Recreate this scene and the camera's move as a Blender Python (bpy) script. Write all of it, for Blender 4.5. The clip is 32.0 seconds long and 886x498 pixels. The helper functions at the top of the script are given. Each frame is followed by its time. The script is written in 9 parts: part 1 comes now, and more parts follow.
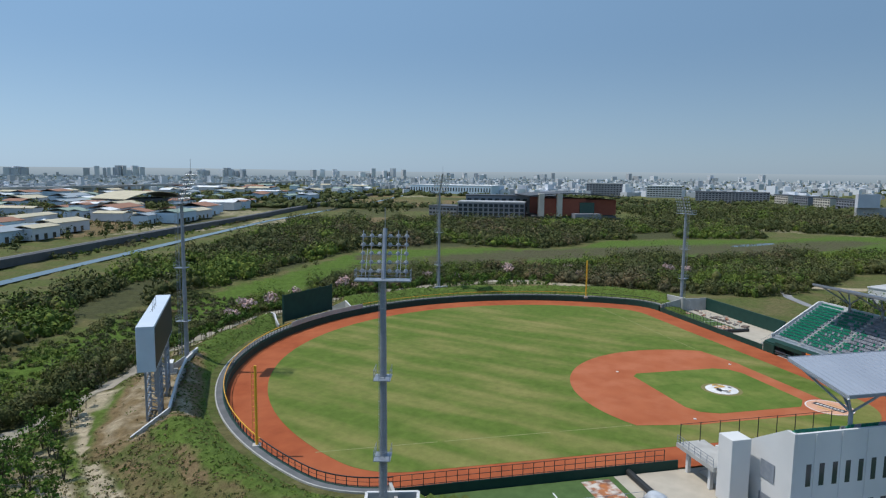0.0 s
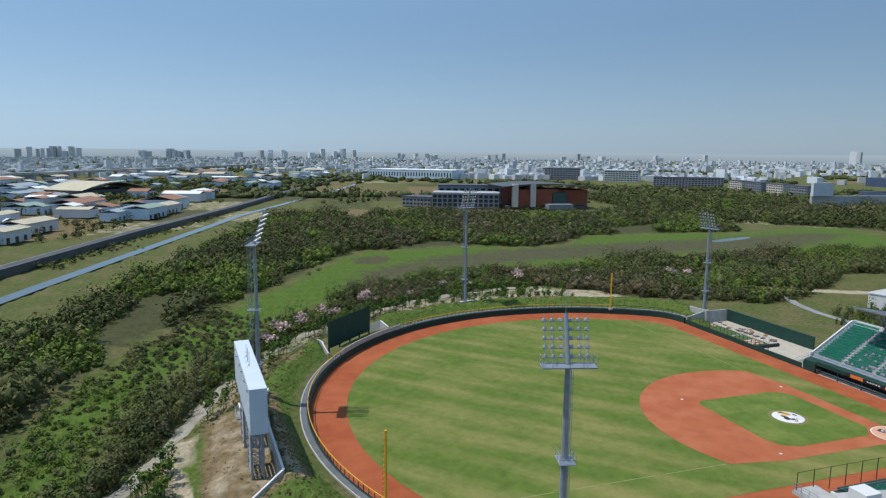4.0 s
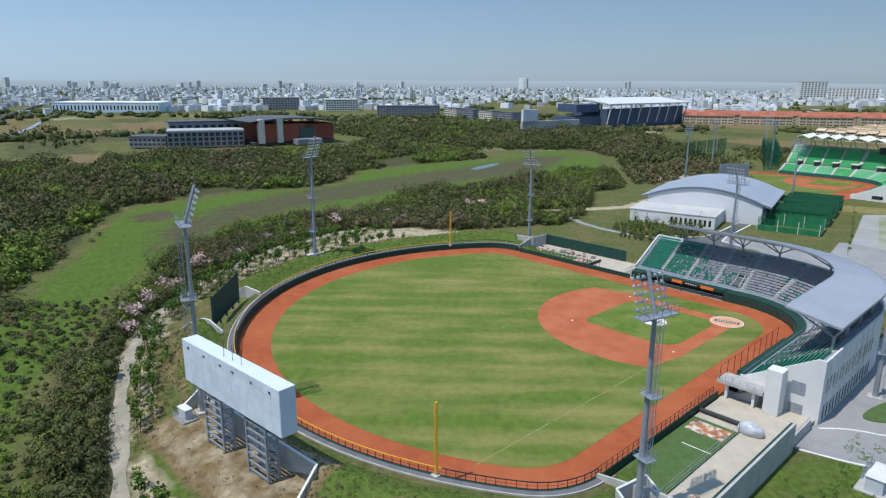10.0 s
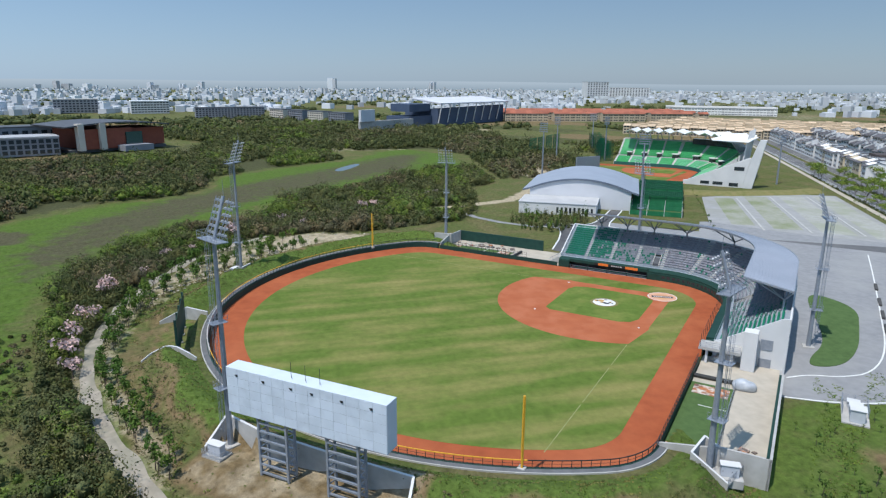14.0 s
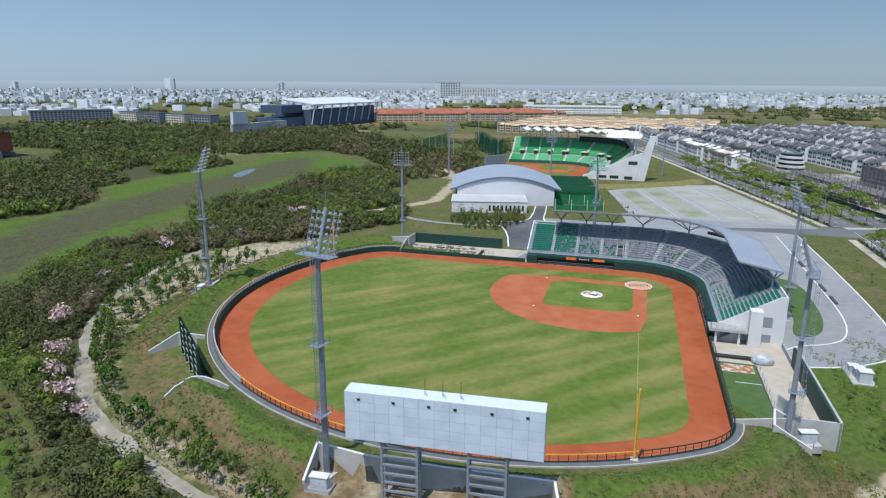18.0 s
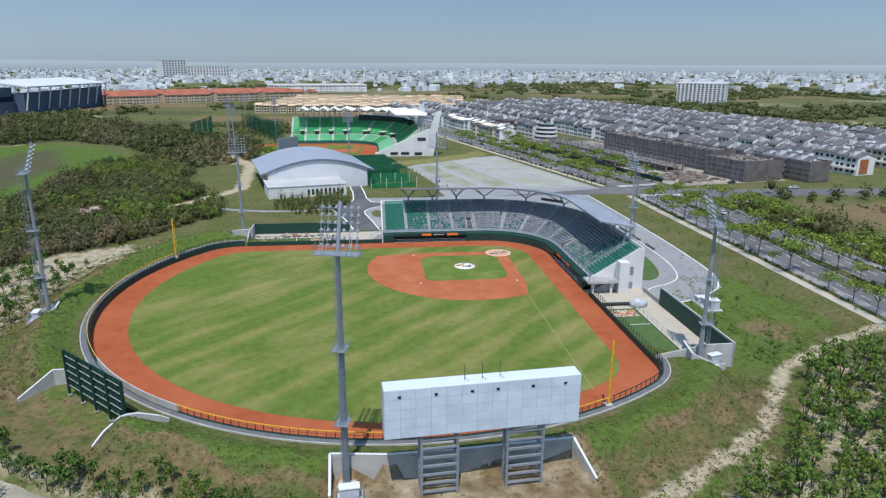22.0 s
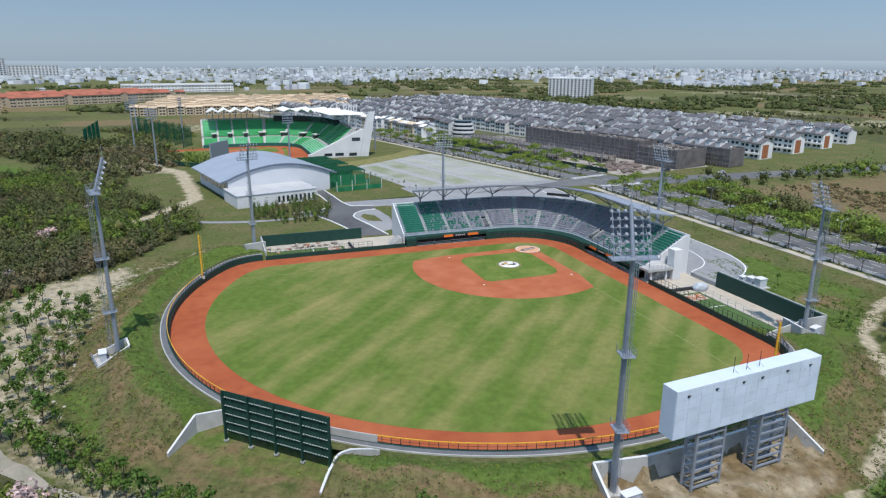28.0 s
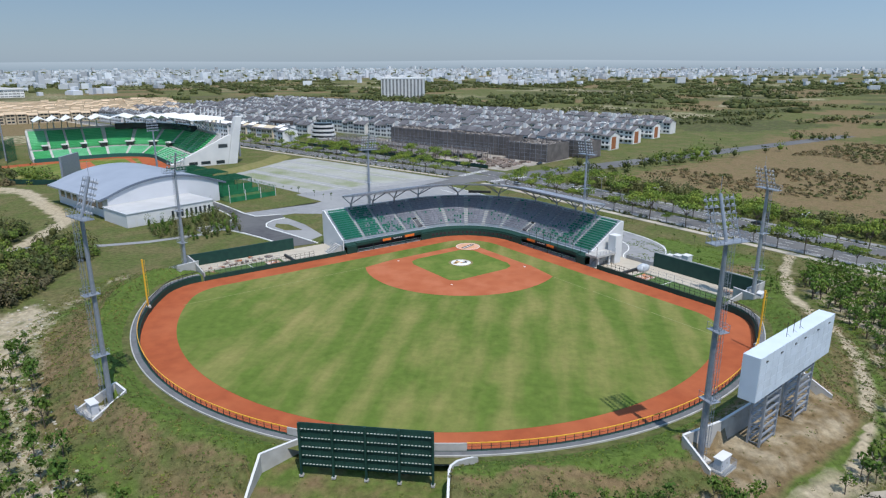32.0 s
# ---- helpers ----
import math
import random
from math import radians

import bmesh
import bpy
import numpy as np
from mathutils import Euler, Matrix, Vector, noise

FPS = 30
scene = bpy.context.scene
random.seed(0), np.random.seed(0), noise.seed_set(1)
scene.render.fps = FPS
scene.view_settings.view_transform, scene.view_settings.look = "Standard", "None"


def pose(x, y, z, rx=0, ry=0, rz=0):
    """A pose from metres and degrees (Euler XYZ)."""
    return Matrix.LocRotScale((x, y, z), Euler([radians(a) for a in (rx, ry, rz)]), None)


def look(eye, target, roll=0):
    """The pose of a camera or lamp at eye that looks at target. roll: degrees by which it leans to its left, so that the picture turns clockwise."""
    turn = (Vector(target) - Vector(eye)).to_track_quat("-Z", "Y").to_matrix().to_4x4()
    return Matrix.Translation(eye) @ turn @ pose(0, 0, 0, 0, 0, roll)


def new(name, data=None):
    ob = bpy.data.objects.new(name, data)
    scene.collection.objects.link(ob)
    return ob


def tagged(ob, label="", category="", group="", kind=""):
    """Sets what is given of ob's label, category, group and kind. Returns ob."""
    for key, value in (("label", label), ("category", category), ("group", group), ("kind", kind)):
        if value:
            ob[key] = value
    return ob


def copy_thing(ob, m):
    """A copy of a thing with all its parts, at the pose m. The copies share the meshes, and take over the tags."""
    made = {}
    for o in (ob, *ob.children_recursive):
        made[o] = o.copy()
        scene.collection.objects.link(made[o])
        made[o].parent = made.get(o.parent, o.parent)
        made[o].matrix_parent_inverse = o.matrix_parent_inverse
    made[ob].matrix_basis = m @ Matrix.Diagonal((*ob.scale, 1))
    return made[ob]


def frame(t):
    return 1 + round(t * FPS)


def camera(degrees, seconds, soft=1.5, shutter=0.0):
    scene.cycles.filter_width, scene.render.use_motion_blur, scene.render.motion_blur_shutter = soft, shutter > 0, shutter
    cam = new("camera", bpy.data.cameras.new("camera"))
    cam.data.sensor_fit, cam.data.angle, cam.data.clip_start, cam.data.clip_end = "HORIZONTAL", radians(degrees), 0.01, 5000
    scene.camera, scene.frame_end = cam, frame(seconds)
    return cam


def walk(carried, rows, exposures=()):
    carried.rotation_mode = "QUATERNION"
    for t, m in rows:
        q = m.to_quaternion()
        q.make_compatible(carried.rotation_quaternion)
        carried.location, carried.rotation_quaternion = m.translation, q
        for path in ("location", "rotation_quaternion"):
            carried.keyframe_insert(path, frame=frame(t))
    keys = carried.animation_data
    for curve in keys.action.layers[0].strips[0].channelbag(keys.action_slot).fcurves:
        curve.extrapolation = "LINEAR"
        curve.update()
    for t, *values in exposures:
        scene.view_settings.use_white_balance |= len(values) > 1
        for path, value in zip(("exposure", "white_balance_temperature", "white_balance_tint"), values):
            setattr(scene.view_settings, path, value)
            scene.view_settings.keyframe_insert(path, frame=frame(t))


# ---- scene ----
cam = camera(68.5, 32.0, 1.25)
PATH = [
    (0, (-133.877, -0.003, 41.624), (-132.1870, 1.0410, 41.3920), 0.60),
    (0.5, (-134.615, 2.767, 42.754), (-132.9214, 3.8032, 42.5117), 0.68),
    (1, (-135.913, 5.564, 44.107), (-134.2184, 6.5957, 43.8513), 0.67),
    (1.5, (-137.266, 8.448, 45.508), (-135.5698, 9.4754, 45.2519), 0.55),
    (2, (-138.838, 11.671, 46.864), (-137.1367, 12.6904, 46.6087), 0.63),
    (2.5, (-140.422, 15.102, 48.152), (-138.7169, 16.1157, 47.8983), 0.62),
    (4.5, (-146.688, 26.006, 54.631), (-144.9072, 26.8582, 54.3080), 0.55),
    (5, (-147.688, 28.481, 55.757), (-145.8954, 29.2935, 55.4027), 0.53),
    (5.5, (-148.691, 31.419, 56.768), (-146.8985, 32.2155, 56.3800), 0.52),
    (6, (-150.148, 34.534, 57.286), (-148.3493, 35.2999, 56.8641), 0.50),
    (6.5, (-151.333, 37.971, 57.828), (-149.4999, 38.6270, 57.3695), 0.39),
    (7, (-152.758, 41.758, 58.152), (-150.9019, 42.3188, 57.6638), 0.37),
    (7.5, (-153.940, 45.721, 58.389), (-152.0668, 46.2133, 57.8916), 0.36),
    (8, (-154.853, 49.949, 58.565), (-152.9477, 50.2983, 58.0659), 0.34),
    (8.5, (-155.240, 54.394, 58.683), (-153.3181, 54.6343, 58.1822), 0.23),
    (9, (-155.723, 59.051, 58.803), (-153.7944, 59.2252, 58.3030), 0.42),
    (9.5, (-155.919, 63.611, 58.819), (-153.9855, 63.7200, 58.3191), 0.30),
    (10, (-155.702, 68.268, 58.665), (-153.7667, 68.3105, 58.1635), 0.32),
    (10.5, (-155.500, 72.973, 58.666), (-153.5640, 72.9639, 58.1650), 0.43),
    (11, (-155.338, 77.654, 58.651), (-153.4018, 77.6163, 58.1504), 0.44),
    (11.5, (-155.045, 82.216, 58.594), (-153.1111, 82.1258, 58.0933), 0.36),
    (12, (-154.702, 87.063, 58.493), (-152.7689, 86.9492, 57.9921), 0.37),
    (12.5, (-154.306, 91.733, 58.489), (-152.3851, 91.4882, 57.9895), 0.38),
    (13, (-153.663, 96.475, 58.454), (-151.7636, 96.0961, 57.9552), 0.40),
    (13.5, (-152.261, 101.154, 58.433), (-150.3788, 100.6972, 57.9337), 0.38),
    (14, (-151.341, 105.992, 58.430), (-149.4734, 105.4766, 57.9320), 0.36),
    (14.5, (-149.707, 110.428, 58.351), (-147.8579, 109.8522, 57.8533), 0.34),
    (16.5, (-142.158, 127.832, 58.385), (-140.4068, 127.0011, 57.8909), 0.26),
    (17, (-139.911, 132.159, 58.419), (-138.1913, 131.2656, 57.9262), 0.34),
    (17.5, (-137.526, 136.469, 58.426), (-135.8208, 135.5473, 57.9315), 0.32),
    (18, (-135.255, 140.681, 58.426), (-133.5537, 139.7528, 57.9319), 0.40),
    (18.5, (-132.843, 144.587, 58.425), (-131.1798, 143.5931, 57.9302), 0.44),
    (19, (-130.289, 148.392, 58.507), (-128.6926, 147.2934, 58.0126), 0.37),
    (19.5, (-127.930, 152.613, 58.642), (-126.3913, 151.4350, 58.1471), 0.40),
    (20, (-124.762, 156.403, 58.692), (-123.3027, 155.1275, 58.1984), 0.33),
    (20.5, (-121.118, 159.896, 58.677), (-119.7491, 158.5242, 58.1840), 0.36),
    (21, (-117.584, 163.076, 58.766), (-116.2880, 161.6350, 58.2720), 0.40),
    (21.5, (-114.006, 166.102, 58.804), (-112.7661, 164.6182, 58.2948), 0.38),
    (22, (-110.592, 168.836, 58.827), (-109.3999, 167.3275, 58.2766), 0.37),
    (22.5, (-106.951, 171.222, 58.761), (-105.8478, 169.6534, 58.1951), 0.35),
    (23, (-102.991, 173.382, 58.835), (-101.9658, 171.7601, 58.2702), 0.33),
    (23.5, (-99.148, 175.978, 58.883), (-98.1386, 174.3461, 58.3195), 0.22),
    (24, (-95.061, 178.259, 58.916), (-94.0579, 176.6229, 58.3530), 0.20),
    (24.5, (-91.051, 180.542, 58.850), (-90.0533, 178.9027, 58.2870), 0.21),
    (25, (-87.162, 182.336, 58.617), (-86.1660, 180.6948, 58.0570), 0.33),
    (25.5, (-82.979, 184.237, 58.532), (-81.9998, 182.5863, 57.9718), 0.34),
    (27.5, (-66.460, 193.775, 59.028), (-65.6111, 192.0519, 58.4694), 0.19),
    (28, (-61.861, 195.708, 59.073), (-61.0398, 193.9716, 58.5159), 0.10),
    (28.5, (-57.478, 197.705, 59.277), (-56.7104, 195.9446, 58.7196), 0.12),
    (29, (-53.044, 199.540, 59.315), (-52.3246, 197.7595, 58.7571), 0.13),
    (29.5, (-48.537, 201.218, 59.341), (-47.8638, 199.4185, 58.7835), 0.05),
    (30, (-43.771, 202.652, 59.344), (-43.1707, 200.8275, 58.7855), 0.07),
    (30.5, (-39.272, 203.784, 59.326), (-38.7594, 201.9331, 58.7682), -0.02),
    (31, (-34.548, 204.689, 59.292), (-34.0921, 202.8233, 58.7341), 0.00),
    (31.5, (-29.710, 205.795, 59.337), (-29.3174, 203.9150, 58.7789), -0.15),
    (32, (-24.955, 206.421, 59.324), (-24.6470, 204.5247, 58.7679), -0.10),
]
walk(cam, [(t, look(eye, target, roll)) for t, eye, target, roll in PATH], [(0.0, -0.28, 6500.0, 9.5), (4.0, -0.18, 6500.0, 9.5), (9.0, -0.02, 6440.0, 10.0), (20.0, 0.0, 6340.0, 11.0), (32.0, 0.0, 6380.0, 11.5)])

# ---- world, sun ----
SUN_TO = Vector((-9.5, 15.0, 37.0)).normalized()
world = bpy.data.worlds.new("sky")
scene.world = world
world.use_nodes = True
nt = world.node_tree
sky = nt.nodes.new("ShaderNodeTexSky")
sky.sky_type = "NISHITA"
sky.sun_disc = False
sky.sun_elevation = math.asin(SUN_TO.z)
sky.sun_rotation = math.atan2(SUN_TO.x, SUN_TO.y)
sky.altitude = 50
sky.air_density, sky.dust_density, sky.ozone_density = 1.0, 0.35, 2.0
nt.links.new(sky.outputs[0], nt.nodes["Background"].inputs[0])
nt.nodes["Background"].inputs[1].default_value = 0.026
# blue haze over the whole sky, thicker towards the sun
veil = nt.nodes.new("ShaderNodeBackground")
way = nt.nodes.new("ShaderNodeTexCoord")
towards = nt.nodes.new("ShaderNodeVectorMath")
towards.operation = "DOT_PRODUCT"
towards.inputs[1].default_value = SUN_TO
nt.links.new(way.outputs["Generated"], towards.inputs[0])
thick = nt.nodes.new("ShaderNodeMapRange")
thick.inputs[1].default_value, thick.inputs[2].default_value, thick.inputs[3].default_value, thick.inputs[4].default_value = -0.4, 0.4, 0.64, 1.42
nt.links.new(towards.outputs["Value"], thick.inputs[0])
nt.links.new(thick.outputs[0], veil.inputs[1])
height = nt.nodes.new("ShaderNodeSeparateXYZ")
nt.links.new(way.outputs["Generated"], height.inputs[0])
rise = nt.nodes.new("ShaderNodeMapRange")
rise.inputs[1].default_value, rise.inputs[2].default_value = 0.0, 0.2
rise.interpolation_type = "SMOOTHSTEP"
nt.links.new(height.outputs[2], rise.inputs[0])
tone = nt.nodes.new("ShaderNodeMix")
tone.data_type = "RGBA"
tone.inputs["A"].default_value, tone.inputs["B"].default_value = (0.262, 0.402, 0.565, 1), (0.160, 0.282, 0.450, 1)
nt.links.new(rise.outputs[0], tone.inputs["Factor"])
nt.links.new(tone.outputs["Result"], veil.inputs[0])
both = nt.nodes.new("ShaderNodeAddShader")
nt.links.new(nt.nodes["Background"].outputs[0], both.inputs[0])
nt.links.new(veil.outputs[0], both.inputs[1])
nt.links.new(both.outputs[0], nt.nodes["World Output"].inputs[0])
sun_lamp = bpy.data.lights.new("sun", "SUN")
sun_lamp.energy, sun_lamp.angle, sun_lamp.color = 4.1, radians(0.6), (1.0, 0.955, 0.89)
sun_ob = new("sun", sun_lamp)
sun_ob.matrix_world = look((0, 0, 300), Vector((0, 0, 300)) - SUN_TO)
scene.view_settings.exposure = 0.0

# ---- materials ----
RNG = random.Random(7)
NPR = np.random.RandomState(11)


def material(name, c1, c2=None, scale=1.0, rough=0.8, metal=0.0, bump=0.0, fine=12.0, per_object=0.0, per_island=0.0, spec=0.4, c3=None, scale3=0.05, mix3=0.6):
    """Two-scale noise colour with relief; c3 adds broad patches."""
    m = bpy.data.materials.new(name)
    m.use_nodes = True
    t = m.node_tree
    p = t.nodes["Principled BSDF"]
    p.inputs["Roughness"].default_value = rough
    p.inputs["Metallic"].default_value = metal
    p.inputs["Specular IOR Level"].default_value = spec
    c2 = c2 or tuple(k * 0.82 for k in c1)
    co = t.nodes.new("ShaderNodeNewGeometry")
    n1 = t.nodes.new("ShaderNodeTexNoise")
    n1.inputs["Scale"].default_value, n1.inputs["Detail"].default_value = scale, 6
    t.links.new(co.outputs["Position"], n1.inputs["Vector"])
    r = t.nodes.new("ShaderNodeMapRange")
    r.inputs[1].default_value, r.inputs[2].default_value = 0.32, 0.68
    t.links.new(n1.outputs[0], r.inputs[0])
    mx = t.nodes.new("ShaderNodeMix")
    mx.data_type = "RGBA"
    mx.inputs["A"].default_value, mx.inputs["B"].default_value = (*c1, 1), (*c2, 1)
    t.links.new(r.outputs[0], mx.inputs["Factor"])
    out = mx.outputs["Result"]
    if c3:
        n3 = t.nodes.new("ShaderNodeTexNoise")
        n3.inputs["Scale"].default_value, n3.inputs["Detail"].default_value = scale3, 5
        t.links.new(co.outputs["Position"], n3.inputs["Vector"])
        r3 = t.nodes.new("ShaderNodeMapRange")
        r3.inputs[1].default_value, r3.inputs[2].default_value, r3.inputs[4].default_value = 0.45, 0.62, mix3
        t.links.new(n3.outputs[0], r3.inputs[0])
        m3 = t.nodes.new("ShaderNodeMix")
        m3.data_type = "RGBA"
        m3.inputs["B"].default_value = (*c3, 1)
        t.links.new(out, m3.inputs["A"])
        t.links.new(r3.outputs[0], m3.inputs["Factor"])
        out = m3.outputs["Result"]
    for amount, node, socket in ((per_object, "ShaderNodeObjectInfo", "Random"), (per_island, "ShaderNodeNewGeometry", "Random Per Island")):
        if amount:
            hv = t.nodes.new("ShaderNodeHueSaturation")
            oi = t.nodes.new(node)
            mr = t.nodes.new("ShaderNodeMapRange")
            mr.inputs[3].default_value, mr.inputs[4].default_value = 1 - amount, 1 + amount
            t.links.new(oi.outputs[socket], mr.inputs[0])
            t.links.new(mr.outputs[0], hv.inputs["Value"])
            t.links.new(out, hv.inputs["Color"])
            out = hv.outputs[0]
    t.links.new(out, p.inputs["Base Color"])
    if bump:
        n2 = t.nodes.new("ShaderNodeTexNoise")
        n2.inputs["Scale"].default_value, n2.inputs["Detail"].default_value = fine, 4
        t.links.new(co.outputs["Position"], n2.inputs["Vector"])
        b = t.nodes.new("ShaderNodeBump")
        b.inputs["Strength"].default_value, b.inputs["Distance"].default_value = bump, 0.05
        t.links.new(n2.outputs[0], b.inputs["Height"])
        t.links.new(b.outputs[0], p.inputs["Normal"])
    return m


def speckle(m, scale, amount, relief=0.0):
    """Fine light and dark grain over a material, with coarse relief."""
    t = m.node_tree
    p = t.nodes["Principled BSDF"]
    geo = t.nodes.new("ShaderNodeNewGeometry")
    n = t.nodes.new("ShaderNodeTexNoise")
    n.inputs["Scale"].default_value, n.inputs["Detail"].default_value, n.inputs["Roughness"].default_value = scale, 8, 0.7
    t.links.new(geo.outputs["Position"], n.inputs["Vector"])
    r = t.nodes.new("ShaderNodeMapRange")
    r.inputs[1].default_value, r.inputs[2].default_value = 0.3, 0.7
    r.inputs[3].default_value, r.inputs[4].default_value = 1 - amount, 1 + amount
    t.links.new(n.outputs[0], r.inputs[0])
    hv = t.nodes.new("ShaderNodeHueSaturation")
    t.links.new(p.inputs["Base Color"].links[0].from_socket, hv.inputs["Color"])
    t.links.new(r.outputs[0], hv.inputs["Value"])
    t.links.new(hv.outputs[0], p.inputs["Base Color"])
    if relief:
        b = t.nodes.new("ShaderNodeBump")
        b.inputs["Strength"].default_value, b.inputs["Distance"].default_value = 1.0, relief
        t.links.new(n.outputs[0], b.inputs["Height"])
        t.links.new(b.outputs[0], p.inputs["Normal"])
    return m


CLAY = material("clay", (0.352, 0.096, 0.040), (0.285, 0.074, 0.032), 0.35, 0.95, bump=0.3, fine=6, c3=(0.41, 0.128, 0.058), scale3=0.06, mix3=0.5, spec=0.1)
CLAY_LIGHT = material("skinned clay", (0.405, 0.128, 0.060), (0.335, 0.098, 0.044), 0.25, 0.95, bump=0.3, fine=6, c3=(0.44, 0.155, 0.082), scale3=0.15, spec=0.1)
CONCRETE = material("concrete", (0.46, 0.455, 0.44), (0.36, 0.355, 0.34), 0.5, 0.85, bump=0.25, fine=4, spec=0.2)
WHITE_WALL = material("white plaster", (0.65, 0.65, 0.65), (0.57, 0.575, 0.58), 0.15, 0.75, spec=0.25)
GREY_STEEL = material("galvanised steel", (0.32, 0.35, 0.40), (0.26, 0.29, 0.34), 1.5, 0.45, 0.35, per_object=0.06)
GUTTER = material("weathered grey gutter", (0.15, 0.155, 0.165), (0.115, 0.12, 0.125), 0.6, 0.85, bump=0.2, fine=5, spec=0.2)
BOARD_PANEL = material("scoreboard panel", (0.60, 0.67, 0.75), (0.54, 0.61, 0.69), 0.25, 0.5, per_object=0.04, spec=0.4, c3=(0.46, 0.52, 0.59), scale3=0.4, mix3=0.5)
BOARD_WHITE = material("scoreboard cladding", (0.60, 0.67, 0.76), (0.54, 0.61, 0.70), 0.35, 0.5, spec=0.4)
DARK_GREEN = material("dark green paint", (0.015, 0.055, 0.042), (0.011, 0.042, 0.034), 0.6, 0.6, spec=0.3)
YELLOW = material("yellow paint", (0.78, 0.42, 0.04), (0.70, 0.36, 0.03), 1.0, 0.5)
# serves real steel, and the painted shade of dugouts, tunnels and stair mouths
BLACK_STEEL_AND_SHADE = material("black painted steel and opening shade", (0.02, 0.022, 0.022), (0.03, 0.03, 0.03), 2.0, 0.5)
ROOF_METAL = material("grey metal roofing", (0.42, 0.45, 0.51), (0.37, 0.40, 0.46), 0.12, 0.42, 0.3, spec=0.5)
STAND_GREY = material("painted terrace concrete", (0.30, 0.34, 0.38), (0.24, 0.28, 0.32), 0.7, 0.8, spec=0.2)
SEAT_GREEN = material("green plastic", (0.008, 0.20, 0.118), (0.006, 0.155, 0.094), 1.0, 0.5, per_island=0.12)
SEAT_GREY = material("grey plastic", (0.30, 0.31, 0.34), (0.22, 0.22, 0.26), 1.0, 0.5, per_island=0.15)
ASPHALT = material("asphalt", (0.105, 0.105, 0.11), (0.075, 0.075, 0.08), 0.4, 0.9, bump=0.2, fine=8, c3=(0.15, 0.15, 0.15), scale3=0.03, spec=0.2)
ROAD_GREY = material("weathered road surface", (0.135, 0.135, 0.138), (0.11, 0.11, 0.115), 0.4, 0.9, bump=0.2, fine=8, c3=(0.17, 0.17, 0.167), scale3=0.03, spec=0.2)
PAVER = material("grey pavers", (0.275, 0.278, 0.285), (0.225, 0.228, 0.235), 0.6, 0.85, bump=0.2, fine=5, c3=(0.31, 0.31, 0.305), scale3=0.05, spec=0.2)
LIME = material("pale sandy gravel", (0.46, 0.42, 0.33), (0.36, 0.32, 0.24), 0.4, 0.95, bump=0.4, fine=3, spec=0.1)
PALE_SAND = material("pale concrete path", (0.48, 0.43, 0.355), (0.40, 0.36, 0.30), 0.4, 0.9, spec=0.1)
WHITE_LINE = material("white marking paint", (0.75, 0.75, 0.73), None, 1.0, 0.7)
BRICK_RED = material("red brick cladding", (0.30, 0.085, 0.05), (0.25, 0.07, 0.045), 0.3, 0.85)
DARK_ROOF = material("dark grey roof", (0.10, 0.105, 0.115), (0.075, 0.08, 0.09), 0.3, 0.6)
GLASS_DARK = material("dark window glass", (0.03, 0.04, 0.05), (0.02, 0.03, 0.04), 0.3, 0.12, spec=0.8)


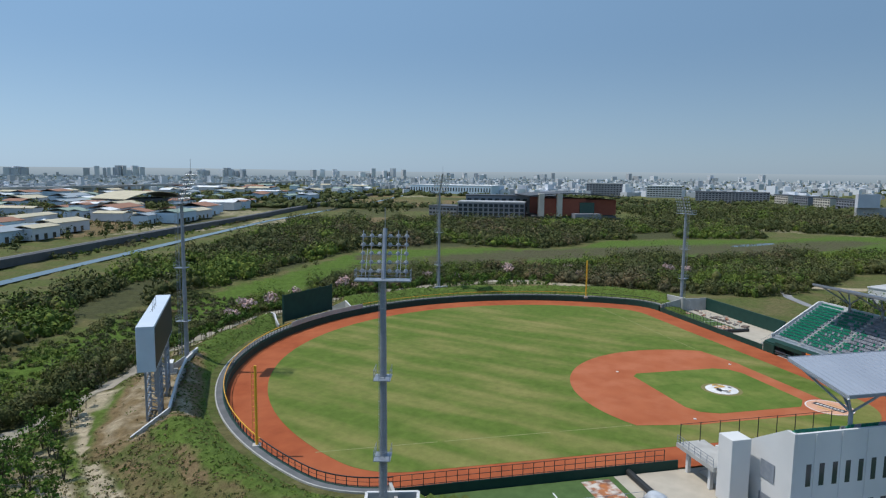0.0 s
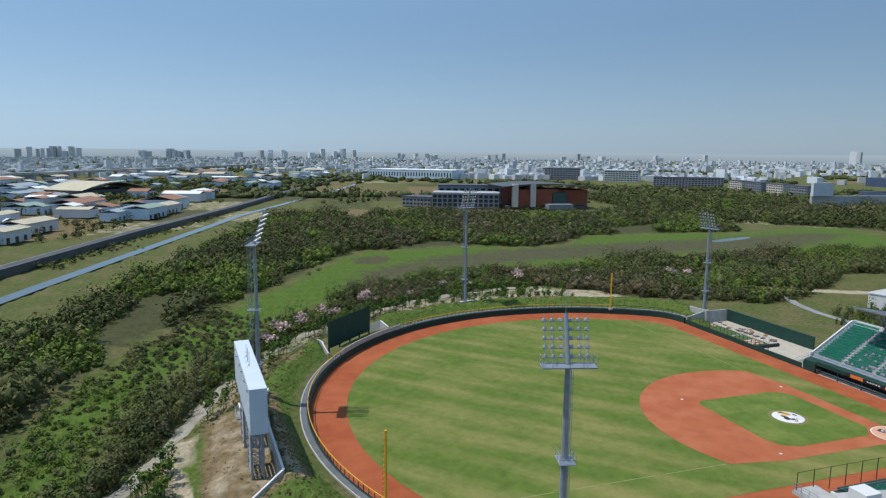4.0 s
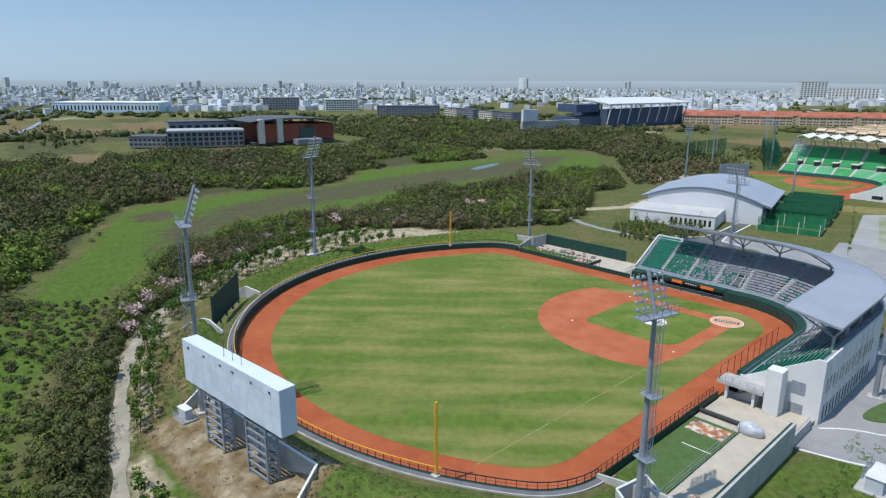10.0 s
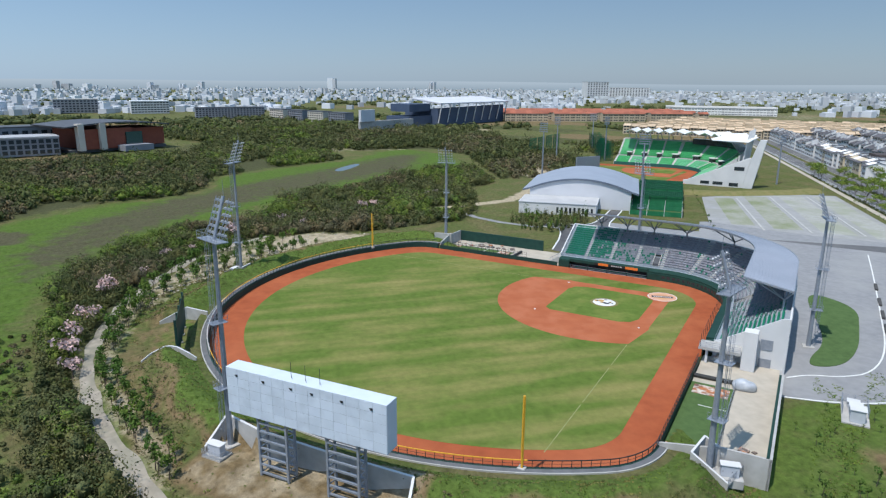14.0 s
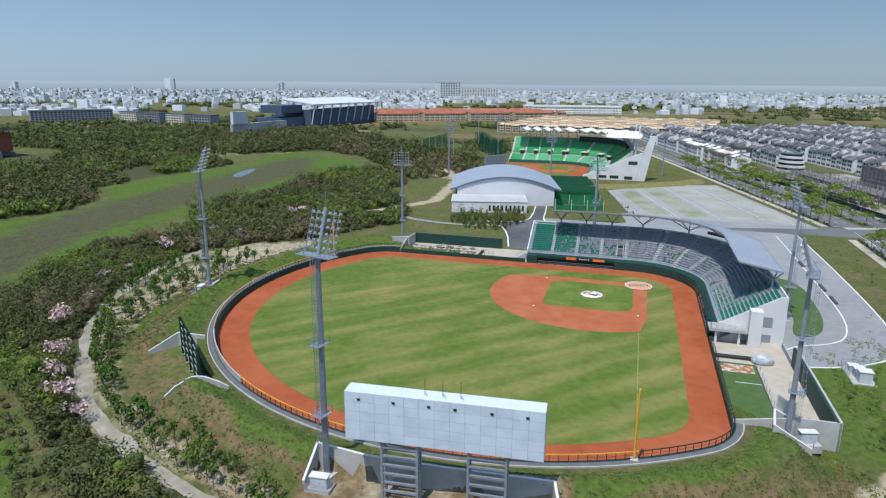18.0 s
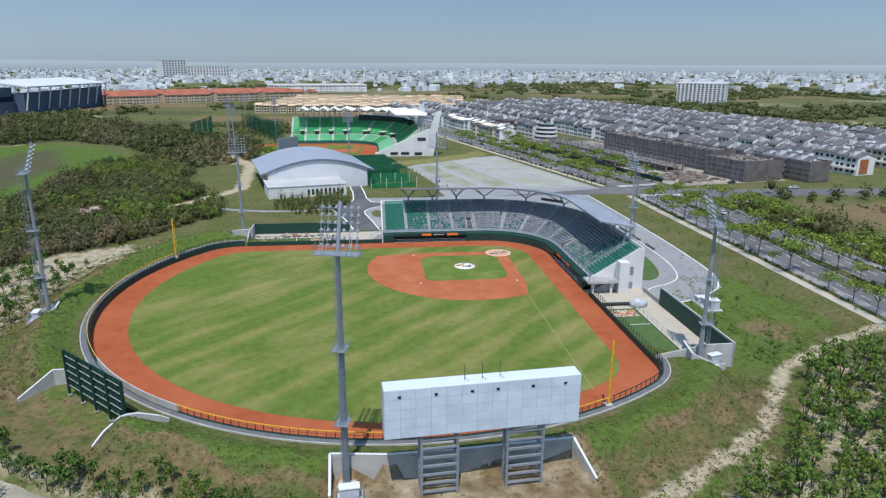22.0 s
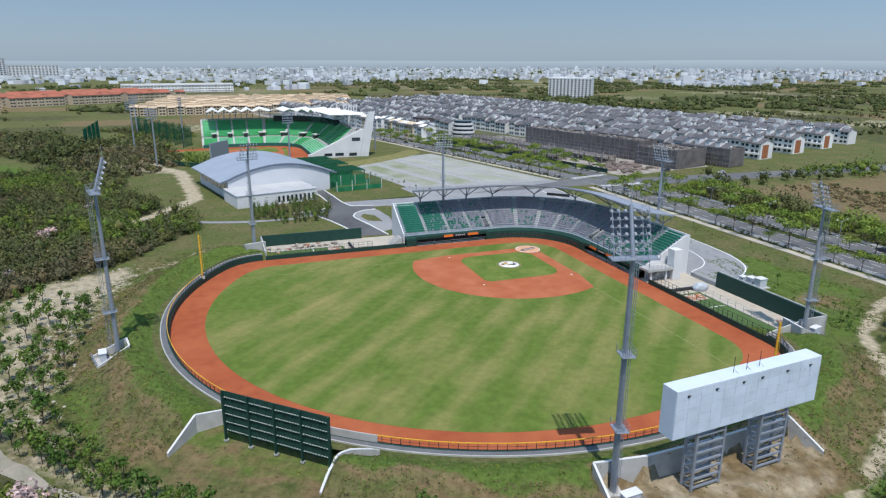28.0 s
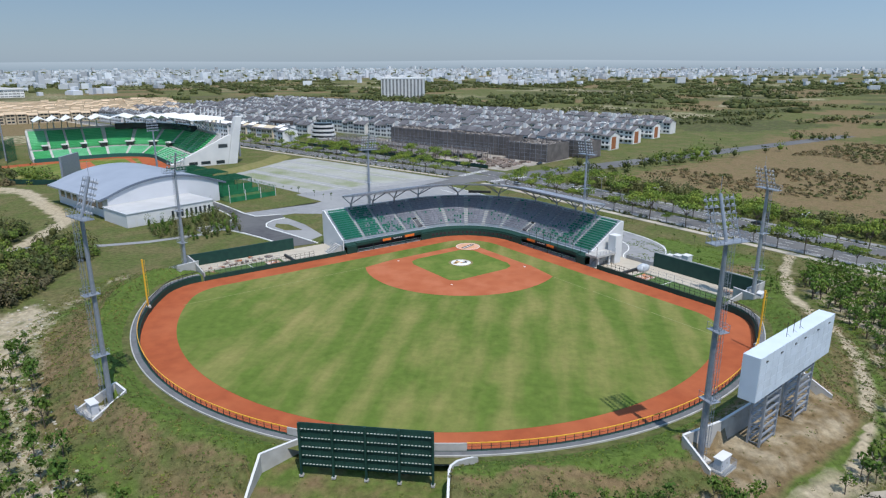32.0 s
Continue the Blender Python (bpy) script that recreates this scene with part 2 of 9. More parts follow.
def grass_field():
    m = material("mown grass", (0.110, 0.160, 0.031), (0.088, 0.132, 0.025), 0.5, 0.9, bump=0.4, fine=9, spec=0.1)
    t = m.node_tree
    p = t.nodes["Principled BSDF"]
    base = p.inputs["Base Color"].links[0].from_socket
    geo = t.nodes.new("ShaderNodeNewGeometry")
    # mowing stripes along y, broken up by noise
    warp = t.nodes.new("ShaderNodeTexNoise")
    warp.inputs["Scale"].default_value = 0.05
    t.links.new(geo.outputs["Position"], warp.inputs["Vector"])
    sep = t.nodes.new("ShaderNodeSeparateXYZ")
    t.links.new(geo.outputs["Position"], sep.inputs[0])
    add = t.nodes.new("ShaderNodeMath")
    add.operation = "MULTIPLY_ADD"
    add.inputs[1].default_value, add.inputs[2].default_value = 9.0, 0.0
    t.links.new(warp.outputs[0], add.inputs[0])
    sx = t.nodes.new("ShaderNodeMath")
    t.links.new(sep.outputs[0], sx.inputs[0])
    t.links.new(add.outputs[0], sx.inputs[1])
    wv = t.nodes.new("ShaderNodeMath")
    wv.operation = "MULTIPLY"
    wv.inputs[1].default_value = 2 * math.pi / 9.0
    t.links.new(sx.outputs[0], wv.inputs[0])
    sn = t.nodes.new("ShaderNodeMath")
    sn.operation = "SINE"
    t.links.new(wv.outputs[0], sn.inputs[0])
    stretch = t.nodes.new("ShaderNodeMapping")
    stretch.inputs["Scale"].default_value = (0.22, 0.035, 1)
    t.links.new(geo.outputs["Position"], stretch.inputs[0])
    n = t.nodes.new("ShaderNodeTexNoise")
    n.inputs["Scale"].default_value, n.inputs["Detail"].default_value = 1.0, 6
    t.links.new(stretch.outputs[0], n.inputs["Vector"])
    n2 = t.nodes.new("ShaderNodeTexNoise")
    n2.inputs["Scale"].default_value, n2.inputs["Detail"].default_value = 0.045, 5
    t.links.new(geo.outputs["Position"], n2.inputs["Vector"])
    mul = t.nodes.new("ShaderNodeMath")
    mul.operation = "MULTIPLY_ADD"
    mul.inputs[1].default_value = 0.075
    t.links.new(sn.outputs[0], mul.inputs[0])
    t.links.new(n.outputs[0], mul.inputs[2])
    ad2 = t.nodes.new("ShaderNodeMath")
    t.links.new(mul.outputs[0], ad2.inputs[0])
    t.links.new(n2.outputs[0], ad2.inputs[1])
    r = t.nodes.new("ShaderNodeMapRange")
    r.inputs[1].default_value, r.inputs[2].default_value, r.inputs[4].default_value = 0.86, 1.36, 0.72
    t.links.new(ad2.outputs[0], r.inputs[0])
    mx = t.nodes.new("ShaderNodeMix")
    mx.data_type = "RGBA"
    mx.inputs["B"].default_value = (0.28, 0.235, 0.092, 1)
    t.links.new(base, mx.inputs["A"])
    t.links.new(r.outputs[0], mx.inputs["Factor"])
    t.links.new(mx.outputs["Result"], p.inputs["Base Color"])
    return m


GRASS_FIELD = speckle(grass_field(), 0.55, 0.16)
GRASS_INFIELD = material("infield grass", (0.115, 0.17, 0.034), (0.088, 0.14, 0.026), 0.35, 0.9, bump=0.4, fine=9, c3=(0.20, 0.22, 0.06), scale3=0.12, mix3=0.6, spec=0.1)
TURF = material("artificial turf", (0.085, 0.140, 0.050), (0.068, 0.115, 0.040), 0.5, 0.9, bump=0.3, spec=0.1)


def ground_material():
    """Grass, dry grass, bare soil and marsh, weighted by painted-in land use and broken up by noise."""
    m = material("open ground", (0.082, 0.110, 0.030), (0.118, 0.122, 0.046), 0.6, 0.95, bump=1.0, fine=2.2, c3=(0.16, 0.13, 0.066), scale3=0.09, mix3=0.6, spec=0.1)
    t = m.node_tree
    p = t.nodes["Principled BSDF"]
    out = p.inputs["Base Color"].links[0].from_socket
    geo = t.nodes.new("ShaderNodeNewGeometry")
    n = t.nodes.new("ShaderNodeTexNoise")
    n.inputs["Scale"].default_value, n.inputs["Detail"].default_value = 0.22, 12
    t.links.new(geo.outputs["Position"], n.inputs["Vector"])
    for name, c in (("lush", (0.084, 0.136, 0.025)), ("green", (0.094, 0.140, 0.030)), ("mud", (0.088, 0.084, 0.046)), ("dry", (0.185, 0.135, 0.072)), ("soil", (0.40, 0.34, 0.24)), ("wood", (0.070, 0.074, 0.034))):
        a = t.nodes.new("ShaderNodeAttribute")
        a.attribute_name = name
        s = t.nodes.new("ShaderNodeMath")
        s.operation = "ADD"
        t.links.new(a.outputs["Fac"], s.inputs[0])
        t.links.new(n.outputs[0], s.inputs[1])
        r = t.nodes.new("ShaderNodeMapRange")
        r.inputs[1].default_value, r.inputs[2].default_value = 0.82, 1.12
        t.links.new(s.outputs[0], r.inputs[0])
        mx = t.nodes.new("ShaderNodeMix")
        mx.data_type = "RGBA"
        mx.inputs["B"].default_value = (*c, 1)
        t.links.new(out, mx.inputs["A"])
        t.links.new(r.outputs[0], mx.inputs["Factor"])
        out = mx.outputs["Result"]
    t.links.new(out, p.inputs["Base Color"])
    return m


GROUND = speckle(ground_material(), 0.8, 0.38, 0.55)
speckle(GRASS_INFIELD, 0.6, 0.14)
speckle(TURF, 0.8, 0.12)
speckle(CLAY, 0.25, 0.07)
speckle(CLAY_LIGHT, 0.5, 0.08)

# ---- building helpers ----
R2 = math.sqrt(0.5)


def mesh_object(name, verts, faces, mat, parent=None, label="", smooth=False):
    me = bpy.data.meshes.new(name)
    me.from_pydata([tuple(v) for v in verts], [], faces)
    for m in (mat if isinstance(mat, (list, tuple)) else [mat]):
        me.materials.append(m)
    if smooth:
        me.polygons.foreach_set("use_smooth", [True] * len(me.polygons))
    me.update()
    ob = new(name, me)
    if parent is not None:
        ob.parent = parent
    if label:
        tagged(ob, label)
    return ob


def part(name, bm, mat, parent, label="", smooth=False):
    bmesh.ops.recalc_face_normals(bm, faces=bm.faces[:])
    me = bpy.data.meshes.new(name)
    bm.to_mesh(me)
    bm.free()
    for m in (mat if isinstance(mat, (list, tuple)) else [mat]):
        me.materials.append(m)
    if smooth:
        me.polygons.foreach_set("use_smooth", [True] * len(me.polygons))
    ob = new(name, me)
    if parent is not None:
        ob.parent = parent
    if label:
        tagged(ob, label)
    return ob


def thing(name, m, label, category, group="", kind=""):
    ob = new(name)
    ob.matrix_world = m
    ob.empty_display_size = 0.5
    return tagged(ob, label, category, group, kind)


def box(bm, x0, x1, y0, y1, z0, z1, m=None, mat=0):
    vs = [bm.verts.new((x, y, z)) for z in (z0, z1) for x, y in ((x0, y0), (x1, y0), (x1, y1), (x0, y1))]
    if m is not None:
        for v in vs:
            v.co = m @ v.co
    for q in ((3, 2, 1, 0), (4, 5, 6, 7), (0, 1, 5, 4), (1, 2, 6, 5), (2, 3, 7, 6), (3, 0, 4, 7)):
        f = bm.faces.new([vs[i] for i in q])
        f.material_index = mat
    return vs


def rod(bm, a, b, r, n=6, r2=None, mat=0):
    """A closed bar from a to b."""
    a, b = Vector(a), Vector(b)
    r2 = r if r2 is None else r2
    d = (b - a).normalized()
    s = d.cross(Vector((0, 0, 1)) if abs(d.z) < 0.9 else Vector((1, 0, 0))).normalized()
    t = d.cross(s)
    rings = []
    for p, q in ((a, r), (b, r2)):
        rings.append([bm.verts.new(p + (s * math.cos(k) + t * math.sin(k)) * q) for k in (2 * math.pi * (i + 0.5) / n for i in range(n))])
    for i in range(n):
        f = bm.faces.new((rings[0][i], rings[0][(i + 1) % n], rings[1][(i + 1) % n], rings[1][i]))
        f.material_index = mat
    for ring in rings:
        bm.faces.new(ring).material_index = mat


def prism(bm, outline, z0, z1, m=None, mat=0):
    """A closed upright prism over an outline of (x, y)."""
    lo = [bm.verts.new((x, y, z0)) for x, y in outline]
    hi = [bm.verts.new((x, y, z1)) for x, y in outline]
    if m is not None:
        for v in lo + hi:
            v.co = m @ v.co
    n = len(outline)
    bm.faces.new(lo[::-1]).material_index = mat
    bm.faces.new(hi).material_index = mat
    for i in range(n):
        bm.faces.new((lo[i], lo[(i + 1) % n], hi[(i + 1) % n], hi[i])).material_index = mat


def sheet(name, outline, z, mat, label="", category="", kind="structure", parent=None, thick=0.12):
    """A flat slab with its top at z."""
    bm = bmesh.new()
    prism(bm, outline, z - thick, z)
    ob = part(name, bm, mat, parent, label)
    if category:
        tagged(ob, label, category, "", kind)
    return ob


def ribbon(name, line_a, line_b, za, zb, mat, parent=None, label=""):
    """A band between two polylines of equal length."""
    n = len(line_a)
    verts = [(x, y, za) for x, y in line_a] + [(x, y, zb) for x, y in line_b]
    return mesh_object(name, verts, [(i, i + 1, n + i + 1, n + i) for i in range(n - 1)], mat, parent, label)


def uv_point(side, u, v):
    """u along the foul line from home, v outward from it; side -1 third base, +1 first base."""
    return (side * (u + v) * R2, (u - v) * R2)


def arc(cx, cy, r, a0, a1, n):
    return [(cx + r * math.cos(radians(a0 + (a1 - a0) * i / n)), cy + r * math.sin(radians(a0 + (a1 - a0) * i / n))) for i in range(n + 1)]


def offset_line(line, d):
    """The open polyline moved d to its right."""
    out = []
    for i, p in enumerate(line):
        a, b = line[max(i - 1, 0)], line[min(i + 1, len(line) - 1)]
        tx, ty = b[0] - a[0], b[1] - a[1]
        k = math.hypot(tx, ty)
        out.append((p[0] + d * ty / k, p[1] - d * tx / k))
    return out


def resample(line, step):
    pts, acc = [line[0]], 0.0
    for a, b in zip(line, line[1:]):
        k = math.hypot(b[0] - a[0], b[1] - a[1])
        t = step - acc
        while t <= k:
            pts.append((a[0] + (b[0] - a[0]) * t / k, a[1] + (b[1] - a[1]) * t / k))
            t += step
        acc = k - (t - step)
    return pts


def inside(poly, x, y):
    """Even-odd test on numpy arrays."""
    res = np.zeros(np.shape(x), bool)
    for (x0, y0), (x1, y1) in zip(poly, poly[1:] + poly[:1]):
        if y0 != y1:
            res ^= ((y0 > y) != (y1 > y)) & (x < (x1 - x0) * (y - y0) / (y1 - y0) + x0)
    return res


def line_distance(line, x, y):
    best = np.full(np.shape(x), 1e9)
    for (x0, y0), (x1, y1) in zip(line, line[1:]):
        dx, dy = x1 - x0, y1 - y0
        t = np.clip(((x - x0) * dx + (y - y0) * dy) / (dx * dx + dy * dy + 1e-9), 0, 1)
        best = np.minimum(best, np.hypot(x - x0 - t * dx, y - y0 - t * dy))
    return best


def ccw(poly):
    s = sum(x0 * y1 - x1 * y0 for (x0, y0), (x1, y1) in zip(poly, poly[1:] + poly[:1]))
    return poly if s > 0 else poly[::-1]


# ---- field outline ----
CY, R_WALL, R_GRASS, V_WALL = 46.5, 74.0, 66.5, 15.8


def fillet_outline(r_big, v, fil):
    """Third-base half: straight at v off the foul line, a rounded corner, then the outfield circle up to x = 0."""
    # fillet centre: fil inside the line and r_big - fil from the circle's centre
    w = v - fil
    u0, v0 = CY * R2, -CY * R2
    du = math.sqrt((r_big - fil) ** 2 - (w - v0) ** 2)
    uc = u0 + du
    a0 = math.pi / 2
    a1 = math.atan2(w - v0, uc - u0)
    pts = []
    for i in range(13):
        a = a0 + (a1 - a0) * i / 12
        pts.append(uv_point(-1, uc + fil * math.cos(a), w + fil * math.sin(a)))
    x, y = pts[-1]
    s = math.degrees(math.atan2(y - CY, x))
    if s < 0:
        s += 360
    pts += arc(0, CY, r_big, s, 90, 60)[1:]
    return pts


def mirror(line):
    return [(-x, y) for x, y in line]


HOME_R = (V_WALL / R2 - 14.5) * R2 / (1 - R2)
HOME_C = HOME_R - 14.5
left_out = fillet_outline(R_WALL, V_WALL, 13.0)
OUTFIELD = left_out + mirror(left_out)[::-1][1:]           # third-base corner, over centre field, to first-base corner
BACKSTOP = arc(0, HOME_C, HOME_R, -45, -135, 30)             # first-base side to third-base side
WALL_LOOP = OUTFIELD + BACKSTOP
left_in = fillet_outline(R_GRASS, 9.2, 12.0)
back_in = arc(0, 4.5, 13.0 * 0 + (9.2 / R2 + 4.5) * R2, -45, -135, 16)
GRASS_LOOP = left_in + mirror(left_in)[::-1][1:] + back_in

# ---- ground ----
BE_C, BE_HALF = (-0.55, 126.5), 10.05
NOTCH_BE = [(-16.6, 121.0), (11.8, 119.8), (16.5, 126.8), (15.8, 141.0), (-13.4, 141.0), (-13.1, 128.0), (-13.9, 125.9), (-15.9, 123.4)]
SB_L, SB_R = Vector((-56.9, 113.3, 0)), Vector((-74.9, 92.4, 0))
SB_DIR = (SB_R - SB_L).normalized()
SB_OUT = Vector((SB_DIR.y, -SB_DIR.x, 0))
if SB_OUT.dot(Vector((-1, 1, 0))) < 0:
    SB_OUT = -SB_OUT


def sb_point(along, out):
    p = SB_L + SB_DIR * along + SB_OUT * out
    return (p.x, p.y)


YARD_WALL = [(-47.0, 114.4), (-53.6, 109.3), (-61.8, 100.6), (-72.4, 88.3)]
NOTCH_SB = YARD_WALL + [(-77.9, 90.9), (-84.0, 99.0), (-67.0, 120.0), (-54.0, 121.5), (-50.0, 119.0)]
# open pits in the bank round the tower feet: wall line from one end to the other, and the floor
TOWER_PITS = [
    ([(54.4, 117.0), (50.0, 111.8), (46.3, 114.2), (49.3, 119.6)], 0.5),
    ([(-81.4, 42.9), (-76.3, 45.8), (-72.8, 40.8), (-78.6, 37.4)], 0.8),
    ([(81.4, 42.9), (76.8, 46.2), (73.5, 40.8), (79.4, 37.0)], 0.8),
]
BASE_Z = -1.6


def ground_z(x, y):
    x, y = np.asarray(x, float), np.asarray(y, float)
    loop = WALL_LOOP + WALL_LOOP[:1]
    d = line_distance(loop[::2] + loop[:1], x, y)
    d = np.where(inside(WALL_LOOP, x, y), -d, d)
    # the bank runs round the outfield between the two bullpens
    ang = np.degrees(np.arctan2(y - 20, np.abs(x)))
    cover = np.clip((ang - 14) / 5, 0, 1)
    prof = np.interp(d, [0, 2.6, 4.2, 7.6, 9.5, 14, 19, 26, 40], [1.2, 1.4, 2.0, 3.75, 3.85, 0.9, -1.0, BASE_Z - 0.1, BASE_Z - 0.3])
    rough = 0.30 * np.sin(x * 0.21 + 1.3) * np.cos(y * 0.17) + 0.22 * np.sin(x * 0.53 + y * 0.41) + 0.14 * np.sin(x * 1.1 - y * 0.7) * np.sin(y * 1.2 + 0.4)
    prof = prof + rough * np.clip((d - 4) / 6, 0, 1)
    flat = -1.0 + (BASE_Z + 1.0) * np.clip((y - 30 + (x - 95) * 0.45) / 25, 0, 1) * np.clip((x - 90) / 10, 0, 1)
    z = cover * prof + (1 - cover) * flat
    z = np.where(inside(NOTCH_BE, x, y), np.minimum(z, np.clip(0.1 - (y - 122) * 0.09, -1.2, 0.1)), z)
    z = np.where(inside(NOTCH_SB, x, y), np.minimum(z, 0.3), z)
    for line, floor in TOWER_PITS:
        z = np.where(inside(line, x, y), np.minimum(z, floor), z)
    return np.where(d < 1.25, -0.3, z)


def axis(lo, hi, step, far, grow):
    a = list(np.arange(lo, hi + 0.01, step))
    s, k = step, a[-1]
    while k < far:
        s *= grow
        k += s
        a.append(k)
    s, k = step, a[0]
    while k > -far:
        s *= grow
        k -= s
        a.insert(0, k)
    return np.array(a)


GX = axis(-128, 118, 1.1, 4990, 1.045)
GY = axis(-40, 160, 1.1, 4990, 1.045)
gx, gy = np.meshgrid(GX, GY)
gz = ground_z(gx, gy)
n_x, n_y = len(GX), len(GY)
idx = np.arange(n_x * n_y).reshape(n_y, n_x)
quads = np.stack([idx[:-1, :-1], idx[:-1, 1:], idx[1:, 1:], idx[1:, :-1]], -1).reshape(-1, 4)
me = bpy.data.meshes.new("ground")
me.from_pydata(np.stack([gx, gy, gz], -1).reshape(-1, 3).tolist(), [], quads.tolist())
me.materials.append(GROUND)
me.polygons.foreach_set("use_smooth", [True] * len(me.polygons))
ground = tagged(new("ground", me), "rough grassy ground with marsh, bare soil and banks", "ground", "", "structure")


def ab_(a, b):
    return ((a - b) * R2, -(a + b) * R2)


def soft(poly, edge):
    d = line_distance(poly + poly[:1], gx, gy)
    d = np.where(inside(poly, gx, gy), d, -d)
    return np.clip(0.5 + d / (2 * edge), 0, 1)


MARSH_FAR = [(-125, 108), (-106, 124), (-88, 140), (-64, 160), (-29, 179), (3, 190), (41, 199), (72, 205), (124, 222), (152, 226), (176, 203), (200, 185), (219, 147), (240, 137), (287, 136), (324, 95), (361, 42), (420, 8), (440, -20), (385, -48)]
MARSH_NEAR = [(290, -38), (265, -4), (206, 53), (190, 95), (165, 118), (135, 142), (100, 162), (60, 169), (25, 165), (-19, 154), (-42, 149), (-58, 142), (-78, 126), (-100, 108)]
MARSH = MARSH_FAR + MARSH_NEAR
NEAR_THICKET = [(-160, 80), (-112, 101), (-92, 110), (-74, 117), (-57, 126.0), (-38, 135.2), (-21, 142.0), (-3, 146.2), (18, 147.0), (40, 145.5), (60, 140.5), (80, 132), (98, 121), (112, 106), (124, 82), (138, 118), (135, 140), (100, 160), (60, 167), (25, 163), (-19, 152), (-42, 147), (-58, 140), (-78, 124), (-102, 106), (-130, 104), (-165, 100)]
BANK_WOODS = [(108, 104), (124, 128), (150, 106), (190, 100), (222, 58), (296, -10), (288, -40), (218, -28), (205, -5), (150, 4), (118, 24), (112, 60)]
FAR_WOODS = [(-165, 112), (-128, 112), (-108, 127), (-90, 143), (-66, 163), (-31, 182), (2, 193), (40, 202), (72, 208), (124, 226), (152, 231), (180, 207), (203, 188), (222, 150), (242, 141), (290, 140), (328, 98), (365, 46), (425, 60), (425, 150), (405, 240), (385, 300), (330, 330), (300, 395), (278, 402), (116, 310), (18, 252), (-140, 158)]
EAST_WOODS = [(235, -38), (300, -48), (375, -60), (445, -45), (430, 25), (600, 60), (690, -60), (640, -150), (470, -140), (390, -140), (310, -130), (236, -76)]
TRAIL = [(-150, 76), (-112, 101), (-92, 110), (-74, 117), (-57, 126.0), (-38, 135.2), (-21, 142.0), (-3, 146.2), (18, 147.0), (40, 145.5), (60, 140.5), (80, 132), (98, 121), (112, 106)]
SAND_PATH = [(149, 33), (152, 17), (156, -1), (161, -16), (194, -43), (223, -66), (262, -78)]
far_d = np.hypot(gx, gy)
loop_d = line_distance(WALL_LOOP + WALL_LOOP[:1], gx, gy)
loop_out = np.where(inside(WALL_LOOP, gx, gy), -loop_d, loop_d)
cover_ang = np.degrees(np.arctan2(gy - 20, np.abs(gx)))
DIRT_TRACK = [(-73, 113), (-79, 101), (-87, 83), (-93, 58), (-90, 30), (-96, 8), (-104, -12)]
ORCHARD = [(-79, 109), (-84, 98), (-91, 84), (-97, 60), (-94, 30), (-99, 8), (-146, 0), (-146, 78), (-110, 99)]
RF_GROVE = [(34, 139), (54, 122), (72, 104), (84, 92), (92, 80), (106, 74), (112, 96), (86, 122), (58, 141)]
RF_ROCKS = [(72, 104), (84, 90), (92, 74), (106, 62), (114, 84), (110, 104), (92, 112)]
band = np.clip((cover_ang - 8) / 8, 0, 1)
wob = 3.5 * np.sin(gx * 0.11 + 0.6) * np.sin(gy * 0.09) + 2.0 * np.sin(gx * 0.27 + gy * 0.22)
near_track = np.clip(1 - line_distance(DIRT_TRACK, gx, gy) / 3.0, 0, 1)
land = {
    "lush": 0.70 * soft(MARSH, 7),
    "mud": np.maximum(0.66 * soft([(60, 178), (110, 160), (160, 138), (222, 82), (300, 4), (400, -35), (390, 5), (320, 62), (250, 128), (200, 165), (150, 190), (100, 196)], 12), 0.75 * soft([(122, 196), (140, 196), (148, 212), (130, 218), (116, 208)], 4)),
    "green": np.maximum(0.92 * np.clip(1.15 - np.abs(loop_out + wob * 0.4 - 6) / 8, 0, 1), 0.66 * np.clip(1 - np.abs(loop_out + wob * 0.5 - 21) / 4.5, 0, 1)) * band,
    "dry": np.maximum(0.58 * np.clip(1 - np.abs(loop_out + wob - 15.5) / 7, 0, 1), 0.66 * np.clip(1 - np.abs(loop_out + wob * 0.5 - 11.0) / 2.2, 0, 1)) * band,
    "wood": 0.72 * np.maximum.reduce([soft(NEAR_THICKET, 3), soft(BANK_WOODS, 4), soft(FAR_WOODS, 6), soft(EAST_WOODS, 8)]),
    "soil": np.maximum.reduce([0.50 * np.clip(1.1 - line_distance(offset_line(TRAIL, 4.0), gx, gy) / 6.0, 0, 1), 0.85 * np.clip(1.2 - line_distance(SAND_PATH, gx, gy) / 5, 0, 1), 0.8 * soft([(226, -60), (262, -55), (318, -98), (304, -114), (255, -84)], 5), 0.55 * np.clip(1 - np.abs(loop_out + 0.5 * wob - 25.5) / 5, 0, 1) * band, 0.85 * near_track, 0.50 * soft(ORCHARD, 3), 0.50 * soft(RF_GROVE, 4), 0.62 * soft(RF_ROCKS, 5), 0.0 * gx]),
}
yard_w = soft([sb_point(-7.5, -8.6), sb_point(31.0, -8.6), sb_point(33, 6.0), sb_point(22, 7.5), sb_point(-8.0, 5.5)], 2)
for weight in ("wood", "lush"):
    land[weight] = np.where(land["soil"] > 0.5, 0.0, land[weight])
land["wood"] = np.where(inside(RF_GROVE, gx, gy) | inside(RF_ROCKS, gx, gy) | inside(ORCHARD, gx, gy), 0.0, land["wood"])
land["soil"] = np.where(yard_w > 0.3, 0.0, land["soil"])
land["dry"] = np.maximum(land["dry"], 1.0 * yard_w)
land["soil"] = np.maximum(land["soil"], 0.42 * yard_w)
land["dry"] = np.maximum(land["dry"], 0.42 * soft(NOTCH_BE, 2))
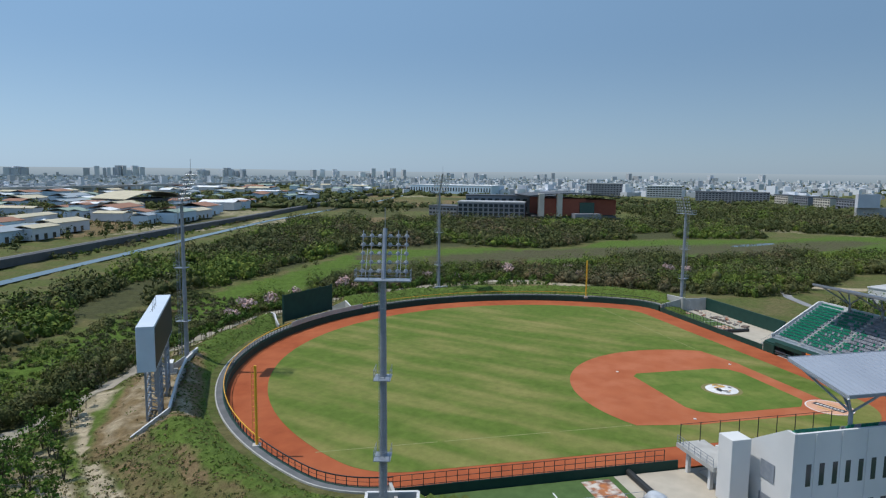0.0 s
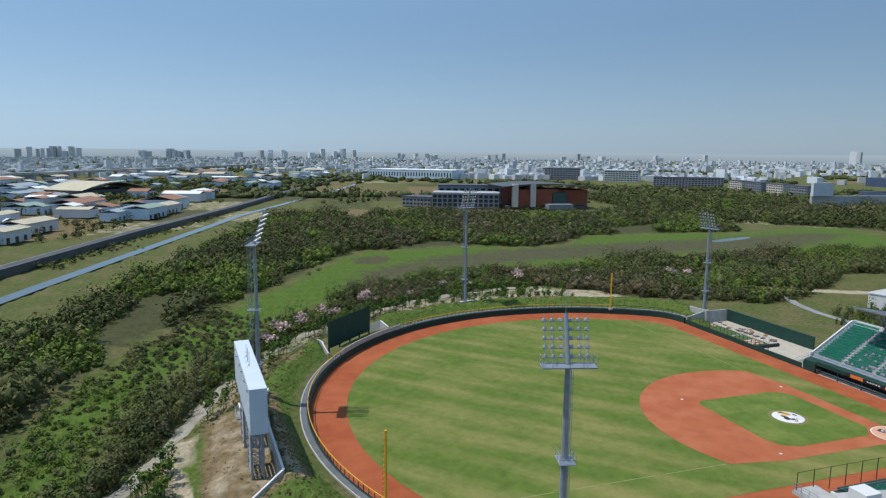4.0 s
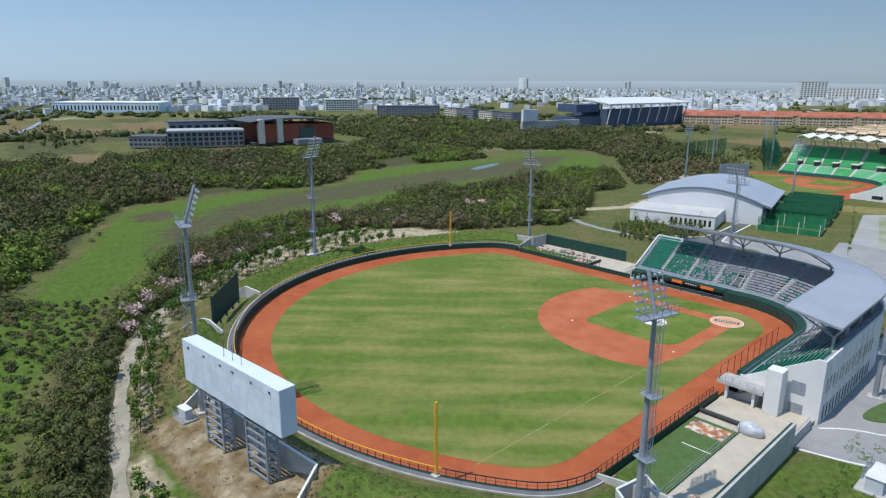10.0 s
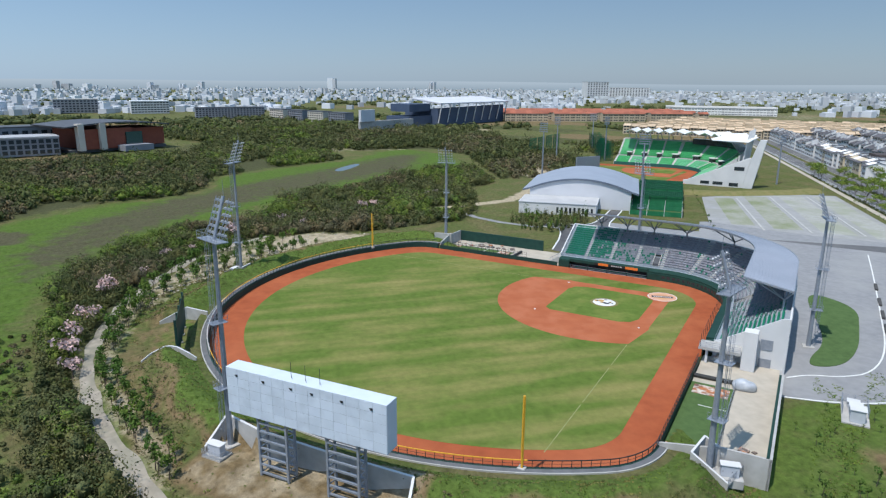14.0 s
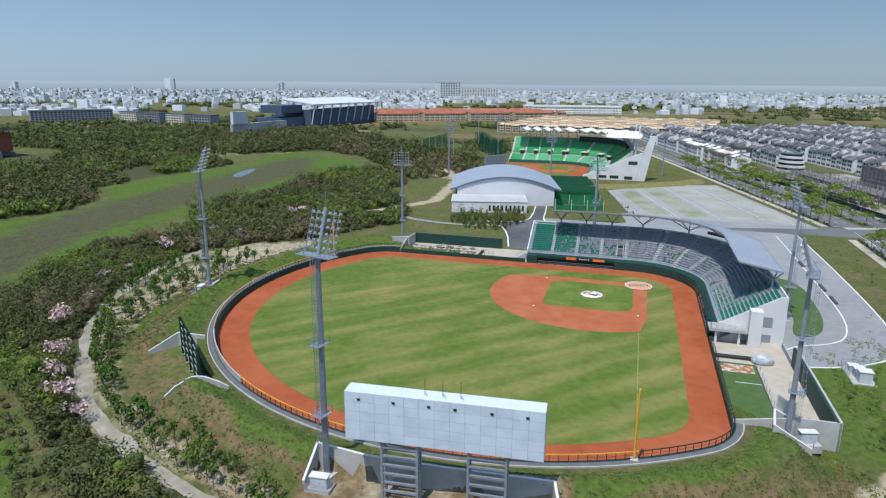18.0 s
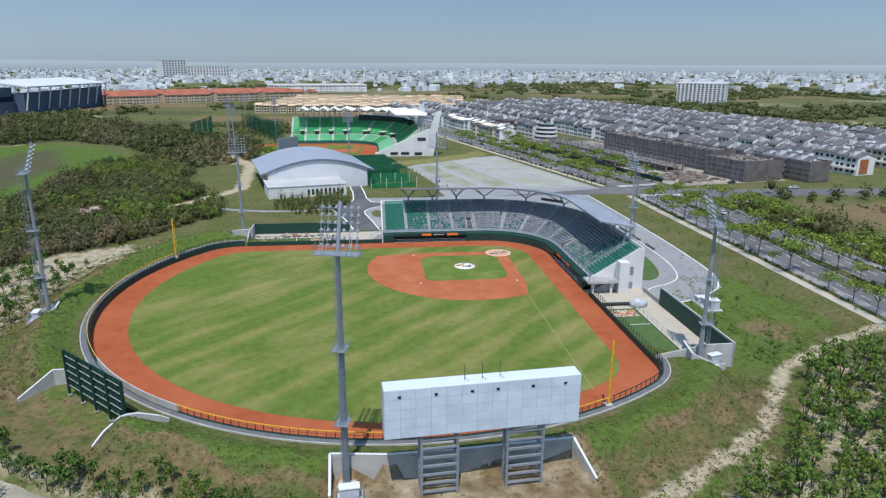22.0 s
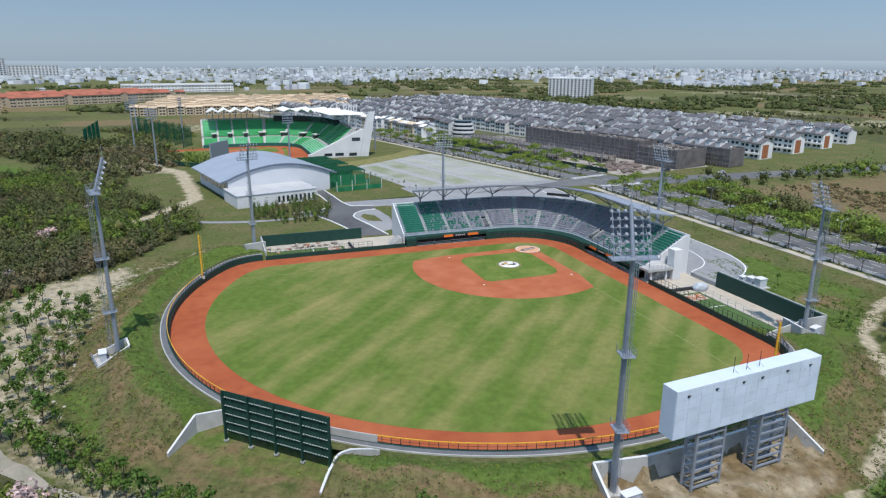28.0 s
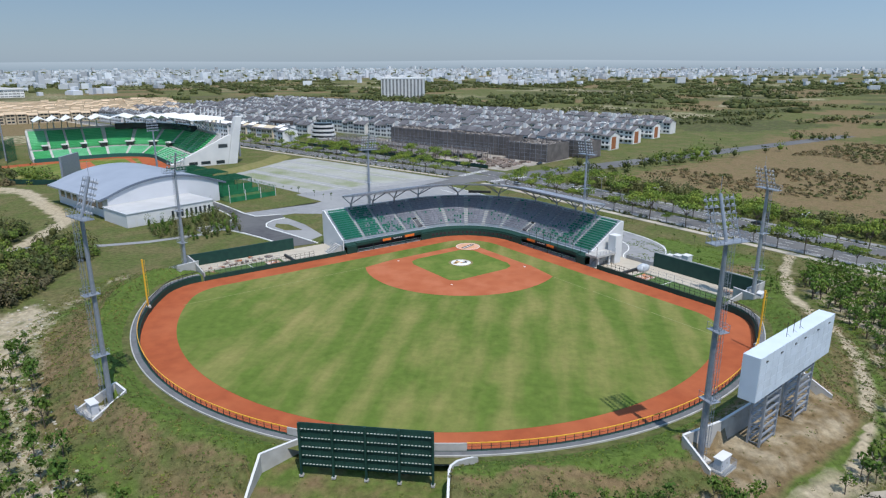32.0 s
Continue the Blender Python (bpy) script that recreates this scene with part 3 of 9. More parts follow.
land["dry"] = np.maximum(land["dry"], 0.62 * soft([ab_(-500, 150), ab_(70, 142), ab_(80, 300), ab_(130, 420), ab_(-500, 480)], 15))
# lawn between the bullpen, the forecourt and the orchard
lawn_w = soft([(-68, 52), (-60, 14), (-52, -16), (-66, -26), (-94, -6), (-93, 22), (-86, 44), (-82, 58)], 3)
land["green"] = np.maximum(land["green"], 0.62 * lawn_w)
land["dry"] = np.maximum(land["dry"] * (1 - 0.8 * lawn_w), 0.60 * soft([(-74, 10), (-80, 2), (-90, 4), (-90, 16), (-80, 17)], 3))
far_patch = np.sin(gx * 0.008 + 1.1 * np.sin(gy * 0.006)) * np.sin(gy * 0.009 + 0.7 * np.sin(gx * 0.007))
land["dry"] = np.maximum(land["dry"], np.where(far_d > 600, 0.55 * np.clip(far_patch, 0, 1), 0))
land["soil"] = np.maximum(land["soil"], np.where(far_d > 900, 0.40 * np.clip(-far_patch, 0, 1), 0))
# chequer of far fields, fallow land and fish ponds
turn_x, turn_y = 0.81 * gx + 0.59 * gy, -0.59 * gx + 0.81 * gy
cell = np.sin(np.floor(turn_x / 105) * 12.9898 + np.floor(turn_y / 68) * 78.233) * 43758.5453
cell = cell - np.floor(cell)
wide = (far_d > 430) & (gx < 950)
land["dry"] = np.where(wide & (cell < 0.3), np.maximum(land["dry"], 0.62), land["dry"])
land["soil"] = np.where(wide & (cell > 0.9), np.maximum(land["soil"], 0.45), land["soil"])
land["mud"] = np.where(wide & (cell > 0.55) & (cell < 0.7), np.maximum(land["mud"], 0.6), land["mud"])
land["wood"] = np.where(wide & (cell > 0.7) & (cell < 0.9), np.maximum(land["wood"], 0.5), land["wood"])
for name, w in land.items():
    me.attributes.new(name, "FLOAT", "POINT").data.foreach_set("value", np.ascontiguousarray(w.reshape(-1), np.float32))

# ---- playing field ----
field = thing("playing_field", Matrix(), "clay and grass baseball field with mown stripes", "field", "", "structure")
sheet("warning_track", WALL_LOOP, 0.0, CLAY, "smooth orange clay warning track", parent=field)
sheet("outfield_grass", GRASS_LOOP, 0.03, GRASS_FIELD, "striped grass with sun-bleached patches", parent=field, thick=0.08)
HALF = 27.43
tip = 27.4
dirt_arc = [p for p in arc(0, 18.44, 28.96, 0, 180, 60) if p[1] > abs(p[0])]
DIRT = [(27.6, 27.2)] + dirt_arc + [(-27.6, 27.2), (-19.4 - 1.6, 19.4 - 1.6), (-19.4 - 0.3, 19.4 - 2.6), (-2.6, -0.6), (0, -3.2), (2.6, -0.6), (19.4 + 0.3, 19.4 - 2.6), (21.0, 17.8)]
sheet("skinned_infield", DIRT, 0.05, CLAY_LIGHT, "raked pale clay", parent=field, thick=0.06)


def infield_outline():
    lo, hi, c = 1.6, 25.6, 4.2
    pts = []
    for a, b in ((lo + 3, lo), (hi - c, lo), (hi - 1.2, lo + 1.4), (hi, lo + c), (hi, hi - 1.6), (hi - 1.6, hi), (lo + c, hi), (lo + 1.4, hi - 1.2), (lo, hi - c), (lo, lo + 3)):
        pts.append(((a - b) * R2, (a + b) * R2))
    return pts


sheet("infield_grass", infield_outline(), 0.07, GRASS_INFIELD, "", parent=field, thick=0.04)

COVER_PINK = material("pale orange tarpaulin", (0.66, 0.36, 0.24), (0.58, 0.31, 0.20), 0.6, 0.7)
COVER_WHITE = material("white tarpaulin", (0.72, 0.71, 0.69), (0.62, 0.61, 0.60), 0.8, 0.7)
INK = material("black print", (0.03, 0.03, 0.035), (0.05, 0.05, 0.05), 1.0, 0.7)
GOLD = material("gold print", (0.55, 0.32, 0.08), None, 1.0, 0.7)
cover = thing("home_plate_cover", pose(0.2, 0.0, 0.08), "round pale orange tarpaulin over home plate with a dark printed bar", "tarpaulin")
bm = bmesh.new()
prism(bm, arc(0, 0, 4.0, 0, 360, 40)[:-1], -0.02, 0.03)
part("sheet", bm, COVER_PINK, cover)
bm = bmesh.new()
ring_o, ring_i = arc(0, 0, 3.96, 0, 360, 40), arc(0, 0, 3.75, 0, 360, 40)
for i in range(40):
    bm.faces.new([bm.verts.new((*p, 0.036)) for p in (ring_i[i], ring_o[i], ring_o[i + 1], ring_i[i + 1])])
part("border", bm, COVER_WHITE, cover, "white border")
bm = bmesh.new()
box(bm, -2.9, 2.9, -0.75, 0.75, 0.031, 0.040, pose(0, 0, 0, 0, 0, 62))
part("printed_bar", bm, INK, cover, "black printed bar")
for i in range(8):
    bm = bmesh.new()
    box(bm, -2.4 + i * 0.62, -2.0 + i * 0.62, -0.28, 0.28, 0.041, 0.046, pose(0, 0, 0, 0, 0, 62))
    part("letter_bar", bm, COVER_WHITE, cover)
for k in (-1.6, 1.6):
    bm = bmesh.new()
    box(bm, -1.3, 1.3, k - 0.2, k + 0.2, 0.031, 0.038, pose(0, 0, 0, 0, 0, 62))
    part("letter_bar", bm, GOLD, cover)
mound = thing("mound_cover", pose(0.1, 18.2, 0.07), "round white tarpaulin over the pitcher's mound with a dark print", "tarpaulin")
bm = bmesh.new()
c0 = bm.verts.new((0, 0, 0.28))
rings_ = [[bm.verts.new((r * math.cos(2 * math.pi * i / 32), r * math.sin(2 * math.pi * i / 32), z)) for i in range(32)] for r, z in ((1.2, 0.26), (2.4, 0.12), (3.05, 0.02))]
for i in range(32):
    bm.faces.new((c0, rings_[0][i], rings_[0][(i + 1) % 32]))
    for a_, b_ in zip(rings_, rings_[1:]):
        bm.faces.new((a_[i], b_[i], b_[(i + 1) % 32], a_[(i + 1) % 32]))
part("sheet", bm, COVER_WHITE, mound, smooth=True)
# abstract print in dark and gold patches
rp = random.Random(4)
for i in range(13):
    bm = bmesh.new()
    cx, cy, r = rp.uniform(-1.7, 1.7), rp.uniform(-1.5, 1.5), rp.uniform(0.45, 0.95)
    zz = 0.30 - 0.055 * math.hypot(cx, cy) ** 1.6
    vs = [bm.verts.new((cx + r * rp.uniform(0.6, 1.2) * math.cos(t), cy + r * rp.uniform(0.6, 1.2) * math.sin(t), zz + 0.02 + i * 0.003)) for t in (0.2, 0.9, 1.7, 2.6, 3.4, 4.3, 5.2, 5.9)]
    bm.faces.new(vs)
    part("print_patch", bm, INK if i % 4 else GOLD, mound)
ringm = bmesh.new()
ring_o, ring_i = arc(0, 0, 3.8, 0, 360, 40), arc(0, 0, 3.06, 0, 360, 40)
for i in range(40):
    ringm.faces.new([ringm.verts.new((*p, 0.006)) for p in (ring_i[i], ring_o[i], ring_o[i + 1], ring_i[i + 1])])
part("worn_rim", ringm, material("worn grass rim", (0.20, 0.16, 0.07), (0.16, 0.17, 0.05), 0.8, 0.95), mound)
for x, y in ((19.3, 19.5), (-0.1, 38.8), (-19.3, 19.5)):
    bm = bmesh.new()
    box(bm, -0.23, 0.23, -0.23, 0.23, 0, 0.12, pose(0, 0, 0, 0, 0, 45))
    bmesh.ops.bevel(bm, geom=bm.edges[:], offset=0.03, segments=1, affect="EDGES")
    ob = part("base_bag", bm, WHITE_LINE, None)
    ob.matrix_world = pose(x, y, 0.05)
    tagged(ob, "square white base bag on the clay", "base", "bases")
FAINT_LINE = material("worn chalk line", (0.25, 0.25, 0.11), (0.17, 0.20, 0.06), 0.8, 0.9)
for side in (-1, 1):
    bm = bmesh.new()
    (x0, y0), (x1, y1) = uv_point(side, 39.5, 0.06), uv_point(side, 91.5, -0.06)
    d_ = Vector((x1 - x0, y1 - y0, 0)).normalized()
    n_ = Vector((-d_.y, d_.x, 0)) * 0.11
    for k0, k1 in ((0.0, 0.25), (0.28, 0.62), (0.64, 1.0)):
        pa, pb = Vector((x0, y0, 0.035)).lerp(Vector((x1, y1, 0.035)), k0), Vector((x0, y0, 0.035)).lerp(Vector((x1, y1, 0.035)), k1)
        bm.faces.new([bm.verts.new(q) for q in (pa - n_, pb - n_, pb + n_, pa + n_)])
    part("foul_line", bm, FAINT_LINE, field, "worn chalk line")


def trim(name, line, h0, h1, w, mat, parent=None, label=""):
    """An upright wall of width w along a polyline (to its right), from h0 to h1."""
    o = offset_line(line, w)
    n = len(line)
    verts = [(x, y, h) for l, h in ((line, h0), (line, h1), (o, h1), (o, h0)) for x, y in l]
    faces = [(k * n + i, k * n + i + 1, ((k + 1) % 4) * n + i + 1, ((k + 1) % 4) * n + i) for k in range(4) for i in range(n - 1)]
    faces += [(0, n, 2 * n, 3 * n), (4 * n - 1, 3 * n - 1, 2 * n - 1, n - 1)]
    return mesh_object(name, verts, faces, mat, parent, label)


# ---- outfield wall and fence ----
FINE = resample(OUTFIELD, 0.75)
wall = thing("outfield_wall", Matrix(), "low dark green outfield wall with concrete gutter", "wall", "", "structure")
SPAN = OUTFIELD
trim("padding", SPAN, -0.1, 1.55, -0.18, DARK_GREEN, wall)
trim("coping", offset_line(SPAN, -0.19), -0.3, 1.72, -0.35, DARK_GREEN, wall)
trim("gutter", offset_line(SPAN, -0.56), -0.3, 1.70, -1.1, GUTTER, wall)
trim("kerb", offset_line(SPAN, -1.67), -0.3, 1.80, -0.2, CONCRETE, wall)
ribbon("verge", offset_line(SPAN, -1.87), offset_line(SPAN, -4.0), 1.52, 1.80, GROUND, wall, "grassy verge behind the gutter")
posts = resample(offset_line(SPAN, -0.3), 1.5)
post_mesh = None
fence = thing("outfield_fence", Matrix(), "black post fence with yellow top rail on the outfield wall", "fence")


def is_fair(p):
    return p[1] > abs(p[0]) * 0.995


def at_screen(p):
    return abs(p[0]) < 15.0 and p[1] > 100


for a, b in zip(posts, posts[1:]):
    if at_screen(a):
        continue
    d = Vector((b[0] - a[0], b[1] - a[1], 0))
    m = Matrix.Translation((a[0], a[1], 1.72)) @ Matrix.Rotation(math.atan2(d.y, d.x), 4, "Z")
    if post_mesh is None:
        bm = bmesh.new()
        box(bm, -0.045, 0.045, -0.045, 0.045, 0, 1.25)
        post_mesh = part("post", bm, BLACK_STEEL_AND_SHADE, fence)
        post_mesh.matrix_world = m
        first = True
    else:
        o = new("post", post_mesh.data)
        o.parent = fence
        o.matrix_world = m
fair_line = [p for p in resample(offset_line(SPAN, -0.3), 0.75)]
k0 = min(i for i, p in enumerate(fair_line) if is_fair(p))
k1 = max(i for i, p in enumerate(fair_line) if is_fair(p))
g0 = min(i for i, p in enumerate(fair_line) if at_screen(p))
g1 = max(i for i, p in enumerate(fair_line) if at_screen(p))
trim("solid_wall", offset_line(fair_line[g0: g1 + 1], 0.1), 1.725, 2.98, -0.22, CONCRETE, fence, "plain pale concrete wall behind the screen")
for line, mat, lab in ((fair_line[: k0 + 1], BLACK_STEEL_AND_SHADE, ""), (fair_line[k0: g0 + 1], YELLOW, "yellow safety cap"), (fair_line[g1: k1 + 1], YELLOW, "yellow safety cap"), (fair_line[k1:], BLACK_STEEL_AND_SHADE, "")):
    trim("top_rail", offset_line(line, 0.06), 2.90, 3.04, -0.12, mat, fence, lab)
    trim("bottom_rail", offset_line(line, 0.03), 1.82, 1.88, -0.06, BLACK_STEEL_AND_SHADE, fence)
    trim("middle_rail", offset_line(line, 0.02), 2.36, 2.40, -0.04, BLACK_STEEL_AND_SHADE, fence)

# ---- foul poles ----
for side, x, y in ((-1, -70.3, 71.0), (1, 70.3, 70.7)):
    pole = thing("foul_pole", pose(x, y, 1.7, 0, 0, 45 * side), "tall yellow steel foul pole with mesh wing", "pole", "foul poles")
    bm = bmesh.new()
    rod(bm, (0, 0, 0), (0, 0, 12.0), 0.2, 10)
    part("mast", bm, YELLOW, pole)
    bm = bmesh.new()
    box(bm, -0.55, -0.5, -0.02, 0.02, 2.5, 11.8)
    for i in range(12):
        box(bm, -0.5, -0.2, -0.015, 0.015, 2.6 + i * 0.82, 2.66 + i * 0.82)
    part("wing", bm, YELLOW, pole)
    bm = bmesh.new()
    box(bm, -0.6, 0.6, -0.6, 0.6, -0.4, 0.12)
    part("footing", bm, CONCRETE, pole)


# ---- light towers ----
LAMP_GLASS = material("lamp glass", (0.75, 0.77, 0.8), (0.65, 0.67, 0.7), 2.0, 0.15, spec=0.8)
LAMP_BODY = material("lamp housing", (0.40, 0.42, 0.45), (0.30, 0.32, 0.35), 2.0, 0.45, 0.3)


def light_tower(x, y, z0, top, aim, rows=6):
    """Tapered pole with cage ladder, two rest platforms and a tilted bank of floodlights that faces aim."""
    h = top - z0
    yaw = math.degrees(math.atan2(aim[1] - y, aim[0] - x)) - 90
    tower = thing("floodlight_tower", pose(x, y, z0, 0, 0, yaw), "tall galvanised floodlight tower with a tilted lamp bank", "light tower", "floodlight towers")
    bm = bmesh.new()
    rod(bm, (0, 0, 0), (0, 0, h), 0.50, 12, 0.31)
    part("pole", bm, GREY_STEEL, tower)
    bm = bmesh.new()
    prism(bm, [(-1.2, -1.2), (1.2, -1.2), (1.2, 1.2), (-1.2, 1.2)], -0.6, 0.15)
    part("footing", bm, CONCRETE, tower)
    bm = bmesh.new()
    for s in (-0.25, 0.25):
        rod(bm, (s, -0.95, 0.3), (s, -0.82, h), 0.035, 4)
    for i in range(int(h / 0.5)):
        zz = 0.5 + i * 0.5
        rod(bm, (-0.25, -0.93, zz), (0.25, -0.93, zz), 0.025, 4)
        if i % 3 == 0 and zz > 3:
            for q in range(5):
                a0, a1 = radians(180 + q * 36), radians(216 + q * 36)
                rod(bm, (0.42 * math.cos(a0), -1.0 + 0.55 * math.sin(a0), zz), (0.42 * math.cos(a1), -1.0 + 0.55 * math.sin(a1), zz), 0.025, 4)
    for q in range(5):
        a0 = radians(198 + q * 36)
        rod(bm, (0.42 * math.cos(a0), -1.0 + 0.55 * math.sin(a0), 3), (0.42 * math.cos(a0), -1.0 + 0.55 * math.sin(a0), h), 0.02, 4)
    part("ladder", bm, GREY_STEEL, tower)
    def guarded(deck, zz, x0, y0, y1, xs):
        """Posts and two rails round three sides of a deck."""
        for sx in xs:
            for sy in ((y0, (y0 + y1) / 2, y1) if abs(sx) == x0 else (y0,)):
                bm = bmesh.new()
                rod(bm, (sx, sy, zz), (sx, sy, zz + 1.15), 0.03, 4)
                part("guard_post", bm, GREY_STEEL, deck)
        for k in (0.55, 1.1):
            bm = bmesh.new()
            for p0, p1 in (((-x0, y1), (-x0, y0)), ((-x0, y0), (x0, y0)), ((x0, y0), (x0, y1))):
                rod(bm, (*p0, zz + k), (*p1, zz + k), 0.028, 4)
            part("guard_rail", bm, GREY_STEEL, deck)

    for zz in (h * 0.30, h * 0.62):
        bm = bmesh.new()
        box(bm, -0.95, 0.95, -1.75, 0.8, zz, zz + 0.06)
        guarded(part("rest_platform", bm, GREY_STEEL, tower), zz + 0.06, 0.9, -1.7, 0.75, (-0.9, 0.9))
    bm = bmesh.new()
    box(bm, -3.1, 3.1, -1.2, 0.75, h, h + 0.12)
    guarded(part("platform", bm, GREY_STEEL, tower), h + 0.12, 3.05, -1.15, 0.6, (-3.05, -1.5, 0.0, 1.5, 3.05))
    # the bank leans forward over the field
    lean = lambda k: (0.25 + 0.34 * k, h + 0.35 + k)
    bm = bmesh.new()
    a, b = lean(0), lean(rows * 0.95 + 0.45)
    rod(bm, (0, a[0] - 0.25, a[1] - 0.3), (0, b[0] - 0.25, b[1]), 0.26, 8)
    for sx in (-2.45, -1.5, 1.5, 2.45):
        rod(bm, (sx, a[0] - 0.12, a[1]), (sx, b[0] - 0.12, b[1] - 0.2), 0.05, 4)
    for r in range(rows):
        yy, zz = lean(0.62 + r * 0.95)
        rod(bm, (-2.75, yy - 0.1, zz - 0.12), (2.75, yy - 0.1, zz - 0.12), 0.05, 4)
    for sx in (-1.9, 1.9):
        rod(bm, (sx, -1.0, h + 0.1), (sx, lean(3)[0], lean(3)[1]), 0.04, 4)
    part("lamp_frame", bm, GREY_STEEL, tower)
    bm = bmesh.new()
    rod(bm, (0, b[0] - 0.25, b[1]), (0, b[0] - 0.25, b[1] + 2.4), 0.035, 5)
    part("lightning_rod", bm, GREY_STEEL, tower)
    lamp = None
    for r in range(rows):
        for c in range(6):
            sx = (c - 2.5) * 0.92 + (0.12 if c > 2 else -0.12)
            yy, zz = lean(0.65 + r * 0.95)
            if lamp is None:
                bm = bmesh.new()
                rod(bm, (0, 0, 0), (0, 0.22, -0.10), 0.16, 8, 0.27)
                rod(bm, (0, 0.225, -0.102), (0, 0.245, -0.111), 0.255, 8, 0.25, mat=1)
                lamp = part("lamp", bm, [LAMP_BODY, LAMP_GLASS], tower)
                data = lamp.data
            else:
                lamp = new("lamp", data)
                lamp.parent = tower
            lamp.matrix_basis = Matrix.Translation((sx, yy, zz))
    return tower


light_tower(-76.9, 42.9, 0.9, 29.8, (-17, 78), 5)
light_tower(76.8, 42.0, 0.9, 29.8, (17, 78), 5)
light_tower(-49.9, 114.0, 0.4, 35.0, (-18, 61))
light_tower(49.2, 114.6, 0.6, 35.0, (18, 61))
light_tower(-37.5, -14.0, -0.9, 29.4, (0, 40), 5)
light_tower(37.5, -14.6, -0.9, 29.4, (0, 40), 5)

# ---- scoreboard ----
SB_YAW = math.degrees(math.atan2(SB_DIR.y, SB_DIR.x))
SB_LEN = (SB_R - SB_L).length
# local x runs along the board, local y to its rear
sbm = Matrix(((SB_DIR.x, SB_OUT.x, 0, SB_L.x), (SB_DIR.y, SB_OUT.y, 0, SB_L.y), (0, 0, 1, 0.0), (0, 0, 0, 1)))
if sbm.determinant() < 0:
    SB_FLIP = True
board = thing("scoreboard", Matrix(), "large pale grey scoreboard on two steel lattice legs", "scoreboard")
SB_Z0, SB_Z1, SB_DEEP = 10.05, 17.36, 2.68


def sb_part(name, bm, mat, label=""):
    bm.transform(sbm)
    return part(name, bm, mat, board, label)


bm = bmesh.new()
box(bm, 0, SB_LEN, -SB_DEEP, 0, SB_Z0, SB_Z1)
bmesh.ops.bevel(bm, geom=bm.edges[:], offset=0.04, segments=1, affect="EDGES")
sb_part("cabinet", bm, BOARD_WHITE)
bm = bmesh.new()
box(bm, 0.4, SB_LEN - 0.4, -SB_DEEP - 0.06, -SB_DEEP - 0.01, SB_Z0 + 0.4, SB_Z1 - 0.4)
sb_part("display", bm, BLACK_STEEL_AND_SHADE, "unlit black display face")
for i, k in enumerate((0.075, 0.255, 0.435, 0.565, 0.745, 0.915)):
    bm = bmesh.new()
    x = k * SB_LEN
    box(bm, x - 0.2, x + 0.2, 0.031, 0.07, SB_Z1 - 1.25, SB_Z1 - 0.95)
    box(bm, x - 0.24, x + 0.24, 0.031, 0.25, SB_Z1 - 0.95, SB_Z1 - 0.91)
    sb_part("vent", bm, BLACK_STEEL_AND_SHADE, "small hooded vent")
bm = bmesh.new()
box(bm, 0.06, SB_LEN - 0.06, 0.001, 0.005, SB_Z0 + 0.06, SB_Z1 - 0.06)
sb_part("backing", bm, STAND_GREY, "grey sheet behind the panel joints")
n_col, n_row = 13, 5
pw, ph = (SB_LEN - 0.12) / n_col, (SB_Z1 - SB_Z0 - 0.12) / n_row
for i in range(n_col):
    for j in range(n_row):
        bm = bmesh.new()
        box(bm, 0.06 + i * pw + 0.02, 0.06 + (i + 1) * pw - 0.02, 0.006, 0.03, SB_Z0 + 0.06 + j * ph + 0.02, SB_Z0 + 0.06 + (j + 1) * ph - 0.02)
        sb_part("panel", bm, BOARD_PANEL if (i * 7 + j * 3) % 11 else BOARD_WHITE)
for k in (0.405, 0.495, 0.585):
    bm = bmesh.new()
    rod(bm, (k * SB_LEN, -1.2, SB_Z1 - 0.02), (k * SB_LEN, -1.2, SB_Z1 + 2.4), 0.04, 6)
    rod(bm, (k * SB_LEN, -1.2, SB_Z1 + 0.5), (k * SB_LEN + 0.5, -0.8, SB_Z1), 0.025, 4)
    sb_part("lightning_rod", bm, BLACK_STEEL_AND_SHADE)
for x0, x1 in ((5.1, 10.2), (17.4, 22.6)):
    bm = bmesh.new()
    y0, y1 = -2.35, -0.5
    for x in (x0, x1):
        for y in (y0, y1):
            box(bm, x - 0.17, x + 0.17, y - 0.17, y + 0.17, 0.2, SB_Z0)
    sb_part("leg", bm, GREY_STEEL, "grey steel lattice leg")
    for i in range(7):
        bm = bmesh.new()
        z = 0.7 + i * 1.38
        for y in (y0, y1):
            box(bm, x0 + 0.17, x1 - 0.17, y - 0.13, y + 0.13, z, z + 0.28)
        for x in (x0, x1):
            rod(bm, (x, y0, z), (x, y1, z + 0.2), 0.09, 4)
            if i < 6:
                rod(bm, (x, y0, z), (x, y1, z + 1.4), 0.07, 4)
        sb_part("brace", bm, GREY_STEEL)
    bm = bmesh.new()
    for x in (x0, x1):
        for y in (y0, y1):
            box(bm, x - 0.4, x + 0.4, y - 0.4, y + 0.4, -0.2, 0.28)
            sb_part("footing", bm, CONCRETE)
            bm = bmesh.new()
    bm.free()

# retaining walls of the scoreboard yard
yard = thing("retaining_wall", Matrix(), "grey concrete retaining wall round the scoreboard yard", "wall", "", "structure")


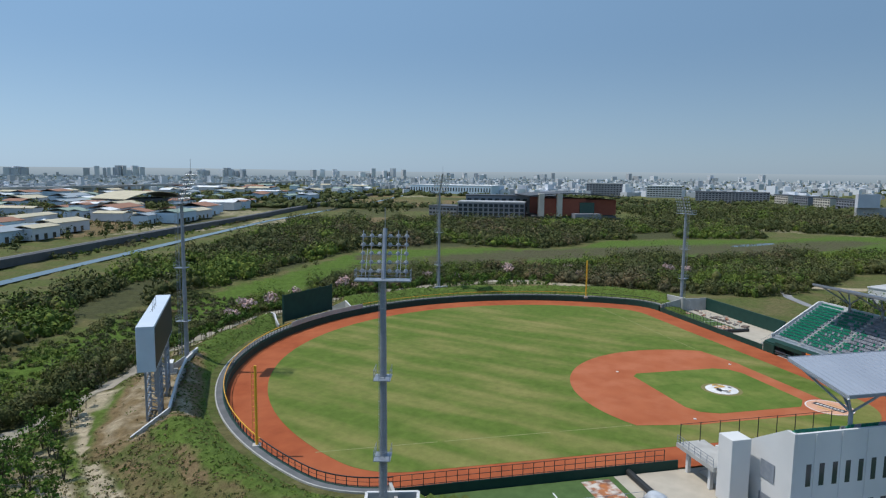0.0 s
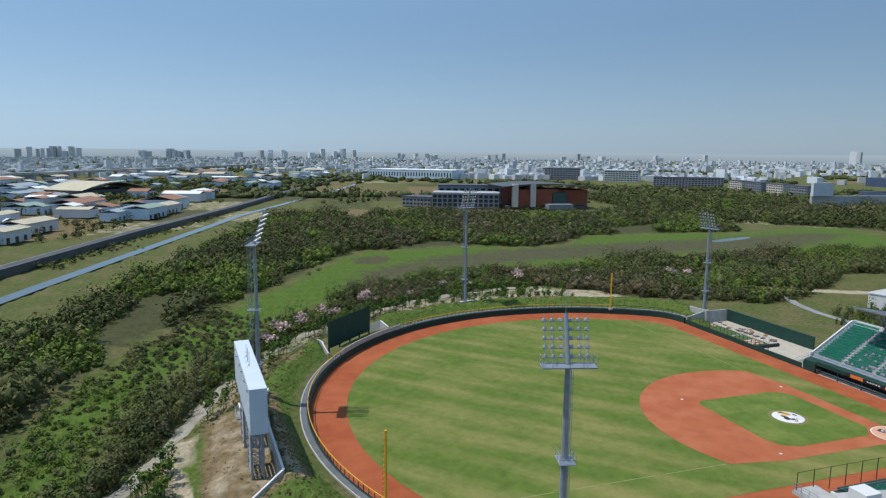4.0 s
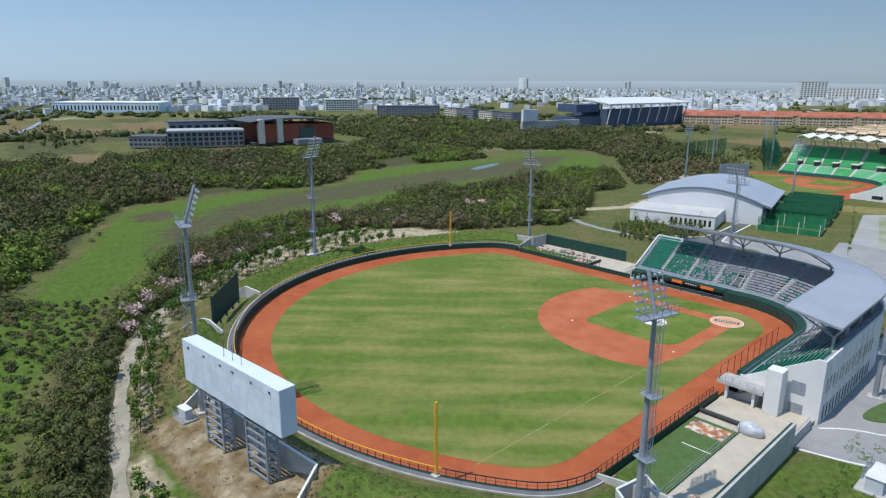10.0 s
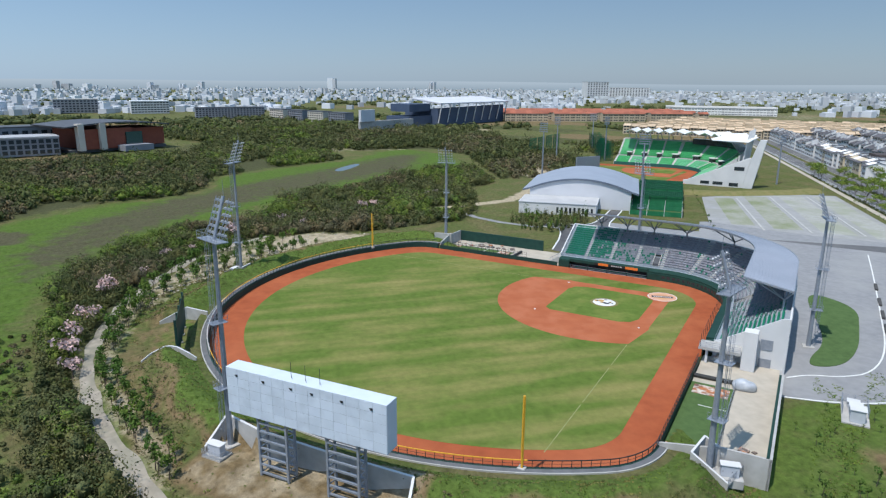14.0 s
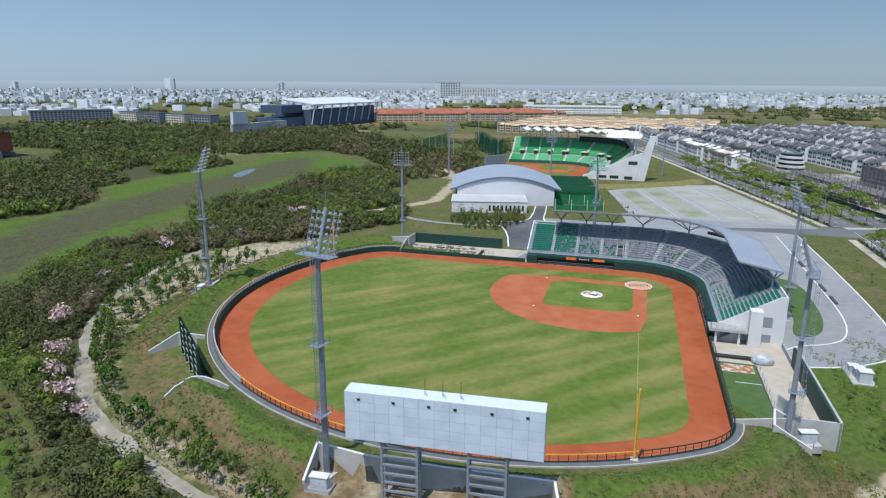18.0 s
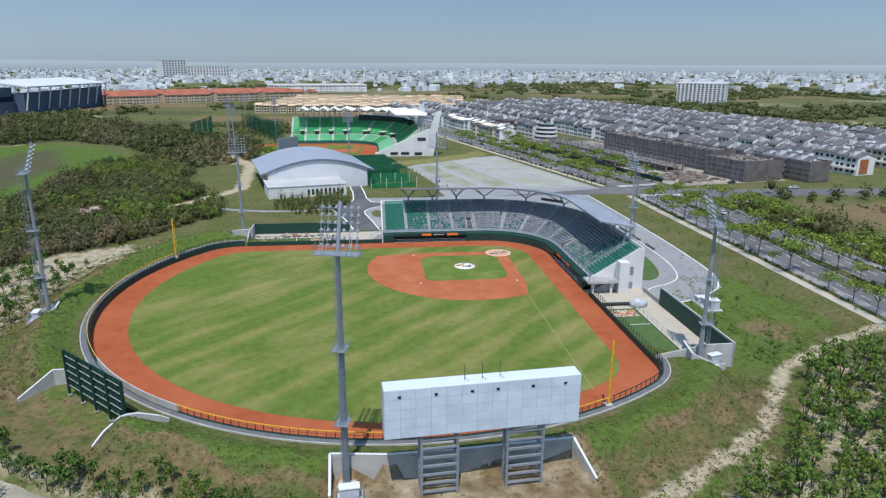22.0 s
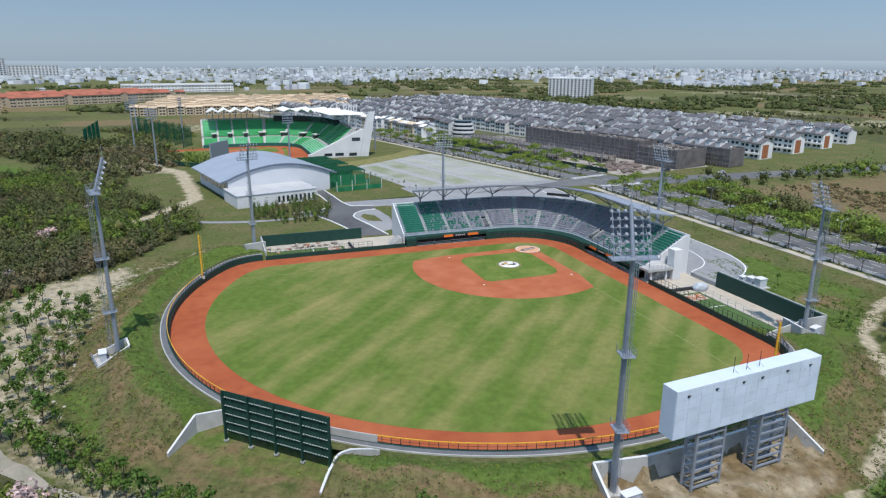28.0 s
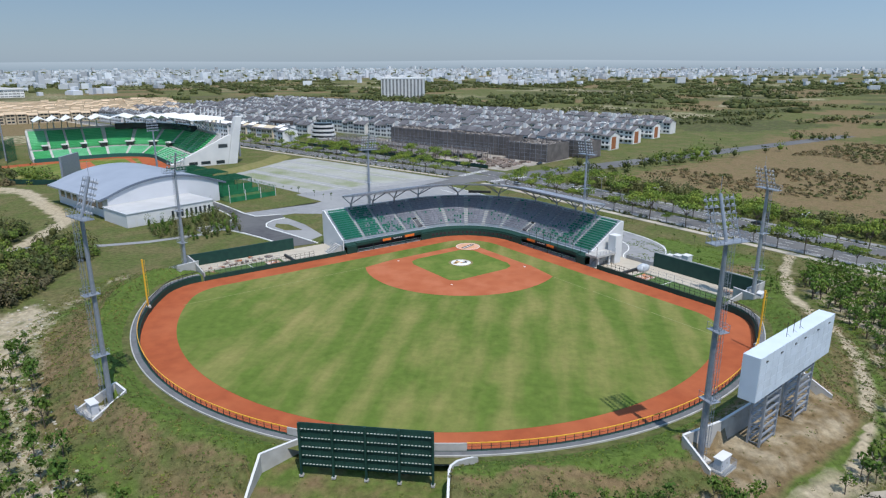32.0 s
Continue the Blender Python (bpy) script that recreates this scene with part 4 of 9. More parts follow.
def slope_wall(name, p0, p1, top0, top1, z0, w, parent, mat=None):
    """A straight wall whose top runs from top0 to top1."""
    p0, p1 = Vector((*p0, 0)), Vector((*p1, 0))
    d = (p1 - p0).normalized()
    s = Vector((-d.y, d.x, 0)) * w / 2
    bm = bmesh.new()
    vs = [bm.verts.new(p + q + Vector((0, 0, h))) for p, t in ((p0, top0), (p1, top1)) for q in (-s, s) for h in (z0, t)]
    for q in ((0, 1, 3, 2), (4, 6, 7, 5), (0, 4, 5, 1), (2, 3, 7, 6), (1, 5, 7, 3), (0, 2, 6, 4)):
        bm.faces.new([vs[i] for i in q])
    return part(name, bm, mat or CONCRETE, parent)


def coped_wall(p0, p1, top0, top1, z0, w, parent, name="wing_wall"):
    """A sloping wall with a pale coping."""
    slope_wall(name, p0, p1, top0, top1, z0, w, parent)
    q0, q1 = Vector((*p0, 0)), Vector((*p1, 0))
    d = (q1 - q0).normalized()
    s = Vector((-d.y, d.x, 0)) * (w / 2 + 0.03)
    bm = bmesh.new()
    vs = [bm.verts.new(p + q + Vector((0, 0, t + h))) for p, t in ((q0, top0), (q1, top1)) for q in (-s, s) for h in (0.003, 0.10)]
    for q in ((0, 1, 3, 2), (4, 6, 7, 5), (0, 4, 5, 1), (2, 3, 7, 6), (1, 5, 7, 3), (0, 2, 6, 4)):
        bm.faces.new([vs[i] for i in q])
    part("coping", bm, WHITE_WALL, parent, "pale coping")


for p0, p1 in zip(YARD_WALL, YARD_WALL[1:]):
    coped_wall(p0, p1, 4.45, 4.45, -0.6, 0.35, yard, "back_wall")
coped_wall(YARD_WALL[0], (-50.6, 117.9), 4.45, 1.0, -0.8, 0.32, yard)
coped_wall(YARD_WALL[-1], (-77.6, 90.7), 4.45, 0.9, -1.2, 0.32, yard)

# ---- batter's eye ----
eye_board = thing("batters_eye_screen", pose(BE_C[0], BE_C[1], 0.3, 0, 0, 1.7), "dark green batter's eye screen on steel posts", "screen")
W = BE_HALF
bm = bmesh.new()
box(bm, -W, W, -0.12, -0.02, 1.1, 8.45)
part("panel", bm, DARK_GREEN, eye_board)
for i in range(5):
    bm = bmesh.new()
    x = -W + 0.15 + i * (2 * W - 0.3) / 4
    box(bm, x - 0.15, x + 0.15, 0.0, 0.42, -0.5, 8.55)
    p = part("post", bm, DARK_GREEN, eye_board)
    bm = bmesh.new()
    box(bm, x - 0.3, x + 0.3, -0.1, 0.5, -0.45, -0.14)
    part("footing", bm, CONCRETE, p)
PALE_CLIP = material("dusty galvanised clips", (0.42, 0.45, 0.43), (0.30, 0.34, 0.31), 2.0, 0.7)
for i in range(5):
    for j in range(4):
        bm = bmesh.new()
        x0 = -W + 0.15 + j * (2 * W - 0.3) / 4 + 0.17
        x1 = x0 + (2 * W - 0.3) / 4 - 0.34
        z = 1.55 + i * 1.46
        box(bm, x0, x1, 0.0, 0.24, z, z + 0.07)
        box(bm, x0, x1, 0.0, 0.06, z - 0.26, z)
        rail_ = part("rail", bm, DARK_GREEN, eye_board)
        bm = bmesh.new()
        for k in range(9):
            x = x0 + (k + 0.5) * (x1 - x0) / 9
            box(bm, x - 0.13, x + 0.13, 0.02, 0.25, z + 0.073, z + 0.115)
        tagged(part("clip", bm, PALE_CLIP, rail_, "row of pale clips"), kind="stuff")
for j in range(4):
    for k in (1, 2):
        bm = bmesh.new()
        x = -W + 0.15 + (j + k / 3) * (2 * W - 0.3) / 4
        box(bm, x - 0.04, x + 0.04, 0.0, 0.1, 1.1, 8.4)
        part("stiffener", bm, DARK_GREEN, eye_board)
notch = thing("retaining_wall", Matrix(), "concrete wing walls of the screen pit", "wall", "", "structure")
coped_wall((11.9, 121.8), (15.8, 127.0), 2.5, 2.85, -0.8, 0.32, notch)
coped_wall((15.8, 127.0), (15.3, 133.6), 2.85, -0.3, -1.4, 0.32, notch)
LEFT_WING = [(-16.4, 122.0, 2.3), (-15.9, 123.3, 3.2), (-14.9, 124.8, 3.8), (-13.9, 125.9, 4.1), (-13.2, 127.3, 4.2), (-13.1, 128.4, 4.15), (-13.4, 131.2, 3.0), (-13.6, 133.2, 1.5)]
for p, q in zip(LEFT_WING, LEFT_WING[1:]):
    coped_wall(p[:2], q[:2], p[2], q[2], -1.2, 0.3, notch)

# walls that hold the bank open round the tower feet
for line, floor in TOWER_PITS:
    pit = thing("retaining_wall", Matrix(), "low concrete walls round a tower foot", "wall", "", "structure")
    tops = (floor + 0.5, 4.0, 4.0, floor + 0.5)
    for (p0, p1), (h0, h1) in zip(zip(line, line[1:]), zip(tops, tops[1:])):
        coped_wall(p0, p1, h0, h1, floor - 1.4, 0.3, pit)
    sheet("floor", ccw(list(line)), floor + 0.12, CONCRETE, "bare concrete pit floor", parent=pit)
    # mesh fence across the low end
    q0, q1 = Vector((*line[0], floor)), Vector((*line[-1], floor))
    for i in range(5):
        bm = bmesh.new()
        q = q0.lerp(q1, i / 4)
        rod(bm, q, q + Vector((0, 0, 1.6)), 0.04, 5)
        part("fence_post", bm, GREY_STEEL, pit)
    for k in range(7):
        bm = bmesh.new()
        rod(bm, q0 + Vector((0, 0, 0.25 + k * 0.21)), q1 + Vector((0, 0, 0.25 + k * 0.21)), 0.025, 4)
        part("fence_wire", bm, GREY_STEEL, pit)

# ---- equipment cabinets at the tower feet ----
CAB = material("pale grey cabinet paint", (0.52, 0.55, 0.60), (0.46, 0.49, 0.54), 0.8, 0.5)


def cabinet_pad(m, fenced, label):
    ob = thing("switch_cabinet", m, label, "cabinet", "switch cabinets")
    bm = bmesh.new()
    box(bm, -1.9, 1.9, -1.4, 1.4, -1.2, 0.12)
    part("pad", bm, CONCRETE, ob)
    bm = bmesh.new()
    box(bm, -1.3, 1.3, -0.6, 0.6, 0.12, 2.0)
    bmesh.ops.bevel(bm, geom=bm.edges[:], offset=0.03, segments=1, affect="EDGES")
    part("body", bm, CAB, ob)
    bm = bmesh.new()
    box(bm, -1.45, 1.45, -0.75, 0.75, 2.0, 2.12)
    part("lid", bm, WHITE_WALL, ob)
    for x in (-0.66, 0.66):
        bm = bmesh.new()
        box(bm, x - 0.55, x + 0.55, 0.602, 0.63, 0.3, 1.85)
        d = part("door", bm, CAB, ob)
        bm = bmesh.new()
        box(bm, x + 0.35, x + 0.42, 0.632, 0.66, 0.95, 1.15)
        part("handle", bm, BLACK_STEEL_AND_SHADE, d)
    if fenced:
        for x0, x1, y0, y1 in ((-1.9, 1.9, 1.36, 1.4), (-1.9, -1.86, -1.4, 1.4), (1.86, 1.9, -1.4, 1.4)):
            bm = bmesh.new()
            for k in range(6):
                box(bm, x0, x1, y0, y1, 0.25 + k * 0.2, 0.28 + k * 0.2)
            part("mesh_fence", bm, GREY_STEEL, ob)
    return ob


sb_yaw_out = math.degrees(math.atan2(SB_OUT.y, SB_OUT.x)) - 90
cabinet_pad(pose(-52.6, 116.0, 0.45, 0, 0, sb_yaw_out), True, "pale grey switch cabinet in a low mesh fence")
cabinet_pad(pose(51.3, 116.6, 0.65, 0, 0, -35), False, "pale grey switch cabinet beside a floodlight tower")
cabinet_pad(pose(-79.2, 41.0, 0.95, 0, 0, 60), False, "pale grey switch cabinet beside the bullpen")
tf = thing("transformer_station", pose(-66.5, 3.6, -1.0, 0, 0, 45), "white transformer kiosks inside a wire fence", "transformer")
for x0, x1, y0, y1, h in ((-1.6, 0.8, 1.2, 3.4, 2.6), (-1.2, 0.8, -1.6, 0.4, 2.0), (-0.9, 1.0, -4.2, -2.6, 1.4)):
    bm = bmesh.new()
    box(bm, x0, x1, y0, y1, 0.25, h)
    bmesh.ops.bevel(bm, geom=bm.edges[:], offset=0.04, segments=1, affect="EDGES")
    part("kiosk", bm, CAB, tf)
    bm = bmesh.new()
    box(bm, x0 - 0.15, x1 + 0.15, y0 - 0.15, y1 + 0.15, h, h + 0.14)
    part("kiosk_roof", bm, WHITE_WALL, tf)
bm = bmesh.new()
box(bm, -2.4, 2.0, -5.2, 4.0, -0.3, 0.25)
part("plinth", bm, CONCRETE, tf)
for k in range(5):
    bm = bmesh.new()
    z = 0.5 + k * 0.35
    for a_, b_ in (((-2.3, -5.1), (1.9, -5.1)), ((1.9, -5.1), (1.9, 0.6)), ((-2.3, -5.1), (-2.3, 0.6))):
        rod(bm, (*a_, z), (*b_, z), 0.03, 4)
    part("fence_wire", bm, GREY_STEEL, tf)
for x, y in ((-2.3, -5.1), (1.9, -5.1), (1.9, 0.6), (-2.3, 0.6), (-0.2, -5.1), (1.9, -2.2), (-2.3, -2.2)):
    bm = bmesh.new()
    rod(bm, (x, y, 0.2), (x, y, 2.1), 0.045, 5)
    part("fence_post", bm, GREY_STEEL, tf)
# ---- grandstand ----
ARC_HALF = HOME_R * math.pi / 4
U_TAN = HOME_C * R2


def bowl(s, d):
    """A point d behind the front wall, s along it from behind home (third base negative)."""
    k = abs(s)
    sg = 1 if s >= 0 else -1
    if k <= ARC_HALF:
        a = -math.pi / 2 + s / HOME_R
        return (math.cos(a) * (HOME_R + d), HOME_C + math.sin(a) * (HOME_R + d))
    return uv_point(sg, U_TAN + k - ARC_HALF, V_WALL + d)


def s_of_u(u):
    return ARC_HALF + u - U_TAN


def s_range(s0, s1, step=1.6):
    n = max(2, int(abs(s1 - s0) / step) + 1)
    return [s0 + (s1 - s0) * i / n for i in range(n + 1)]


def sweep(name, s0, s1, profile, mat, parent, label="", step=1.6, caps=True):
    """A closed (d, z) profile carried along the bowl."""
    ss = s_range(s0, s1, step)
    n = len(profile)
    verts, faces = [], []
    for s in ss:
        verts += [(*bowl(s, d), z) for d, z in profile]
    for i in range(len(ss) - 1):
        for j in range(n):
            k = (j + 1) % n
            faces.append((i * n + j, i * n + k, (i + 1) * n + k, (i + 1) * n + j))
    if caps:
        faces.append(tuple(range(n - 1, -1, -1)))
        faces.append(tuple((len(ss) - 1) * n + j for j in range(n)))
    ob = mesh_object(name, verts, faces, mat, parent, label)
    bm = bmesh.new()
    bm.from_mesh(ob.data)
    bmesh.ops.recalc_face_normals(bm, faces=bm.faces[:])
    bm.to_mesh(ob.data)
    bm.free()
    return ob


S3, S1 = -s_of_u(36.5), s_of_u(36.5)
ROWS_N, D0, Z0, PITCH, RISE = 14, 3.0, 3.1, 0.87, 0.52
D_TOP, Z_TOP = D0 + ROWS_N * PITCH, Z0 + ROWS_N * RISE
stand = thing("grandstand", Matrix(), "curved white grandstand with green and grey seats", "grandstand")
terrace = [(D0 - 0.7, Z0 - 0.9), (D0 - 0.7, Z0)]
for r in range(ROWS_N):
    terrace += [(D0 + r * PITCH, Z0 + r * RISE), (D0 + r * PITCH, Z0 + (r + 1) * RISE)] if r else [(D0, Z0), (D0, Z0 + RISE)]
terrace += [(D_TOP, Z_TOP), (D_TOP + 1.2, Z_TOP), (D_TOP + 1.2, Z_TOP - 1.0), (D_TOP - 0.5, Z_TOP - 1.0), (D0 + 0.5, Z0 - 0.9)]
clean = []
for p in terrace:
    if not clean or (abs(p[0] - clean[-1][0]) + abs(p[1] - clean[-1][1])) > 1e-4:
        clean.append(p)
sweep("terrace", S3, S1, clean, STAND_GREY, stand, "stepped grey concrete terrace")
sweep("back_wall", S3, S1, [(D_TOP + 1.0, -1.2), (D_TOP + 1.0, Z_TOP + 0.9), (D_TOP + 1.35, Z_TOP + 0.9), (D_TOP + 1.35, -1.2)], WHITE_WALL, stand, "white plastered rear wall")
# end walls follow the rake
for s, sg in ((S3, -1), (S1, 1)):
    prof = [(D0 - 0.7, -1.2), (D0 - 0.7, Z0 + 0.9), (D0, Z0 + 1.0), (D_TOP, Z_TOP + 0.95), (D_TOP + 1.35, Z_TOP + 0.95), (D_TOP + 1.35, -1.2)]
    sweep("end_wall", s + sg * 0.02, s + sg * 0.4, prof, WHITE_WALL, stand, "white end wall")
# front: field wall, dugout recess, fascia
DUG0, DUG1 = s_of_u(8.0), s_of_u(33.0)
sweep("field_wall", -DUG0, DUG0, [(0.0, 0.0), (0.0, 2.0), (0.3, 2.0), (0.3, 0.0)], DARK_GREEN, stand, "dark green padded backstop wall")
sweep("fascia", -DUG0, DUG0, [(0.3, 1.9), (0.3, 2.5), (D0 - 0.7, 3.0), (D0 - 0.7, 1.9)], DARK_GREEN, stand)
for i in range(22):
    s = -DUG0 * 0.75 + i * DUG0 * 1.5 / 21
    sweep("window", s - 0.6, s + 0.6, [(-0.012, 0.85), (-0.012, 1.6), (-0.004, 1.6), (-0.004, 0.85)], GLASS_DARK, stand, "dark backstop window")
for a, b in ((-DUG1, -DUG0), (DUG0, DUG1)):
    sweep("dugout_floor", a, b, [(0.1, -0.4), (0.1, -0.3), (3.4, -0.3), (3.4, -0.4)], CONCRETE, stand)
    # shade of the recess is painted on its back wall as black
    sweep("dugout_back", a, b, [(3.4, -0.4), (3.4, 2.4), (3.6, 2.4), (3.6, -0.4)], BLACK_STEEL_AND_SHADE, stand, "dugout wall painted black as its shade")
    sweep("dugout_roof", a, b, [(0.2, 2.05), (0.2, 2.95), (D0 - 0.7, 3.05), (3.6, 2.4), (3.6, 2.2)], DARK_GREEN, stand, "dark green dugout roof fascia")
    sweep("dugout_bench", a + 1, b - 1, [(2.6, -0.3), (2.6, 0.15), (3.1, 0.15), (3.1, -0.3)], SEAT_GREEN, stand)
    sweep("dugout_rail", a + 0.3, b - 0.3, [(0.1, 0.95), (0.1, 1.03), (0.18, 1.03), (0.18, 0.95)], GREY_STEEL, stand)
    sweep("dugout_rail", a + 0.3, b - 0.3, [(0.1, 0.45), (0.1, 0.51), (0.16, 0.51), (0.16, 0.45)], GREY_STEEL, stand)
    for i in range(5):
        s = a + (b - a) * i / 4
        sweep("dugout_post", s - 0.1, s + 0.1, [(0.2, -0.3), (0.2, 2.1), (0.4, 2.1), (0.4, -0.3)], DARK_GREEN, stand)
for a, b in ((S3, -DUG1), (DUG1, S1)):
    sweep("field_wall", a, b, [(0.0, 0.0), (0.0, 2.2), (0.3, 2.2), (0.3, 0.0)], DARK_GREEN, stand)
    sweep("fascia", a, b, [(0.3, 1.9), (0.3, 2.5), (D0 - 0.7, 3.0), (D0 - 0.7, 1.9)], DARK_GREEN, stand)
sweep("front_rail", S3, S1, [(D0 - 0.75, Z0 + 0.95), (D0 - 0.75, Z0 + 1.02), (D0 - 0.69, Z0 + 1.02), (D0 - 0.69, Z0 + 0.95)], GREY_STEEL, stand)

# sections of seats between stair aisles
AISLES = [S3 + 0.4, -s_of_u(28.5), -s_of_u(20.5), -s_of_u(12.5), -s_of_u(4.5), -8.4, -2.6, 2.6, 8.4, s_of_u(4.5), s_of_u(12.5), s_of_u(20.5), s_of_u(28.5), S1 - 0.4]
GREEN_SECT = {0, 1, 11, 12}
TUNNELS = {3: 0.8, 9: 0.2}


def seat_mesh(verts, faces, s, r):
    d, z = D0 + r * PITCH, Z0 + (r + 1) * RISE
    if r == ROWS_N - 1:
        z = Z_TOP
    w = 0.22
    base = len(verts)
    for ds, dd, dz in ((-w, 0.42, 0.40), (w, 0.42, 0.40), (w, 0.42, 0.46), (-w, 0.42, 0.46), (-w, 0.80, 0.36), (w, 0.80, 0.36), (w, 0.76, 0.43), (-w, 0.76, 0.43), (-w, 0.86, 0.84), (w, 0.86, 0.84), (w, 0.80, 0.84), (-w, 0.80, 0.84)):
        verts.append((*bowl(s + ds, d + dd - 0.12), z + dz - 0.02))
    for q in ((0, 1, 2, 3), (3, 2, 6, 7), (0, 4, 5, 1), (7, 6, 10, 11), (4, 8, 9, 5), (11, 10, 9, 8), (0, 3, 7, 4), (1, 5, 6, 2), (4, 7, 11, 8), (5, 9, 10, 6)):
        faces.append(tuple(base + i for i in q))


rng = random.Random(3)
for k in range(len(AISLES) - 1):
    a, b = AISLES[k] + 0.55, AISLES[k + 1] - 0.55
    block = thing("seat_section", Matrix(), "block of plastic tip-up seats, " + ("all green" if k in GREEN_SECT else "grey mixed with green"), "seating", "grandstand seat sections")
    for r in range(ROWS_N):
        va, fa, vb, fb = [], [], [], []
        stretch_ = (HOME_R + D0 + r * PITCH) / HOME_R
        mid = 0.5 * (a + b)
        seat_w = 0.5 if abs(mid) > ARC_HALF else 0.5 / stretch_
        n = int((b - a) / seat_w)
        for i in range(n):
            s = a + (i + 0.5) * (b - a) / n
            # green fades into grey towards home plate and up the rows
            grey_p = {0: 0.0, 12: 0.0, 11: 0.16, 1: 0.42}.get(k, 0.97)
            if k in (10, 2):
                along = (s - a) / (b - a)
                grey_p = min(0.97, 0.25 + 0.055 * r + 0.5 * (along if k == 2 else 1 - along))
            if k in (3, 7, 9) and r < 5:
                grey_p = 0.75
            if k in (3, 9) and r < 5 and abs((s - a) / (b - a) - TUNNELS[k]) < 0.16:
                continue
            if rng.random() < grey_p:
                seat_mesh(vb, fb, s, r)
            else:
                seat_mesh(va, fa, s, r)
        if va:
            tagged(mesh_object("seat_row", va, fa, SEAT_GREEN, block), kind="stuff")
        if vb:
            tagged(mesh_object("seat_row", vb, fb, SEAT_GREY, block), kind="stuff")
for s in AISLES[1:-1]:
    prof = []
    for r in range(ROWS_N * 2):
        prof += [(D0 - 0.1 + r * PITCH / 2, Z0 + (r) * RISE / 2 + 0.02), (D0 - 0.1 + r * PITCH / 2, Z0 + (r + 1) * RISE / 2 + 0.02)]
    prof += [(D_TOP, Z_TOP + 0.02), (D_TOP, Z_TOP - 0.4), (D0 - 0.1, Z0 - 0.4)]
    sweep("aisle_stair", s - 0.5, s + 0.5, prof, CONCRETE, stand, "pale concrete aisle stair")
    bm = bmesh.new()
    for r in range(0, ROWS_N, 3):
        x, y = bowl(s, D0 + r * PITCH)
        rod(bm, (x, y, Z0 + r * RISE), (x, y, Z0 + r * RISE + 1.1), 0.025, 4)
    x0, y0 = bowl(s, D0)
    x1, y1 = bowl(s, D0 + 12 * PITCH)
    rod(bm, (x0, y0, Z0 + 1.1), (x1, y1, Z0 + 12 * RISE + 1.1), 0.025, 4)
    part("handrail", bm, GREY_STEEL, stand)
# entrance tunnels cut into the seats
for k in TUNNELS:
    a, b = AISLES[k] + 0.55, AISLES[k + 1] - 0.55
    c = a + (b - a) * TUNNELS[k]
    w = (b - a) * 0.14
    for e in (-1, 1):
        sweep("tunnel_wall", c + e * w - 0.1, c + e * w + 0.1, [(D0 + 0.2, Z0), (D0 + 0.2, Z0 + 1.0), (D0 + 5 * PITCH, Z0 + 5 * RISE + 0.9), (D0 + 5 * PITCH, Z0)], CONCRETE, stand, "", 0.4)
    # solid black slab paints the shade inside the tunnel
    sweep("tunnel_opening_shade", c - w + 0.1, c + w - 0.1, [(D0 + 4.6 * PITCH, Z0 + 0.2), (D0 + 4.6 * PITCH, Z0 + 5 * RISE + 0.6), (D0 + 5 * PITCH, Z0 + 5 * RISE + 0.6), (D0 + 5 * PITCH, Z0 + 0.2)], BLACK_STEEL_AND_SHADE, stand, "black slab standing for shade in the tunnel mouth", 0.6)
    sweep("tunnel_floor", c - w + 0.1, c + w - 0.1, [(D0 + 0.1, Z0 + 5 * RISE * 0.25), (D0 + 0.1, Z0 + 5 * RISE * 0.5), (D0 + 4.6 * PITCH, Z0 + 5 * RISE * 1.02), (D0 + 4.6 * PITCH, Z0)], DARK_ROOF, stand, "", 0.6)

# ---- roof ----
RS = s_of_u(29.3)
roof = thing("grandstand_roof", Matrix(), "curved cantilevered grey metal roof on branching steel columns", "roof")
D_IN, D_OUT, Z_IN, Z_OUT = 6.1, 16.2, 17.1, 15.2
sweep("roof_deck", -RS, RS, [(D_IN, Z_IN), (D_IN, Z_IN + 0.22), (D_OUT, Z_OUT + 0.22), (D_OUT, Z_OUT)], ROOF_METAL, roof, "standing seam metal deck", 1.0)
n_seam = int(2 * RS / 0.9)
seam_v, seam_f = [], []
for i in range(1, n_seam):
    s = -RS + 2 * RS * i / n_seam
    b0 = len(seam_v)
    for ds in (-0.025, 0.025):
        for d, z in ((D_IN, Z_IN + 0.215), (D_IN, Z_IN + 0.29), (D_OUT, Z_OUT + 0.29), (D_OUT, Z_OUT + 0.215)):
            seam_v.append((*bowl(s + ds, d), z))
    seam_f += [tuple(b0 + j for j in q) for q in ((0, 1, 2, 3), (7, 6, 5, 4), (1, 5, 6, 2), (0, 4, 5, 1), (2, 6, 7, 3))]
tagged(mesh_object("roof_seams", seam_v, seam_f, ROOF_METAL, roof), kind="stuff")
sweep("roof_edge", -RS, RS, [(D_IN - 0.12, Z_IN - 0.1), (D_IN - 0.12, Z_IN + 0.3), (D_IN, Z_IN + 0.3), (D_IN, Z_IN - 0.1)], GREY_STEEL, roof)
sweep("roof_edge", -RS, RS, [(D_OUT, Z_OUT - 0.15), (D_OUT, Z_OUT + 0.3), (D_OUT + 0.14, Z_OUT + 0.3), (D_OUT + 0.14, Z_OUT - 0.15)], GREY_STEEL, roof)
zr = lambda d: Z_IN + (Z_OUT - Z_IN) * (d - D_IN) / (D_OUT - D_IN) - 0.15
